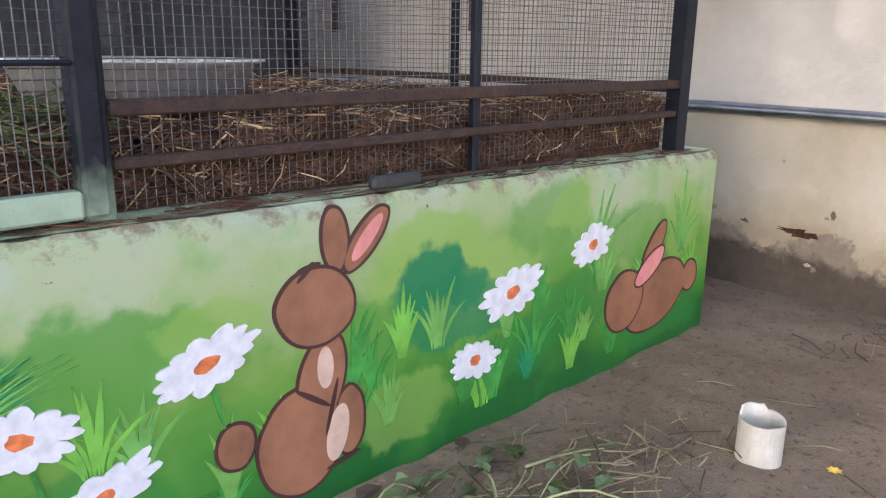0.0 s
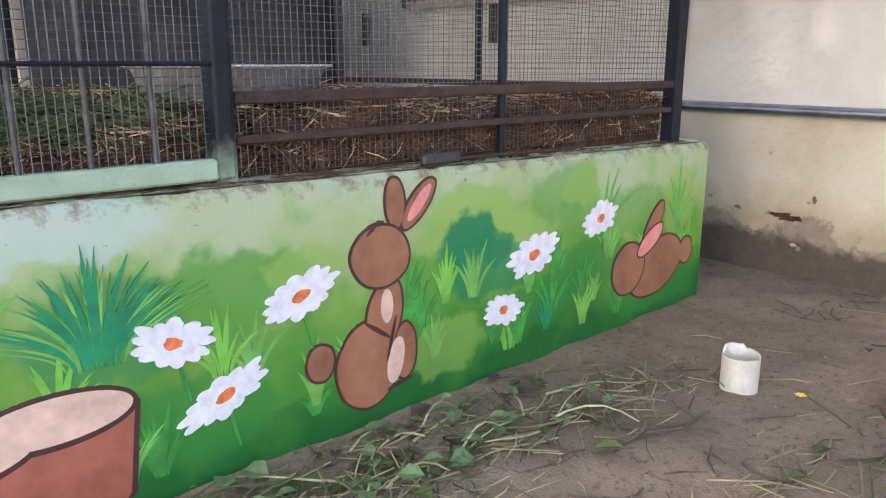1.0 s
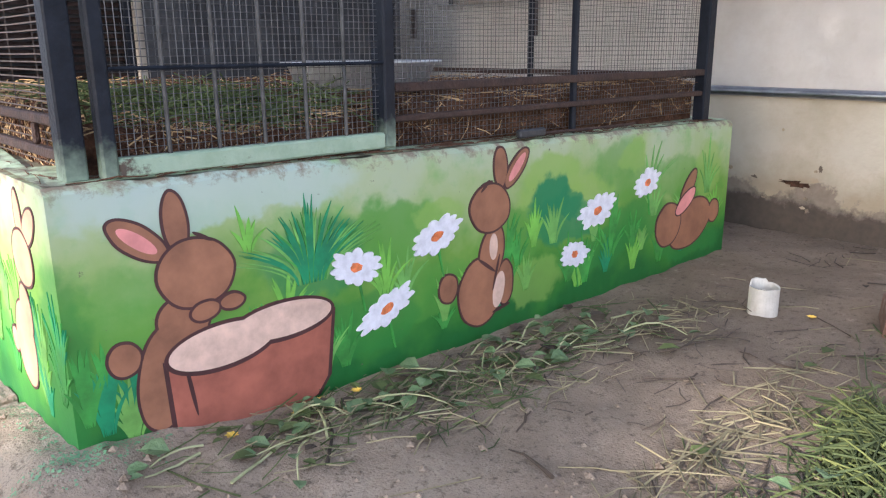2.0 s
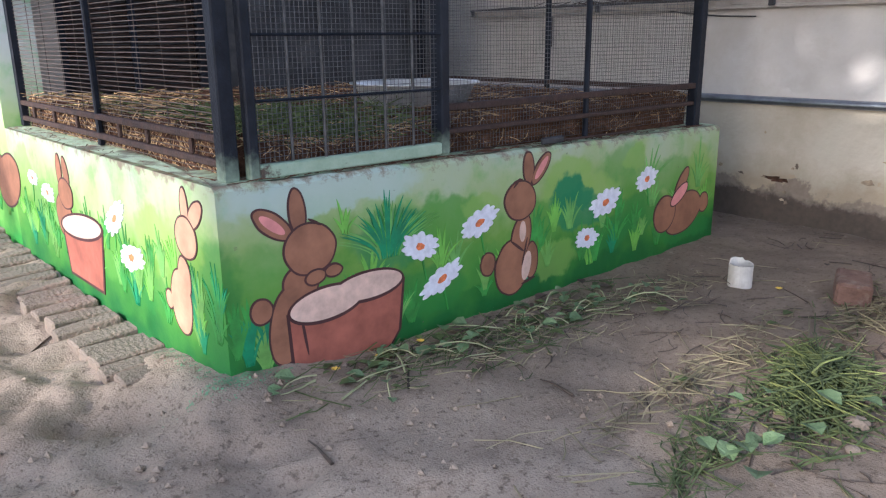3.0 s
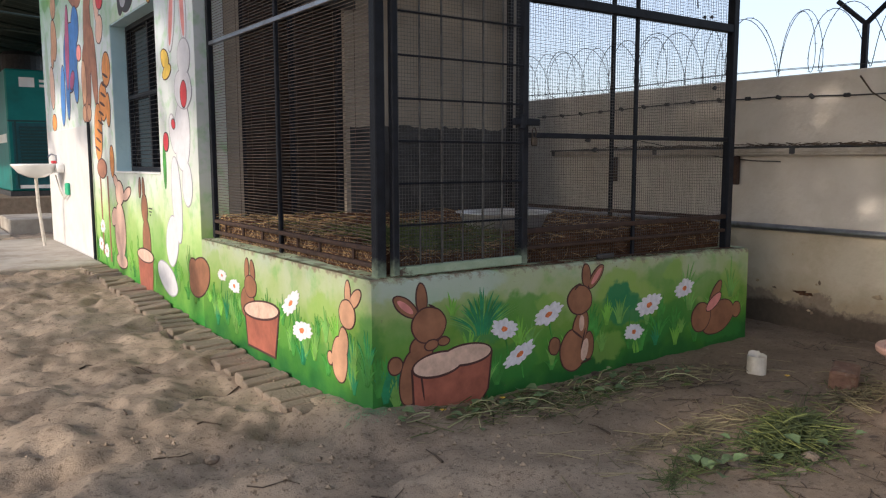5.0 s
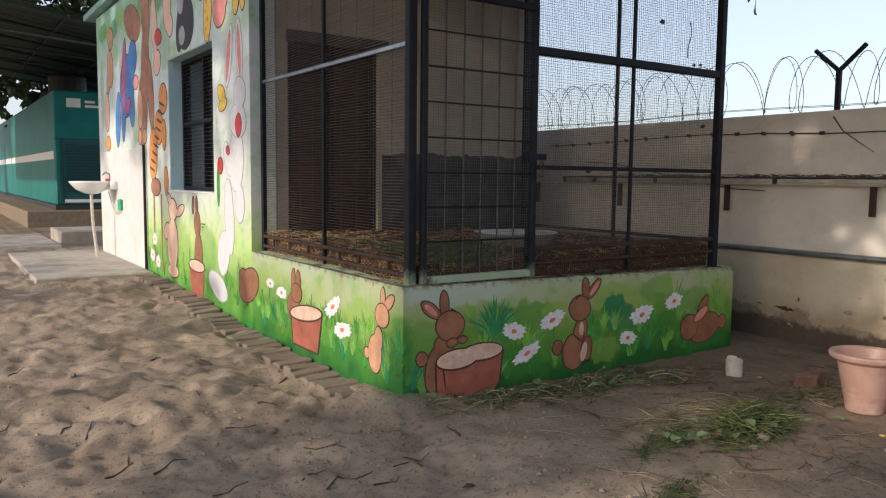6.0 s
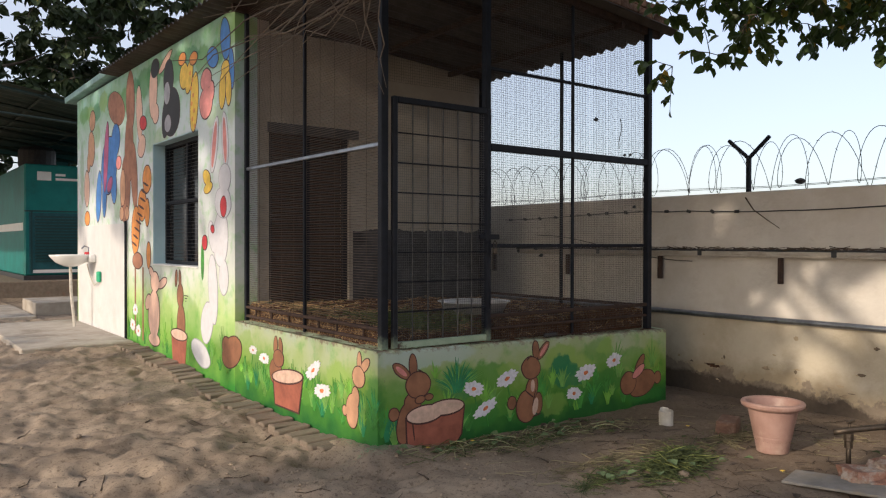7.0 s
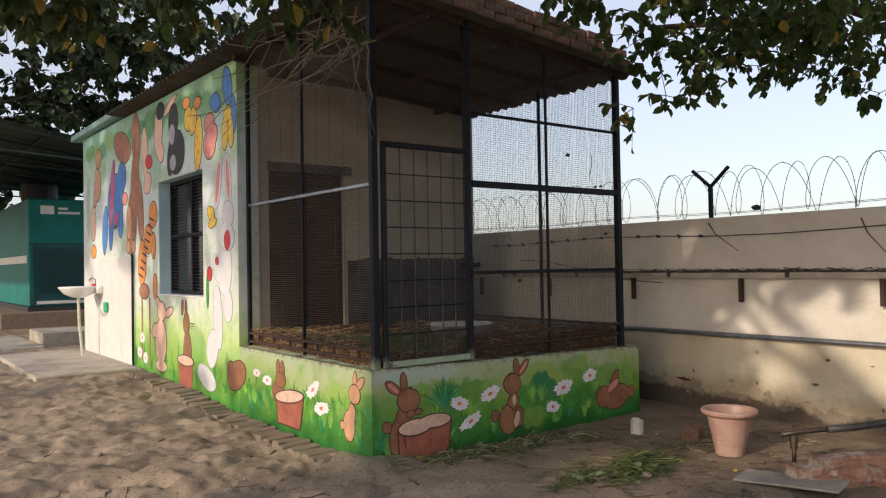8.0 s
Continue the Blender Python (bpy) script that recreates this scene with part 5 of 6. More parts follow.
# straw and dirt on the ledge
s = Shape()
lr = random.Random(17)
for i in range(240):
    if i % 3:
        x, y = lr.uniform(0.1, 3.1), abs(lr.gauss(0.05, 0.025))
    else:
        x, y = abs(lr.gauss(0.05, 0.02)), lr.uniform(0.1, 2.5)
    strand(s, x, max(0.012, y), plinth_top(x) + 0.008, lr.uniform(0.02, 0.14), lr.uniform(0.0010, 0.0022), lr, 0.05, (lr.gauss(0, 0.3) if i % 3 else math.pi / 2 + lr.gauss(0, 0.3)))
solid("ledge_straw", s, M_BEDSTRAW, "straw bits fallen on the plinth ledge", "straw", "stuff")

# dry leaves caught in the wire
for k, (x, y, z, r) in enumerate(((2.33, 0.085, 2.56, 0.035), (1.60, 0.085, 1.42, 0.03), (1.66, 0.085, 1.36, 0.03), (2.86, 0.085, 1.80, 0.03), (2.72, 0.085, 2.27, 0.025), (2.80, 0.085, 2.28, 0.025))):
    sh = Shape().add([(x + r * a, y - 0.006 * c2, z + r * b2) for a, b2, c2 in ((-1, -0.2, 0), (-0.3, 0.5, 1), (0.6, 0.4, 1), (1, 0, 0), (0.4, -0.5, 1), (-0.4, -0.5, 1), (0, 0, 2))],
                     [(0, 6, 1), (1, 6, 2), (2, 6, 3), (3, 6, 4), (4, 6, 5), (5, 6, 0)])
    tagged(new("snagged_leaf", sh.mesh("snagged_leaf", M_RUBBER)), "dark dry leaf caught in the cage wire", "leaf", "leaves caught in the wire")
hk = Shape().tube([(2.66 + 0.02 * math.sin(t * 1.1), 0.085, 2.60 - 0.055 * t) for t in range(6)], 0.004, 5)
tagged(new("wire_hook", hk.mesh("wire_hook", M_WIRED)), "bent wire hook hanging on the cage mesh", "hook")

# ---- boundary wall ----
BX = 3.885
BW2 = thing("boundary_wall", (BX, 0, 0), "limewashed boundary wall with damp, flaking foot", "wall", kind="structure")
s = Shape()
ys = [-14 + 0.5 * i for i in range(95)]
prof = [(0, -0.3), (0, 1.945), (0.012, 1.955), (0.23, 1.962), (0.23, -0.3)]
for y in ys:
    for dx, z in prof:
        s.v.append((BX + dx + (0.004 * noise.noise((y, z, 0)) if dx == 0 else 0), y, z + (0.006 * noise.noise((y * 2, 0, 7)) if z > 1.9 else 0)))
for i in range(len(ys) - 1):
    for j in range(4):
        a = i * 5 + j
        s.f.append((a, a + 1, a + 6, a + 5))
part("wall", s, M_LIME, BW2)


part("lower_wash", Shape().box(BX - 0.005, BX - 0.001, -13.9, 20, -0.29, 0.735), M_YELLOWASH, BW2, "yellowed lower limewash")
rr = random.Random(12)
for i in range(44):
    y, z = rr.uniform(-2.6, 0.9), 0.10 + 0.55 * rr.random() ** 2.2
    p = ellipse(y, z, rr.uniform(0.006, 0.04), rr.uniform(0.004, 0.02), 0, 16, 0.6, i)
    s = Shape().add([(BX - 0.0145, u, w2) for u, w2 in p], [tuple(range(16))])
    part("flaked_spot", s, M_DAMP if i % 2 else M_OCHRE, BW2)
s = Shape().add([(BX - 0.016, u, w2) for u, w2 in ellipse(-0.08, 0.25, 0.08, 0.016, 3, 24, 0.9, 3)], [tuple(range(24))])
part("flaked_spot", s, M_BED, BW2)

# cable tray on brackets, conduit
CT = thing("cable_tray", (BX - 0.06, 0, 1.36), "long pale angle-iron cable tray on hanging brackets", "cable tray")
for i in range(8):
    y0 = 2.7 - 1.33 * i
    part("angle", Shape().bbox(BX - 0.075, BX - 0.012, y0 - 1.315, y0, 1.352, 1.385, 0.004).bbox(BX - 0.075, BX - 0.069, y0 - 1.315, y0, 1.33, 1.352, 0.002), M_CONC, CT)
    y = 0.53 - 1.33 * (i - 2)
    part("bracket", Shape().bbox(BX - 0.07, BX - 0.02, y - 0.018, y + 0.018, 1.09, 1.328, 0.004), M_RUST, CT)
    part("clamp", Shape().bbox(BX - 0.085, BX - 0.01, y0 - 0.03, y0 + 0.015, 1.34, 1.40, 0.005), M_RUBBER, CT)
s = Shape()
for k in range(3):
    s = Shape().tube([(BX - 0.03 - 0.014 * k, y, 1.396 + 0.014 * noise.noise((y * 2, k, 0))) for y in [-8 + 0.25 * i for i in range(44)]], 0.008, 5)
    part("cable", s, M_RUBBER, CT, "black cable lying in the tray")
s = Shape()
for i in range(260):
    y = rr.choice((-2.3, -1.2, -0.6, 0.4, 1.2)) + rr.gauss(0, 0.35)
    a = rr.uniform(1.2, 1.9)
    ln = rr.uniform(0.03, 0.16)
    p = Vector((BX - 0.045 + rr.uniform(-0.02, 0.02), y, 1.40 + rr.uniform(0, 0.022)))
    d = Vector((math.cos(a), math.sin(a), rr.uniform(-0.25, 0.25))) * ln / 2
    s.tube([p - d, p + d], rr.uniform(0.002, 0.005), 3)
solid("tray_litter", s, M_TWIG, "dead twigs and leaf litter caught on the cable tray", "litter", "stuff")
CP = thing("conduit_pipe", (BX - 0.04, 0, 0.755), "grey galvanised conduit pipe clipped along the wall", "pipe")
part("pipe", Shape().tube([(BX - 0.045, y, 0.755 + 0.004 * noise.noise((y, 0, 0))) for y in [-9 + 0.5 * i for i in range(34)]], 0.027, 12), M_ZINC, CP, smooth=True)

# stray wire, and old creeper stems on the wall
WS = thing("stray_wire", (BX, 0, 1.75), "thin dark wire sagging along the boundary wall", "wire")
part("strand", Shape().tube([(BX - 0.02, y, 1.78 + 0.02 * math.sin(y * 1.7) + 0.012 * noise.noise((y * 3, 1, 0))) for y in [-6 + 0.2 * i for i in range(46)]], 0.005, 4), M_RUBBER, WS)
part("strand", Shape().tube([(BX - 0.03, 2.4 - 0.25 * i, 1.30 + 0.14 * math.cos(i * 0.35) + 0.12) for i in range(10)], 0.004, 4), M_RUBBER, WS)
for k in range(13):   # clips and snagged scraps along the wire
    y = 2.9 - 0.27 * k
    part("clip", Shape().bbox(-0.016, 0.016, -0.022, 0.022, -0.014, 0.016, 0.006, Matrix.Translation((BX - 0.02, y, 1.78 + 0.02 * math.sin(y * 1.7))) @ pose(0, 0, 0, 20 * (k % 3), 0, 15 * (k % 4))), M_RUBBER, WS)
DT = thing("dead_twig", (BX, -0.5, 1.8), "dry bent twig hanging on the boundary wall", "twig")
part("stem", Shape().tube([(BX - 0.02, -0.43, 1.90), (BX - 0.03, -0.52, 1.78), (BX - 0.03, -0.66, 1.68), (BX - 0.03, -0.78, 1.60)], 0.007, 5, r2=0.003), M_TWIG, DT)
copy_thing(DT, pose(BX, -2.0, 1.75, 14, 0, 0))

# razor wire on Y posts
YP = thing("wire_post", (BX + 0.10, -0.39, 1.96), "dark Y-shaped steel post carrying razor wire", "fence post", "razor wire posts")
part("stem", Shape().bbox(BX + 0.08, BX + 0.12, -0.41, -0.37, 1.95, 2.30, 0.004), M_STEEL, YP)
for sgn in (1, -1):
    s = Shape().bbox(-0.016, 0.016, -0.016, 0.016, 0, 0.29, 0.004, Matrix.Translation((BX + 0.10, -0.39, 2.285)) @ pose(0, 0, 0, -48 * sgn, 0, 0))
    part("arm", s, M_STEEL, YP)
for k in (-3, 3, 6):
    copy_thing(YP, pose(BX + 0.10, -0.39 + 2.9 * k / 1.0, 1.96))
RW = thing("razor_wire", (BX + 0.1, 0, 2.2), "coils of barbed razor wire along the wall top", "razor wire")
s, sb = Shape(), Shape()
for k, (ph, pitch, rad) in enumerate(((0.0, 0.36, 0.235), (2.1, 0.45, 0.25))):
    pts = []
    n = int(13 / pitch * 22)
    for i in range(n):
        a = i * 2 * math.pi / 22
        y = -7.5 + 13 * i / n
        R = rad * (1 + 0.10 * noise.noise((y * 0.7, k, 0)))
        pts.append((BX + 0.11 + R * 0.55 * math.cos(a + ph), y + 0.07 * math.sin(a * 0.5 + k), 2.21 + R * math.sin(a + ph) + 0.03 * noise.noise((y, 5, k))))
        if i % 3 == 0:
            p = Vector(pts[-1])
            d = Vector((rr.uniform(-1, 1), rr.uniform(-1, 1), rr.uniform(-1, 1))).normalized() * 0.016
            sb.tube([p - d, p + d], 0.002, 3)
    s.tube(pts, 0.0032, 4)
part("coil", s, M_WIRED, RW)
part("barbs", sb, M_WIRED, RW, kind="stuff")
s = Shape()
for z, x in ((2.0, 0.05), (2.02, 0.16)):
    s.tube([(BX + x, y, z + 0.012 * math.sin(y * 2.2)) for y in [-7 + 0.35 * i for i in range(36)]], 0.0025, 4)
part("line_wire", s, M_WIRED, RW)
DL = thing("snagged_rag", (BX, -0.93, 2.03), "scrap of dark rag snagged in the razor wire", "rag")
part("cloth", Shape().lathe([(0.0, 2.00), (0.035, 2.01), (0.05, 2.035), (0.03, 2.05), (0.0, 2.06)], BX + 0.05, -0.93, 9), M_RUBBER, DL)

# ---- things on the ground by the cage ----
FP = thing("flower_pot", (2.36, -1.57, -0.03), "empty terracotta-coloured plastic flower pot with a rolled rim", "flower pot")
z0 = ground_z(2.36, -1.57)
prof = [(0.0, 0.0), (0.118, 0.0), (0.124, 0.006), (0.142, 0.118), (0.149, 0.120), (0.149, 0.128), (0.146, 0.132), (0.192, 0.335), (0.222, 0.345), (0.243, 0.362), (0.247, 0.382), (0.240, 0.394), (0.214, 0.396), (0.203, 0.385), (0.140, 0.09), (0.0, 0.09)]
part("body", Shape().lathe([(r * 0.88, z0 + z * 0.92) for r, z in prof], 2.36, -1.57, 72), M_POT, FP)
part("soil", Shape().lathe([(0.0, z0 + 0.10), (0.09, z0 + 0.105), (0.126, z0 + 0.09)], 2.36, -1.57, 24), M_SOIL, FP)

PV = thing("pipe_offcut", (2.43, -0.60, -0.03), "short broken offcut of grimy white plastic pipe standing upright", "pipe offcut")
z0 = ground_z(2.43, -0.60) - 0.005
s = Shape()
n = 32
rim = []
for j in range(n):
    a = 2 * math.pi * j / n
    lo = z0 + 0.012 * abs(noise.noise((math.cos(a) * 3, math.sin(a) * 3, 0)))
    hi = z0 + 0.120 + 0.008 * noise.noise((math.cos(a) * 1.5, math.sin(a) * 1.5, 4)) + (0.018 if 0.2 < a < 1.6 else 0)
    for r, z in ((0.058, lo), (0.058, hi), (0.052, hi - 0.001), (0.052, lo)):
        rim.append((2.43 + r * math.cos(a), -0.60 + r * math.sin(a), z))
s.add(rim, [(j * 4 + k, ((j + 1) % n) * 4 + k, ((j + 1) % n) * 4 + (k + 1) % 4, j * 4 + (k + 1) % 4) for j in range(n) for k in range(4)])
part("shell", s, M_PVC, PV)

LB = thing("loose_brick", (2.60, -1.06, 0), "dusty red broken brick lying on the earth", "brick")
z0 = ground_z(2.6, -1.06)
s = Shape().bbox(-0.115, 0.115, -0.075, 0.075, -0.01, 0.105, 0.012, Matrix.Translation((2.60, -1.06, z0)) @ pose(0, 0, 0, 3, -4, 22))
part("block", s, M_BRICK, LB)

# standpipe with tap, brick stump, board
SPX, SPY = 2.28, -2.14
TP = thing("standpipe", (SPX, SPY, 0), "rusty standpipe with a brass tap and a black hose", "tap")
z0 = ground_z(SPX, SPY)
part("riser", Shape().tube([(SPX, SPY, z0 - 0.05), (SPX, SPY, z0 + 0.26)], 0.016, 10), M_BRASS, TP, smooth=True)
part("coupling", Shape().lathe([(0.017, z0 + 0.15), (0.027, z0 + 0.155), (0.027, z0 + 0.20), (0.032, z0 + 0.205), (0.032, z0 + 0.25), (0.017, z0 + 0.255)], SPX, SPY, 8), M_BRASS, TP)
part("spout", Shape().tube([(SPX - 0.06, SPY + 0.07, z0 + 0.25), (SPX, SPY, z0 + 0.27), (SPX + 0.16, SPY - 0.12, z0 + 0.29), (SPX + 0.22, SPY - 0.16, z0 + 0.29)], 0.020, 10), M_BRASS, TP, smooth=True)
part("handle", Shape().bbox(SPX - 0.02, SPX + 0.07, SPY - 0.012, SPY + 0.012, z0 + 0.315, z0 + 0.33, 0.004).tube([(SPX + 0.01, SPY, z0 + 0.27), (SPX + 0.01, SPY, z0 + 0.32)], 0.01, 8), M_BRASS, TP)
part("hose", Shape().tube([(SPX + 0.20, SPY - 0.15, z0 + 0.29), (SPX + 0.34, SPY - 0.26, z0 + 0.30), (SPX + 0.60, SPY - 0.42, z0 + 0.33), (SPX + 1.0, SPY - 0.7, z0 + 0.28), (SPX + 1.5, SPY - 1.1, z0 + 0.05)], 0.027, 10), M_RUBBER, TP, "black rubber hose", smooth=True)
RX, RY = 1.92, -2.24
BS = thing("brick_stump", (RX + 0.3, RY - 0.26, 0), "broken stump of old brickwork beside the standpipe", "brick rubble")
M_RUBBLE = mat("plastered_brick_rubble", (0.24, 0.115, 0.075), (0.36, 0.20, 0.14), 9, 0.95, 0.8, 40, c3=(0.42, 0.36, 0.30), s3=7, lo3=0.48, hi3=0.6, tone=0.2)
for k, (dx, dy, dz, a, lx, ly, lz) in enumerate(((0.16, -0.14, 0.045, 30, 0.17, 0.10, 0.07), (0.40, -0.30, 0.05, 28, 0.18, 0.11, 0.075), (0.28, -0.23, 0.13, 34, 0.15, 0.08, 0.045), (0.56, -0.46, 0.05, 60, 0.15, 0.10, 0.08), (0.10, -0.24, 0.03, 5, 0.09, 0.06, 0.04), (0.50, -0.36, 0.14, 10, 0.12, 0.08, 0.04))):
    bm = bmesh.new()
    bmesh.ops.create_cube(bm, size=2)
    bmesh.ops.subdivide_edges(bm, edges=bm.edges[:], cuts=4, use_grid_fill=True)
    for q in bm.verts:
        v = q.co.normalized() * 1.25
        q.co = q.co.lerp(v, 0.28) * (1 + 0.22 * noise.noise(q.co * 1.6 + Vector((k, 0, 0))) + 0.10 * noise.noise(q.co * 5 + Vector((k, 3, 0))))
        q.co = Vector((q.co.x * lx, q.co.y * ly, q.co.z * lz))
    bm.transform(Matrix.Translation((RX + dx, RY + dy, z0 + dz)) @ pose(0, 0, 0, rnd.uniform(-6, 6), rnd.uniform(-6, 6), a - 60))
    bm.verts.index_update()
    s = Shape().add([q.co for q in bm.verts], [[q.index for q in h.verts] for h in bm.faces])
    bm.free()
    part("brick", s, M_RUBBLE, BS)
BO = thing("loose_board", (1.88, -2.33, 0), "weathered grey board lying flat on the ground", "board")
s = Shape().bbox(-0.34, 0.34, -0.13, 0.13, 0, 0.018, 0.004, Matrix.Translation((1.86, -2.33, ground_z(1.86, -2.33) + 0.03)) @ pose(0, 0, 0, 3, -3, -80))
part("plank", s, M_BOARD, BO)

# fodder heaps and litter
pr = random.Random(5)


def heap(s, cx, cy, lx, ly, turn, n, h, lmin, lmax, r0, r1):
    q = radians(turn)
    for i in range(n):
        a, b = pr.gauss(0, 0.5), pr.gauss(0, 0.5)
        x, y = cx + lx * a * math.cos(q) - ly * b * math.sin(q), cy + lx * a * math.sin(q) + ly * b * math.cos(q)
        hh = h * math.exp(-(a * a + b * b) * 2)
        strand(s, x, y, ground_z(x, y) + 0.005 + pr.random() * hh, pr.uniform(lmin, lmax), pr.uniform(r0, r1), pr, 0.22, q + pr.gauss(0, 0.75))


def leaf_pts(c, d, up, ln, wd):
    """A folded, pointed leaf from its base c along d."""
    side = d.cross(up).normalized()
    nrm = side.cross(d).normalized()
    m1, m2 = c + d * ln * 0.35, c + d * ln * 0.7
    return [c, m1 + side * wd + nrm * wd * 0.35, m2 + side * wd * 0.8 + nrm * wd * 0.25, c + d * ln - nrm * ln * 0.08,
            m2 - side * wd * 0.8 + nrm * wd * 0.25, m1 - side * wd + nrm * wd * 0.35, m1, m2]


LEAF_FACES = [(0, 1, 6), (0, 6, 5), (1, 2, 7, 6), (6, 7, 4, 5), (2, 3, 7), (7, 3, 4)]

M_BROAD = mat("broad_leaf", (0.07, 0.12, 0.045), (0.16, 0.22, 0.10), 12, 0.65, 0.3, 60, tone=0.35)
M_PILE = mat("wilted_fodder", (0.022, 0.034, 0.011), (0.085, 0.105, 0.032), 9, 0.85, tone=0.6)
M_LITTER = mat("litter_straw", (0.13, 0.115, 0.06), (0.32, 0.27, 0.15), 9, 0.85, tone=0.5)
s = Shape()
heap(s, 1.50, -1.37, 0.42, 0.17, 14, 520, 0.10, 0.08, 0.32, 0.0016, 0.0038)
heap(s, 0.85, -1.30, 0.40, 0.10, 20, 130, 0.03, 0.06, 0.26, 0.0013, 0.003)
heap(s, 0.30, -1.80, 0.36, 0.12, 20, 120, 0.025, 0.04, 0.16, 0.0013, 0.0028)
s4, s5 = Shape(), Shape()
heap(s4, 1.48, -1.37, 0.42, 0.16, 14, 60, 0.12, 0.10, 0.36, 0.0018, 0.0036)
heap(s4, 1.68, -1.22, 0.24, 0.05, 10, 55, 0.10, 0.06, 0.20, 0.0018, 0.0034)
heap(s5, 1.35, -1.02, 0.85, 0.12, 4, 150, 0.03, 0.06, 0.32, 0.0014, 0.0032)
heap(s5, 2.35, -1.25, 0.55, 0.14, 6, 110, 0.03, 0.06, 0.30, 0.0014, 0.0034)
solid("green_fodder", s4, mat("yellowed_fodder", (0.10, 0.13, 0.035), (0.24, 0.26, 0.08), 9, 0.75, tone=0.5, trans=0.2), "fresher yellow-green stems on top of the fodder pile", "fodder", "stuff")
solid("dry_stems", s5, M_LITTER, "pale dry fodder stems strewn beside the pile", "straw litter", "stuff")
for k in range(16):
    x, y, a = pr.gauss(1.35, 0.33), pr.gauss(-1.42, 0.14), pr.uniform(0, 6.28)
    d = Vector((math.cos(a), math.sin(a), pr.uniform(0.05, 0.4))).normalized()
    size = pr.uniform(0.05, 0.095)
    lf = Shape().add(leaf_pts(Vector((x, y, ground_z(x, y) + pr.uniform(0.02, 0.07))), d, Vector((0, 0, 1)), size, size * 0.42), LEAF_FACES)
    tagged(new("fodder_leaf", lf.mesh("fodder_leaf", M_BROAD)), "broad wilted leaf lying on the fodder pile", "leaf", "leaves on the fodder pile")
solid("fodder_pile", s, M_PILE, "flat pile of wilted dark green fodder grass on the earth", "fodder", "stuff")
s = Shape()
for x, y, n in ((0.75, -0.22, 90), (1.15, -0.30, 80), (1.7, -0.34, 80), (2.1, -0.42, 50), (0.4, -1.75, 50), (2.7, -1.2, 50), (3.0, -1.7, 50)):
    heap(s, x, y, 0.46, 0.24, 8, n, 0.02, 0.04, 0.2, 0.0011, 0.0026)
for i in range(90):
    x, y = pr.uniform(0.3, 3.6), pr.uniform(-2.6, -0.3)
    strand(s, x, y, ground_z(x, y) + 0.006, pr.uniform(0.05, 0.30), pr.uniform(0.0012, 0.0026), pr, 0.08)
solid("straw_litter", s, M_LITTER, "straw and grass stems littered over the earth", "straw litter", "stuff")
s = Shape()
for x, y, n in ((0.80, -0.2, 60), (1.2, -0.26, 54), (0.5, -0.15, 40), (2.4, -1.15, 20), (1.0, -0.35, 26), (1.75, -0.3, 30)):
    heap(s, x, y, 0.4, 0.2, 8, n, 0.02, 0.06, 0.24, 0.0014, 0.003)
solid("green_stems", s, M_FODDER, "fresh green stems lying by the plinth foot", "stems", "stuff")
s = Shape()
for i in range(620):
    x, y = pr.uniform(0.9, 3.8), -0.35 - 2.6 * pr.random()
    if noise.noise((x * 1.6, y * 2.4, 8)) < -0.05:
        continue
    strand(s, x, y, ground_z(x, y) + 0.004 + 0.01 * pr.random(), pr.uniform(0.03, 0.20), pr.uniform(0.0012, 0.0034), pr, 0.08, pr.gauss(0.1, 0.8))
solid("dark_litter", s, M_TWIG, "dark trampled twigs and stems littering the earth by the wall", "litter", "stuff")
for i in range(84):
    x, y = pr.uniform(-3.2, 2.4), pr.uniform(-3.6, 2.2)
    if x > -0.15 and y > -0.15:
        continue
    a, ln = pr.gauss(0.6, 0.7), pr.uniform(0.07, 0.26)
    p = [(x + math.cos(a) * ln * (t - 0.5) + 0.015 * pr.uniform(-1, 1), y + math.sin(a) * ln * (t - 0.5) + 0.015 * pr.uniform(-1, 1)) for t in (0, 0.35, 0.7, 1)]
    tw = tagged(new("twig", Shape().tube([(u, v, ground_z(u, v) + 0.005) for u, v in p], pr.uniform(0.003, 0.007), 5, r2=0.002).mesh("twig", M_TWIG)), "dry dark broken twig lying on the earth", "twig", "twigs on the ground")


s, sy = Shape(), Shape()
for i in range(120):
    x, y = (pr.uniform(0.3, 2.0), -0.06 - abs(pr.gauss(0, 0.18))) if i < 84 else (pr.uniform(-2, 3.2), pr.uniform(-3.4, -0.5))
    a = pr.uniform(0, 6.28)
    d = Vector((math.cos(a), math.sin(a), pr.uniform(-0.1, 0.25))).normalized()
    ln = pr.uniform(0.02, 0.085)
    (s if i % 3 else sy).add(leaf_pts(Vector((x, y, ground_z(x, y) + 0.012)), d, Vector((0, 0, 1)), ln, ln * 0.33), LEAF_FACES)
solid("fallen_leaves", s, M_FODDER, "wilted green leaves lying on the earth", "leaves", "stuff")
solid("dry_leaves", sy, M_TWIG, "dry curled brown leaves on the earth", "leaves", "stuff")
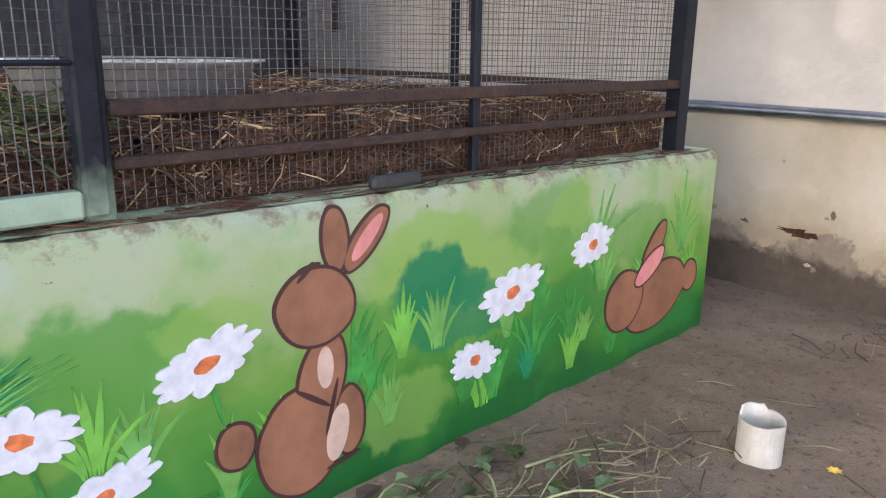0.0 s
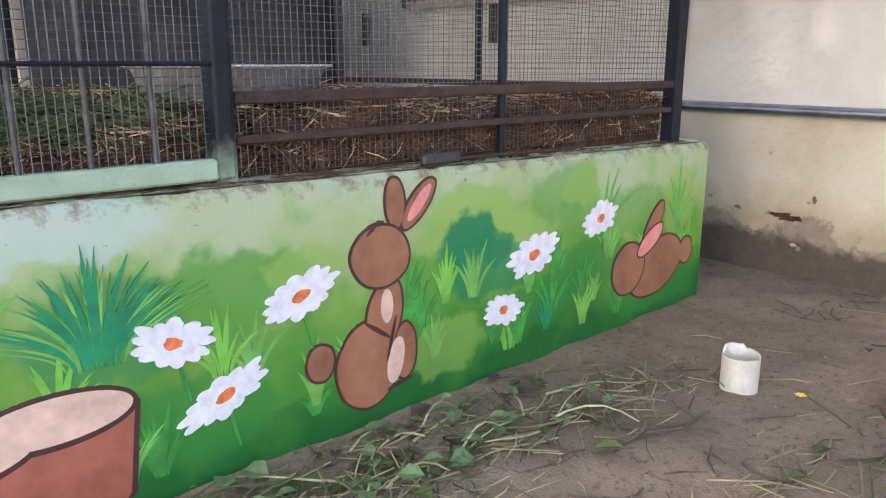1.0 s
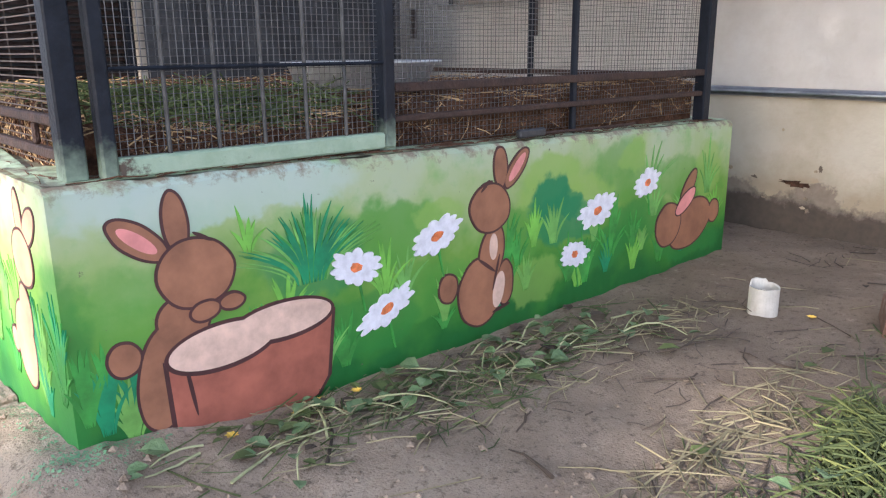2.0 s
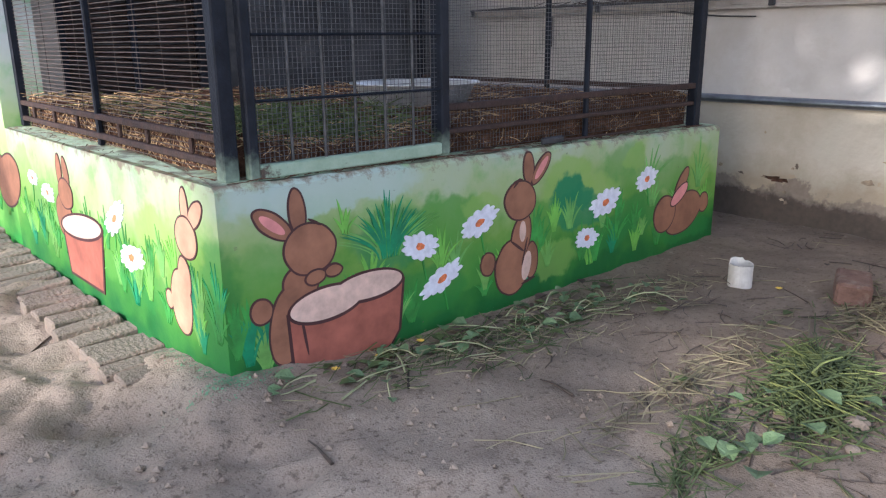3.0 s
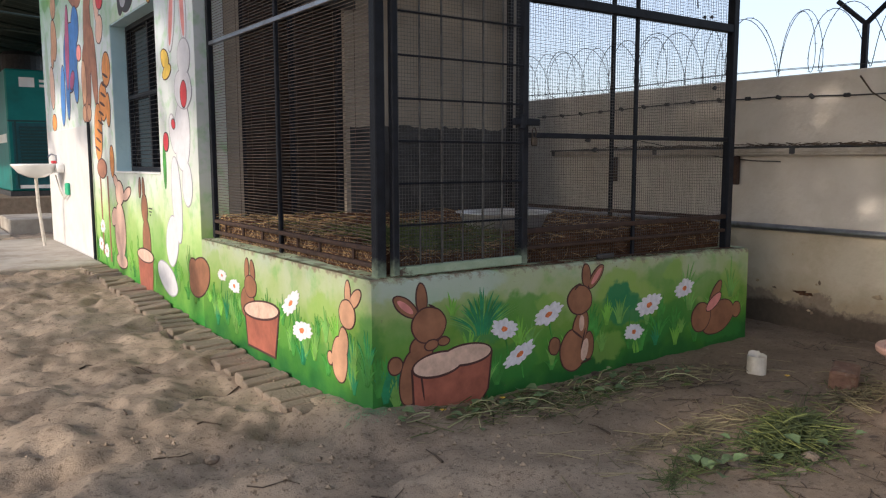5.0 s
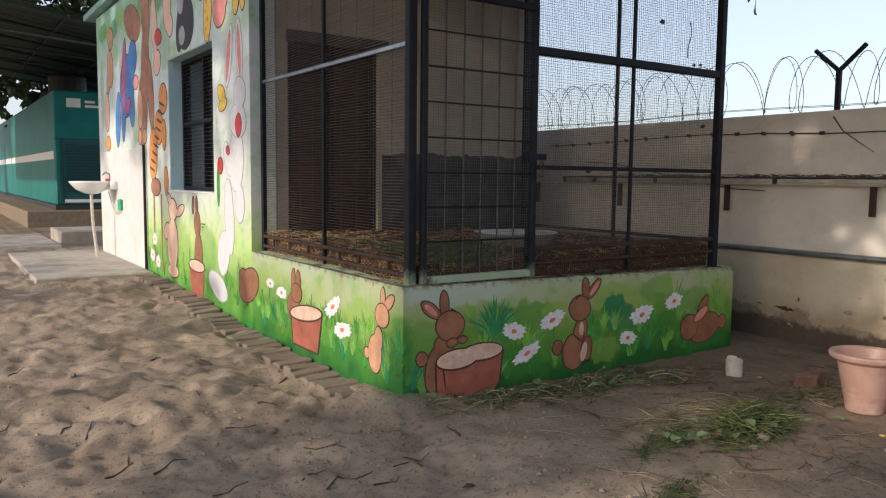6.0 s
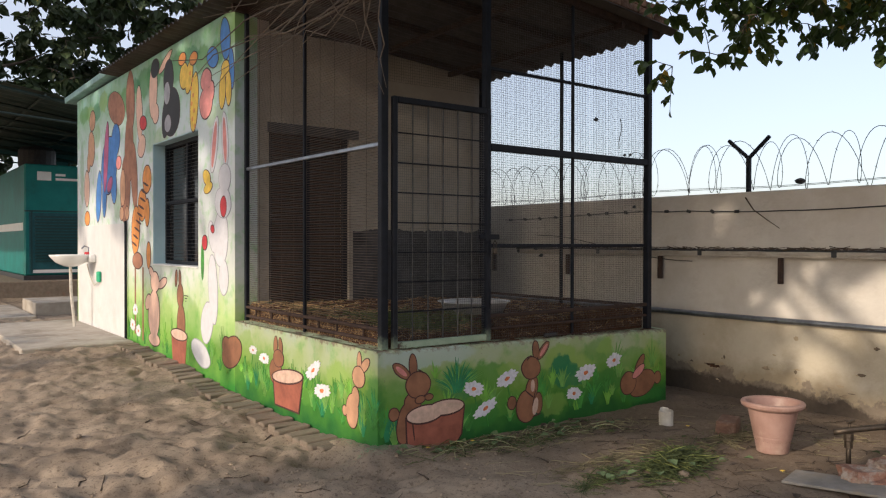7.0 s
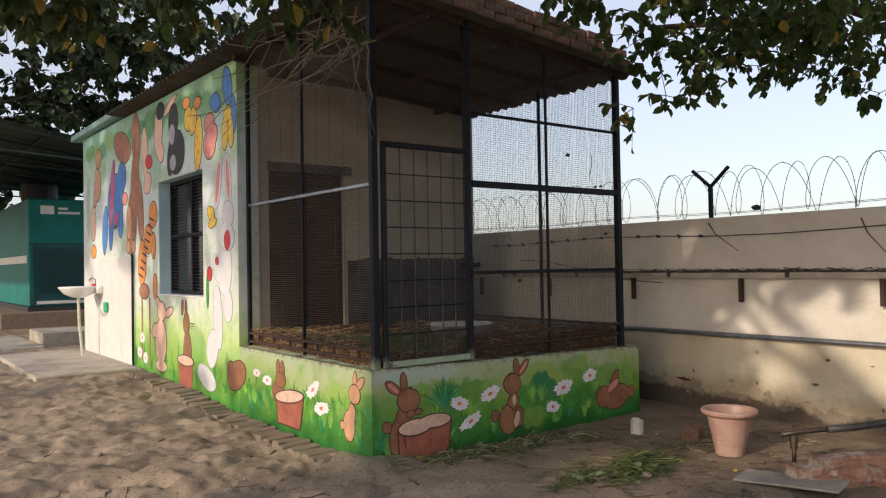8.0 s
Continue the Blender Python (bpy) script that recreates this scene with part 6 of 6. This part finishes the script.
# cut fodder plants with broad wilted leaves along the foot of the plinth
M_CUTSTEM = mat("cut_stem", (0.20, 0.22, 0.09), (0.40, 0.40, 0.22), 14, 0.7, tone=0.35)
for i in range(34):
    x, y = (pr.uniform(0.2, 1.5), -0.09 - abs(pr.gauss(0, 0.13))) if i < 27 else (pr.uniform(1.4, 2.2), -0.15 - abs(pr.gauss(0, 0.2)))
    a, ln, bend = pr.gauss(0.15, 0.55) + (math.pi if i % 2 else 0), pr.uniform(0.12, 0.34), pr.uniform(-0.7, 0.7)
    pts, px, py = [], x, y
    for k in range(6):
        py = min(py, -0.015)
        pts.append((px, py, ground_z(px, py) + 0.008 + 0.02 * math.sin(k * 0.63) * (i % 3)))
        px, py = px + math.cos(a + bend * k / 5) * ln / 5, py + math.sin(a + bend * k / 5) * ln / 5
    cut = thing("fodder_plant", (x, y, ground_z(x, y)), "cut green fodder stem with broad wilted leaves", "fodder plant", "fodder plants by the plinth")
    part("stem", Shape().tube(pts, pr.uniform(0.0028, 0.0045), 6, r2=0.002), M_CUTSTEM, cut)
    for k in range(1 + i % 3):
        b, size = a + pr.uniform(-1.2, 1.2), pr.uniform(0.035, 0.075)
        d = Vector((math.cos(b), math.sin(b), pr.uniform(0.0, 0.35))).normalized()
        c = Vector(pts[5 - 2 * k]) + Vector((0, 0, 0.006))
        if (c + d * size).y > -0.02:
            d.y = -abs(d.y)
        part("leaf", Shape().add(leaf_pts(c, d, Vector((pr.uniform(-0.3, 0.3), pr.uniform(-0.3, 0.3), 1)), size, size * pr.uniform(0.3, 0.48)), LEAF_FACES), M_BROAD, cut)
for x, y in ((0.80, -0.07), (0.69, -0.035), (0.58, -0.08), (2.49, -0.77), (1.9, -1.9), (0.35, -0.12)):
    fl = thing("yellow_flower", (x, y, ground_z(x, y)), "small fallen yellow flower head", "flower", "fallen yellow flowers")
    sh = Shape()
    for k in range(7):
        a = k * 0.9
        d = Vector((math.cos(a), math.sin(a), 0.5)).normalized()
        sh.add(leaf_pts(Vector((x, y, ground_z(x, y) + 0.008)), d, Vector((0, 0, 1)), 0.022, 0.007), LEAF_FACES)
    part("petals", sh, P_YELLOW, fl)
s = Shape()
spots = [(pr.uniform(-2.6, 1.6), pr.uniform(-3.0, 0.9), pr.uniform(0.08, 0.28)) for i in range(40)] + [(-0.45, 0.0, 0.16), (-0.6, -0.3, 0.2), (-1.0, 0.3, 0.2)]
for i in range(4200):
    if i % 4:
        cx, cy, sp = spots[i % len(spots)]
        x, y = pr.gauss(cx, sp), pr.gauss(cy, sp)
    else:
        x, y = pr.uniform(-3.4, 3.6), pr.uniform(-3.8, 3.5)
    if x > -0.05 and y > -0.05:
        continue
    r = 0.003 + 0.016 * pr.random() ** 6
    z = ground_z(x, y) + r * 0.3
    o = [(x + r * pr.uniform(0.7, 1.3) * a, y + r * pr.uniform(0.7, 1.3) * b, z + r * 0.7 * pr.uniform(0.7, 1.2) * c2) for a, b, c2 in ((1, 0, 0), (0, 1, 0), (-1, 0, 0), (0, -1, 0), (0, 0, 1), (0, 0, -1))]
    s.add(o, [(0, 1, 4), (1, 2, 4), (2, 3, 4), (3, 0, 4), (1, 0, 5), (2, 1, 5), (3, 2, 5), (0, 3, 5)])
solid("clods", s, M_EARTH, "small earth clods and crumbs over the yard", "clods", "stuff")
for x, y, r in ((1.33, -1.55, 0.042), (-0.78, 0.13, 0.035), (1.18, -1.60, 0.02), (-2.0, -0.9, 0.03), (-1.6, 1.6, 0.028)):
    bm = bmesh.new()
    bmesh.ops.create_icosphere(bm, subdivisions=2, radius=r)
    for q in bm.verts:
        q.co *= 1 + 0.35 * noise.noise(q.co * 22 + Vector((x, y, 0)))
        q.co.z *= 0.65
    me = bpy.data.meshes.new("stone")
    bm.to_mesh(me)
    bm.free()
    me.materials.append(M_PAVER)
    ob = tagged(new("stone", me), "small grey stone lying on the earth", "stone", "stones on the ground")
    ob.location = (x, y, ground_z(x, y) + r * 0.3)
# green overspray on the earth at the foot of the mural
s = Shape()
for i in range(1100):
    if i % 2:
        x, y = -0.01 - abs(pr.gauss(0, 0.035)), pr.uniform(-0.05, 0.9)
    else:
        x, y = pr.gauss(0.0, 0.10), -0.01 - abs(pr.gauss(0, 0.045))
    r = 0.0012 + 0.0035 * pr.random() ** 2
    s.add([(x + r * math.cos(k * 1.05), y + r * math.sin(k * 1.05), ground_z(x + r * math.cos(k * 1.05), y + r * math.sin(k * 1.05)) + 0.004) for k in range(6)], [(0, 1, 2, 3, 4, 5)])
solid("paint_overspray", s, paint("paint_overspray_green", (0.15, 0.29, 0.14)), "specks of green paint on the earth", "paint specks", "stuff")

# ---- basin by the house ----
SK = thing("wash_basin", (-0.3, 8.3, 0), "white ceramic wash basin fixed to the splash panel", "wash basin")
s = Shape()
prof = [(0.02, 1.08), (0.10, 1.09), (0.22, 1.15), (0.30, 1.24), (0.31, 1.265), (0.295, 1.27), (0.26, 1.24), (0.16, 1.17), (0.02, 1.15)]
s.lathe(prof, 0, 0, 28, Matrix.Translation((-0.33, 8.3, 0)) @ Matrix.Diagonal((1.0, 0.85, 1, 1)))
s.bbox(-0.12, -0.022, 8.05, 8.55, 1.15, 1.272, 0.015)
part("bowl", s, M_CERAMIC, SK, smooth=True)
part("waste_pipe", Shape().tube([(-0.34, 8.3, 1.10), (-0.33, 8.3, 0.7), (-0.28, 8.3, 0.14)], 0.022, 8), M_PVC, SK)
part("tap", Shape().tube([(-0.08, 8.3, 1.27), (-0.08, 8.3, 1.38), (-0.14, 8.3, 1.40), (-0.18, 8.3, 1.36)], 0.012, 8), M_ZINC, SK)
part("soap", Shape().bbox(-0.16, -0.10, 8.15, 8.23, 1.272, 1.31, 0.01), P_RED, SK)
part("valve", Shape().bbox(-0.07, -0.022, 7.72, 7.86, 0.86, 1.02, 0.015), paint("paint_valve_green", (0.02, 0.36, 0.18)), SK)
part("supply_pipe", Shape().tube([(-0.05, 7.8, 0.86), (-0.06, 8.0, 0.8), (-0.06, 8.25, 0.9), (-0.1, 8.3, 1.12)], 0.01, 6), M_PVC, SK)

# concrete slab and steps
tagged(new("entrance_slab", Shape().bbox(-1.35, -0.03, 5.95, 9.5, -0.1, 0.16, 0.015).mesh("entrance_slab", M_CONC)), "worn low concrete slab before the basin", "slab", kind="structure")
solid("step", Shape().bbox(-0.4, 1.2, 11.0, 12.4, -0.1, 0.36, 0.015), M_CONC, "worn concrete step", "step")
solid("path", Shape().bbox(-3.0, -0.45, 10.5, 13.6, -0.1, 0.16, 0.01), M_CONC, "worn concrete path slab", "path")

# half-buried bricks along the foot of the side wall
PVM = thing("pavement", (-0.15, 3.0, 0.0), "half-buried row of dusty bricks along the wall foot", "paving", kind="structure")
me = Shape().bbox(-0.135, 0.135, -0.056, 0.056, -0.045, 0.03, 0.008).mesh("brick", M_PAVER)
y = 0.36
while y < 6.2:
    ob = new("brick", me)
    ob.parent = PVM
    ob.matrix_parent_inverse = Matrix.Translation(-PVM.location)
    ob.matrix_basis = pose(-0.14 + rnd.uniform(-0.02, 0.02), y, ground_z(-0.14, y) * 0.6 + 0.4 * (-0.035 + 0.15 * sstep(0.6, 6.0, y)) - 0.008 + rnd.uniform(-0.010, 0.008), rnd.uniform(-4, 4), rnd.uniform(-6, 3), rnd.uniform(-5, 5))
    y += rnd.uniform(0.125, 0.16)

# ---- generator shed in the distance ----
GN = thing("generator_canopy", (1.7, 18, 0), "large teal enamelled generator enclosure with louvres", "generator")
gx0, gx1, gy0, gy1, gz0, gz1 = 0.31, 4.6, 17.0, 38.0, 0.62, 3.42
part("enclosure", Shape().bbox(gx0, gx1, gy0, gy1, gz0, gz1, 0.03), M_TEAL, GN)
s = Shape()
for i in range(16):
    z = 0.95 + i * 0.075
    s.box(0.55, 2.45, gy0 - 0.03, gy0 - 0.003, z, z + 0.045)
part("louvre", s, M_TEALD, GN)
part("seam", Shape().box(gx0, gx1, gy0 - 0.012, gy0 - 0.001, 2.22, 2.26).box(0.45, 0.49, gy0 - 0.012, gy0 - 0.001, 0.7, 2.22).box(2.5, 2.54, gy0 - 0.012, gy0 - 0.001, 0.7, 2.22), M_TEALD, GN)
part("lower_panel", Shape().box(gx0 + 0.1, gx1 - 0.1, gy0 - 0.0009, gy0 + 0.01, 0.66, 2.2), paint("paint_panel_blue_teal", (0.006, 0.085, 0.10)), GN, "darker blue-teal lower panel")
part("base_frame", Shape().box(gx0 - 0.02, gx1, gy0 - 0.04, gy1, 0.5, 0.618), M_RUBBER, GN)
for x0, x1, z0, z1 in ((0.60, 0.92, 3.02, 3.24), (1.02, 1.25, 3.14, 3.20), (1.02, 1.55, 3.03, 3.09), (2.2, 2.6, 3.06, 3.16), (0.5, 2.1, 0.68, 0.76)):
    part("marking_bar", Shape().box(x0, x1, gy0 - 0.008, gy0 - 0.001, z0, z1), M_WHITE, GN)
part("side_stripe", Shape().box(gx0 - 0.008, gx0 - 0.001, 17.2, 37.5, 1.75, 1.95), M_WHITE, GN)
solid("generator_base", Shape().bbox(-0.4, 5, 16.4, 38.5, -0.2, 0.5, 0.02), M_PAVER, "low brick base under the generator", "plinth")
SH = thing("shed_roof", (1.5, 18, 0), "dark green sheet canopy on thin steel posts over the generator", "shed")
s = Shape()
n = 60
for i in range(n + 1):
    y = 13.5 + 12.5 * i / n
    for x, z in ((-7.0, 4.0), (-1.5, 4.9), (3.0, 4.2)):
        s.v.append((x, y, z + 0.03 * (i % 2)))
for i in range(n):
    for j in range(2):
        a = i * 3 + j
        s.f.append((a, a + 1, a + 4, a + 3))
part("sheet", s, M_TARP, SH)
for y in (13.6, 15.6, 17.6, 19.6, 21.6, 23.6):
    part("truss", Shape().tube([(-7, y, 3.92), (-1.5, y, 4.80), (3.0, y, 4.12)], 0.04, 5).tube([(-7, y, 3.75), (-1.5, y, 4.2), (3, y, 3.9)], 0.025, 5), M_TARP, SH)
for x in (-5.0, -3.2, 0.2, 1.6):
    part("purlin", Shape().tube([(x, 13.5, 4.9 - abs(x + 1.5) * 0.16 - 0.05), (x, 26, 4.9 - abs(x + 1.5) * 0.16 - 0.05)], 0.03, 5), M_TARP, SH)
for x, y in ((1.25, 14.5), (2.6, 14.5), (-3.0, 14.5), (-6.5, 14.5), (2.9, 25), (-6.5, 25)):
    part("post", Shape().tube([(x, y, -0.1), (x, y, 4.3)], 0.045, 8), M_TARP, SH)
part("tank", Shape().lathe([(0, 3.45), (0.42, 3.47), (0.48, 3.6), (0.48, 4.0), (0.4, 4.1), (0, 4.12)], 1.0, 19.5, 20), M_RUBBER, SH)


# ---- trees ----
def branch_pts(p, q, seed, bend=0.15, n=7):
    p, q = Vector(p), Vector(q)
    L = (q - p).length
    return [p.lerp(q, i / (n - 1)) + Vector((noise.noise((i * 0.6, seed, 0)), noise.noise((i * 0.6, seed, 5)), noise.noise((i * 0.6, seed, 9)))) * L * bend * math.sin(math.pi * i / (n - 1)) for i in range(n)]


def spray(sl, sy, st, p, rr, n, size, rad, droop=0.5, yellow=0.06):
    """A leafy spray of twigs round p."""
    p = Vector(p)
    k = max(3, n // 8)
    for t in range(k):
        d = Vector((rr.gauss(0, 1), rr.gauss(0, 1), rr.gauss(-droop, 0.5))).normalized()
        L = rad * rr.uniform(0.5, 1.1)
        q = p + d * L
        st.tube([p, p.lerp(q, 0.5) + Vector((0, 0, 0.08 * L)), q], 0.005 * size / 0.12, 3, r2=0.002)
        for j in range(max(2, n // k)):
            f = rr.uniform(0.2, 1.0)
            c = p.lerp(q, f) + Vector((0, 0, 0.08 * L * math.sin(math.pi * f)))
            ld = (d * 0.5 + Vector((rr.gauss(0, 0.6), rr.gauss(0, 0.6), rr.uniform(-1.3, 0.1)))).normalized()
            up = Vector((rr.gauss(0, 0.5), rr.gauss(0, 0.5), 1)).normalized()
            ln = size * rr.uniform(0.6, 1.15)
            (sy if rr.random() < yellow else sl).add(leaf_pts(c, ld, up, ln, ln * rr.uniform(0.27, 0.39)), LEAF_FACES)


def tree(name, label, base, top, limbs, sprays, n, size, rad, material, ymat, seed, trunk_r, droop=0.5, yellow=0.06):
    ob = thing(name, base, label, "tree", "trees round the yard")
    rr = random.Random(seed)
    s = Shape()
    s.tube(branch_pts(base, top, seed, 0.06, 9), trunk_r, 12, r2=trunk_r * 0.6)
    part("trunk", s, M_BARK, ob, smooth=True)
    sl, sy = Shape(), Shape()
    for i, l in enumerate(limbs):
        part("limb", Shape().tube(branch_pts(top, l, seed + i, 0.14, 8), trunk_r * 0.45, 7, r2=0.02), M_BARK, ob, smooth=True)
    st = Shape()
    for p in sprays:
        spray(sl, sy, st, p, rr, n, size, rad, droop, yellow)
    part("brushwood", st, M_BARK, ob, kind="stuff")
    part("crown", sl, material, ob, kind="stuff")
    if sy.v:
        part("yellow_leaves", sy, ymat, ob, "yellowing leaves", kind="stuff")
    return ob


def cloud(seed, n, c, r, keep=lambda p: True):
    """Places for leaf sprays, clumped in an uneven crown."""
    rr = random.Random(seed)
    out = []
    while len(out) < n:
        v = Vector((rr.uniform(-1, 1), rr.uniform(-1, 1), rr.uniform(-1, 1)))
        if v.length > 1 or noise.noise(v * 2.6 + Vector((seed, 0, 0))) < -0.12:
            continue
        p = Vector(c) + Vector((v.x * r[0], v.y * r[1], v.z * r[2]))
        if keep(p):
            out.append(p)
    return out


def open_gap(p):
    """False in gaps cut for low sun on boundary wall and earth before it."""
    t = (3.85 - p[0]) / -sun_from.x
    y, z = p[1] - sun_from.y * t, p[2] - sun_from.z * t
    on_wall = -2.2 < y < -0.5 and (-0.1 if y < -0.95 else 0.35) < z < 1.25
    t = p[2] / sun_from.z
    gx0, gy0 = p[0] - sun_from.x * t, p[1] - sun_from.y * t
    return not (on_wall or (1.25 < gx0 < 3.0 and -1.45 < gy0 < -0.6))


# overhanging tree with large leaves, beside the boundary wall
hang = [(2.42, -1.0, 2.95), (2.25, -0.78, 2.86), (2.35, -1.45, 3.0), (1.9, -1.0, 3.2), (2.0, -1.3, 3.35), (2.6, -0.9, 3.5), (2.9, -1.3, 3.3), (3.2, -1.5, 3.35), (2.5, -1.5, 3.6), (1.6, -1.2, 3.5),
        (3.6, -1.6, 3.3), (3.9, -1.8, 3.1), (4.2, -2.0, 3.0), (4.3, -1.7, 3.4), (3.3, -1.9, 3.6), (1.2, -1.3, 3.5), (0.8, -1.4, 3.45), (1.4, -1.7, 3.7)]
hang += [(-0.6 + 0.28 * i, -1.5 - 0.12 * (i % 3), 3.45 + 0.1 * (i % 4)) for i in range(18)]
# unseen canopy added to keep sun off the upper boundary wall
hang += cloud(33, 250, (-0.6, -2.5, 3.75), (1.7, 1.6, 0.5), lambda p: p.z > 3.3 and open_gap(p))
hang += cloud(34, 48, (3.1, -1.5, 3.65), (1.7, 0.7, 0.55), lambda p: p.z > 3.15)
# upper crown, mostly out of view, thickened to shade the front and earth
hang += cloud(31, 760, (3.0, -3.1, 5.2), (4.8, 3.0, 2.6), lambda p: p.z > 3.2 + 0.12 * max(0, p.y + 1.2))
tree("overhanging_tree", "leafy tree with large dark green leaves overhanging the yard", (6.3, -3.4, -0.1), (5.6, -3.0, 3.8), [(2.2, -1.0, 3.5), (4.2, -1.6, 3.6), (0.0, -1.6, 3.9), (2.0, -3.0, 4.8), (4.5, -3.5, 5.4), (0.5, -3.5, 4.7)],
     hang, 34, 0.115, 0.34, M_LEAF, M_LEAFY, 11, 0.2, 0.7, 0.03)
# bare twig bunch by the cage corner
BT = thing("bare_branch", (-0.9, -0.4, 3.3), "bare thin grey twigs hanging before the cage", "branch")
s = Shape()
br = random.Random(4)
for i in range(26):
    p = Vector((-0.35 + br.uniform(-0.3, 0.5), -0.25 + br.uniform(-0.3, 0.4), 3.2 + br.uniform(-0.1, 0.2)))
    q = p + Vector((br.uniform(-1.0, 0.6), br.uniform(0.1, 1.0), br.uniform(-0.75, 0.05)))
    if q.x > -0.06:
        q.x = -0.06 - 0.1 * br.random()
    if p.x > -0.06:
        p.x = -0.1
    s.tube(branch_pts(p, q, i, 0.2, 6), 0.0075, 4, r2=0.002)
s.tube(branch_pts((-0.9, -1.2, 3.75), (-0.35, -0.25, 3.22), 3, 0.1, 6), 0.014, 6, r2=0.008)
part("twig_spray", s, M_GREYTWIG, BT, kind="stuff")
# spray of leaves over the house corner
hang = [(-3.15 + (4.1 + 0.35 * (i % 3)) * math.sin(radians(6 + 1.5 * i)), -5.06 + (4.1 + 0.35 * (i % 3)) * math.cos(radians(6 + 1.5 * i)), 3.02 + 0.09 * (i % 4)) for i in range(17)] + cloud(8, 84, (-2.3, -1.3, 3.5), (1.7, 1.5, 0.75), lambda p: p.z > 2.85 + 0.12 * abs(p.x + 2) and open_gap(p))
# clouds 9 and 10: unseen crown added to shade upper wall and roof bricks
tree("yard_tree", "yard tree with drooping green and yellowing leaves", (-6.6, -4.6, -0.1), (-6.0, -3.6, 3.6), [(-2.0, -1.0, 3.6), (-3.6, -1.6, 4.2), (-7.5, -0.5, 6.0), (-6.5, -1.6, 5.6)],
     hang + cloud(9, 200, (-7.2, -0.8, 6.25), (1.9, 2.4, 0.75)) + cloud(10, 110, (-2.6, -0.5, 4.8), (1.6, 1.2, 0.6)), 26, 0.12, 0.34, M_LEAF, M_LEAFY, 21, 0.24, 0.6, 0.10)
# dark tree behind the shed
tree("far_tree", "large dark dense tree behind the shed", (-4.0, 30.5, -0.1), (-3.5, 30, 6), [(-9, 29, 9), (0, 31, 10), (3, 29, 9), (-5, 28, 12), (-8, 31, 12)],
     cloud(41, 430, (-1.5, 30, 9.3), (12.0, 4.0, 5.8)) + cloud(42, 160, (8.5, 31, 11.5), (6.5, 3.5, 5.0)), 28, 0.5, 1.15, M_DLEAF, M_LEAFY, 31, 0.5, 0.3, 0.0)
# unseen trees added west of the yard to shade it, crowns set along sun rays
for k, (x, y, h) in enumerate(((-11.5, 3.9, 8.5), (-12.5, 9.4, 8.7))):
    tree("shade_tree", "unseen tall leafy tree added west of the yard for shade", (x, y, -0.1), (x + 0.3, y, 4.6), [(x - 2, y - 1, h), (x + 2, y + 1, h), (x + 1, y - 2, h + 1), (x - 1, y + 2, h + 1)],
         cloud(60 + k, 300 + 90 * k, (x, y, h), (2.6, 3.1, 2.7)) + cloud(70 + k, 10, (x, y, 4.3), (2.0, 3.0, 1.2)), 24, 0.27, 0.62, M_DLEAF, M_LEAFY, 60 + k, 0.22, 0.3, 0.0)
# also unseen: small clouds block the sun from chosen ground and wall areas
tree("shade_tree", "unseen lower spreading tree added west of the yard for shade", (-12.8, -1.2, -0.1), (-12.5, -1.0, 3.0), [(-13.5, -3, 5), (-12, 1, 5.2), (-11.5, -2, 5.6)],
     cloud(80, 30, (-12.5, -2.2, 5.2), (2.0, 0.75, 0.5), open_gap) + cloud(83, 60, (-12.5, -4.6, 5.1), (2.0, 1.0, 0.5)) + cloud(84, 60, (-12.5, -2.1, 6.25), (1.9, 0.8, 0.5), open_gap) + cloud(81, 90, (-12.5, -0.75, 6.9), (1.9, 0.85, 0.75), open_gap) + cloud(82, 80, (-12.3, 0.55, 7.4), (1.8, 1.1, 0.9)), 24, 0.27, 0.6, M_DLEAF, M_LEAFY, 80, 0.2, 0.3, 0.0)
